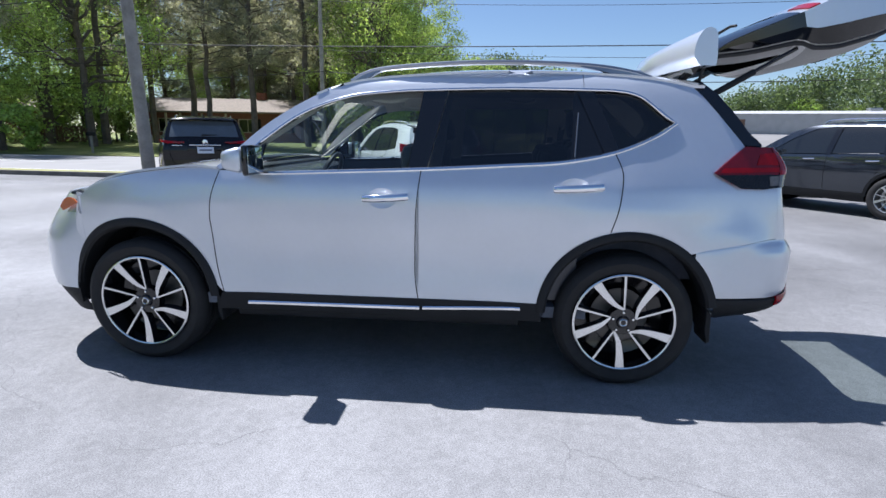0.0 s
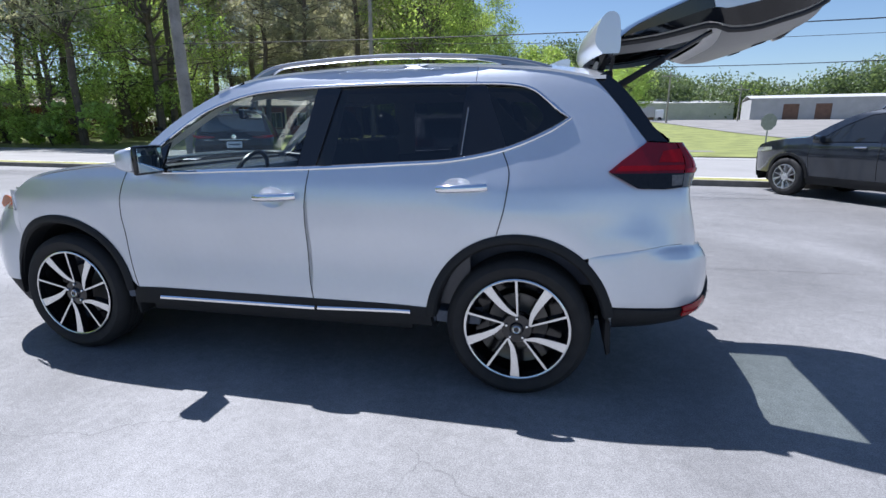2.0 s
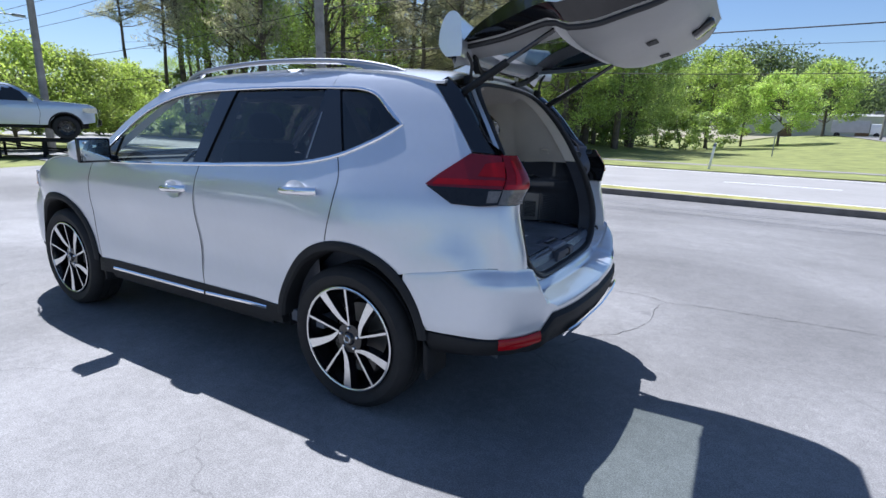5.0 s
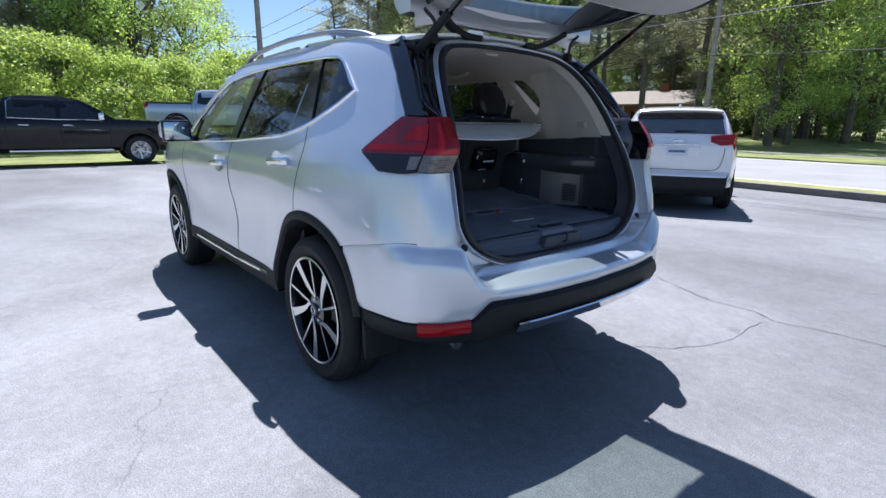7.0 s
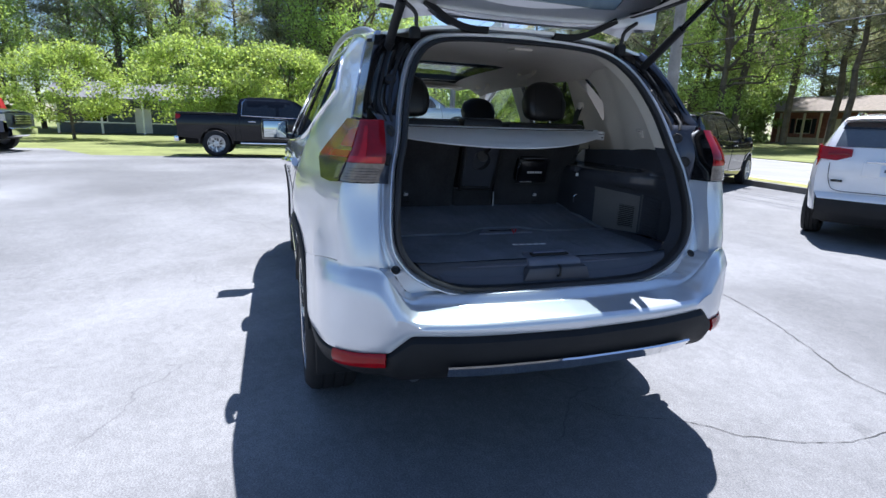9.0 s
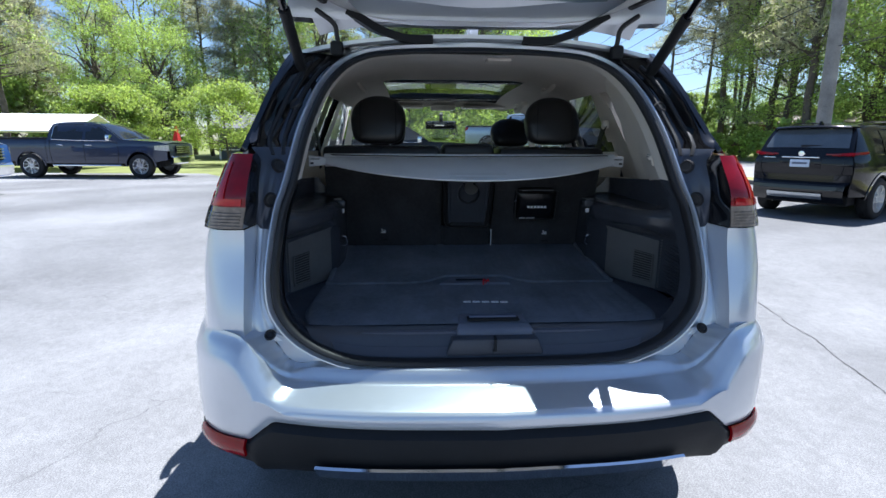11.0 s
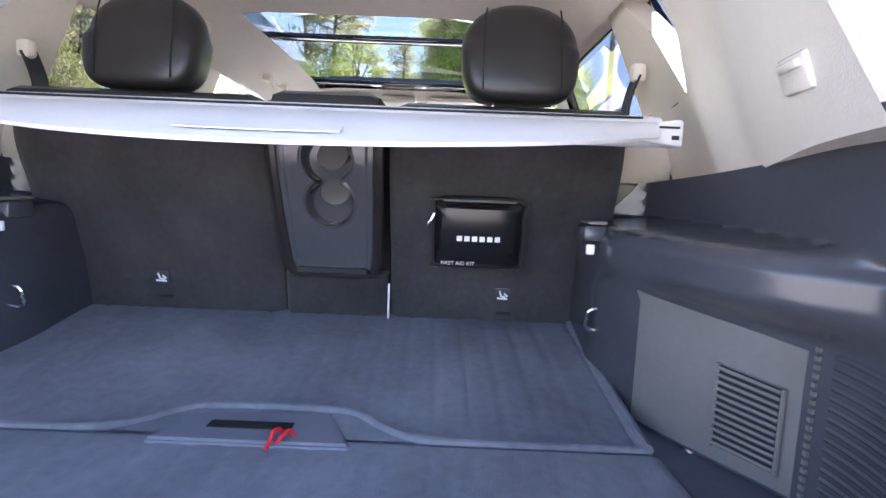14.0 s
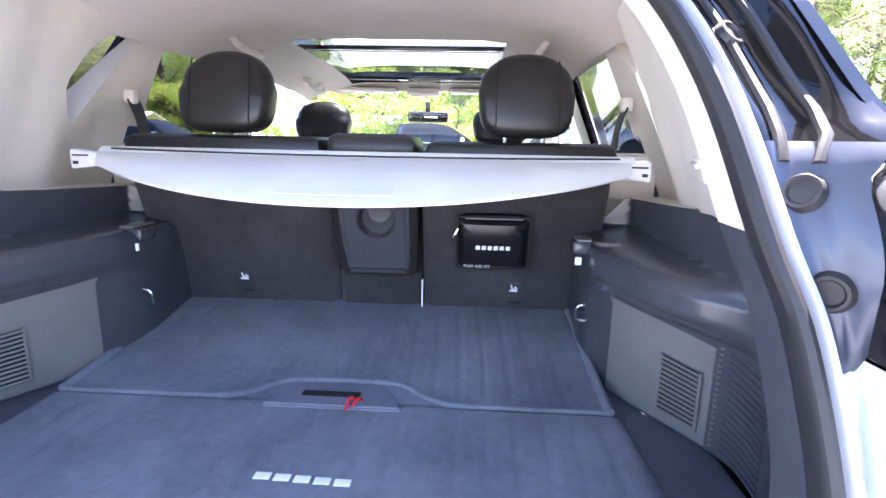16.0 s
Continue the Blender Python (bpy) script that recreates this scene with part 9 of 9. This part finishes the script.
# woods ahead of the car
G2 = "trees behind the lot"
def more(src, spots, group, lo=0.85, hi=1.2):
    for x, y in spots:
        ob = copy_thing(src, Matrix.Translation((x, y, ground_z(x, y) - 0.05)) @ Matrix.Rotation(R_.random() * 6.28, 4, "Z"))
        k = (lo + (hi - lo) * R_.random()) * (0.74 if y < -14 or -9 < y < 7 else 1.0)
        ob.scale = (k, k, k)
        ob["group"] = group


plant(hedge, [(-23.7, -4.6), (-23.8, -2.6), (-23.4, -0.6), (-24.0, 2.2), (-24.5, 5.0), (-25.2, 7.8), (-26.0, 10.4), (-25.2, -10.2), (-27, 13), (-29.5, -18.5)], R_, 0.82, 1.02, "shrub trees along the lot")
more(pA, [(-43, -6), (-44, -1), (-38, 3), (-46, 5), (-42, -12), (-48, -9), (-37, -22), (-41, -17), (-36, -29), (-28.5, -24)], G2)
more(pB, [(-43, 2), (-44, -10.5), (-47, -4), (-40, -26), (-45, -20), (-50, 1), (-36, -34)], G2)
more(pC, [(-37, -1.2), (-42, -14.5), (-34, -26)], G2)
more(bA, [(-34, -17.5), (-37, -18), (-34, -33), (-43, -30), (-31, -40)], G2, 0.75, 1.0)
more(bB, [(-42.5, -8), (-40, -21), (-31, -28), (-47, -15), (-38, -38), (-30.5, -34), (-27, -45), (-33, -21)], G2)
more(bC, [(-43.5, -12.5), (-42, -24), (-43, -4), (-46, 3), (-44, -8), (-34, -36), (-48, -2), (-39, -30)], G2)
more(pC, [(-21.5, 50.5), (-25.5, 53), (-17.5, 47), (-29.5, 54), (-15.2, 44)], G, 1.05, 1.25)
more(pA, [(-19, 46), (-23.5, 50), (-27.5, 51)], G, 1.0, 1.15)
more(bC, [(-22, 58), (-27, 61), (-31, 57), (-17, 63), (-36, 61), (-12, 60)], G, 1.1, 1.3)
for x, y, k in ((-46.2, 24.8, 0.72), (-44.9, 27.1, 0.76), (-44.0, 28.7, 0.68), (-43.3, 29.8, 0.72), (-49, 33, 0.75), (-52, 37, 0.7)):
    ob = copy_thing(pB, Matrix.Translation((x, y, ground_z(x, y) - 0.05)) @ Matrix.Rotation(x * 2.3, 4, "Z"))
    ob.scale, ob["group"] = (k, k, k), G
more(bC, [(-50, 30), (-54, 35), (-48, 36), (-56, 28)], G, 0.5, 0.7)
more(pC, [(-24, 63), (-29, 64), (-20, 60), (-34, 57)], G, 1.0, 1.2)
# taller trees behind the hedge
for src, x, y, k in ((pA, -37, 3.0, 1.15), (pB, -40, 5.5, 1.1), (bA, -34, 4.6, 1.0), (pC, -42, 1.6, 1.1), (pA, -44, 7.5, 1.1), (bB, -36, 1.2, 0.95), (pB, -46, 3.6, 1.2), (bC, -39, 7.4, 1.0)):
    ob = copy_thing(src, Matrix.Translation((x, y, ground_z(x, y) - 0.05)) @ Matrix.Rotation(x * 1.7, 4, "Z"))
    ob.scale = (k, k, k)
    ob["group"] = G2
# distant woods along the skyline
rngf = np.random.default_rng(21)
cs, rs = [], []
for i in range(900):
    a = radians(48 + 56 * rngf.random())
    d = 150 + 60 * rngf.random()
    h = (4.0 + 15.0 * rngf.random()) * (0.75 + 0.35 * math.sin(a * 9))
    cs.append((d * math.cos(a), d * math.sin(a), h + 2.1))
    rs.append(3.4 + 2.2 * rngf.random())
far = leaves("far_woods", cs, rs, 240, 0.62, M["leaf_far"], None, rngf, 0.9)
tagged(far, "distant dark green woods along the skyline", "woods", kind="stuff")
near_far = broadleaf(31, 9, 3.4, M["leaf"], "light green tree far off beyond the road", clumps=70, count=200, size=0.19)
plant(near_far, [(6.0, 74), (2.0, 78), (12.5, 96), (78, 138), (90, 140), (50, 152), (-1.5, 66)], R_, 0.8, 1.3)
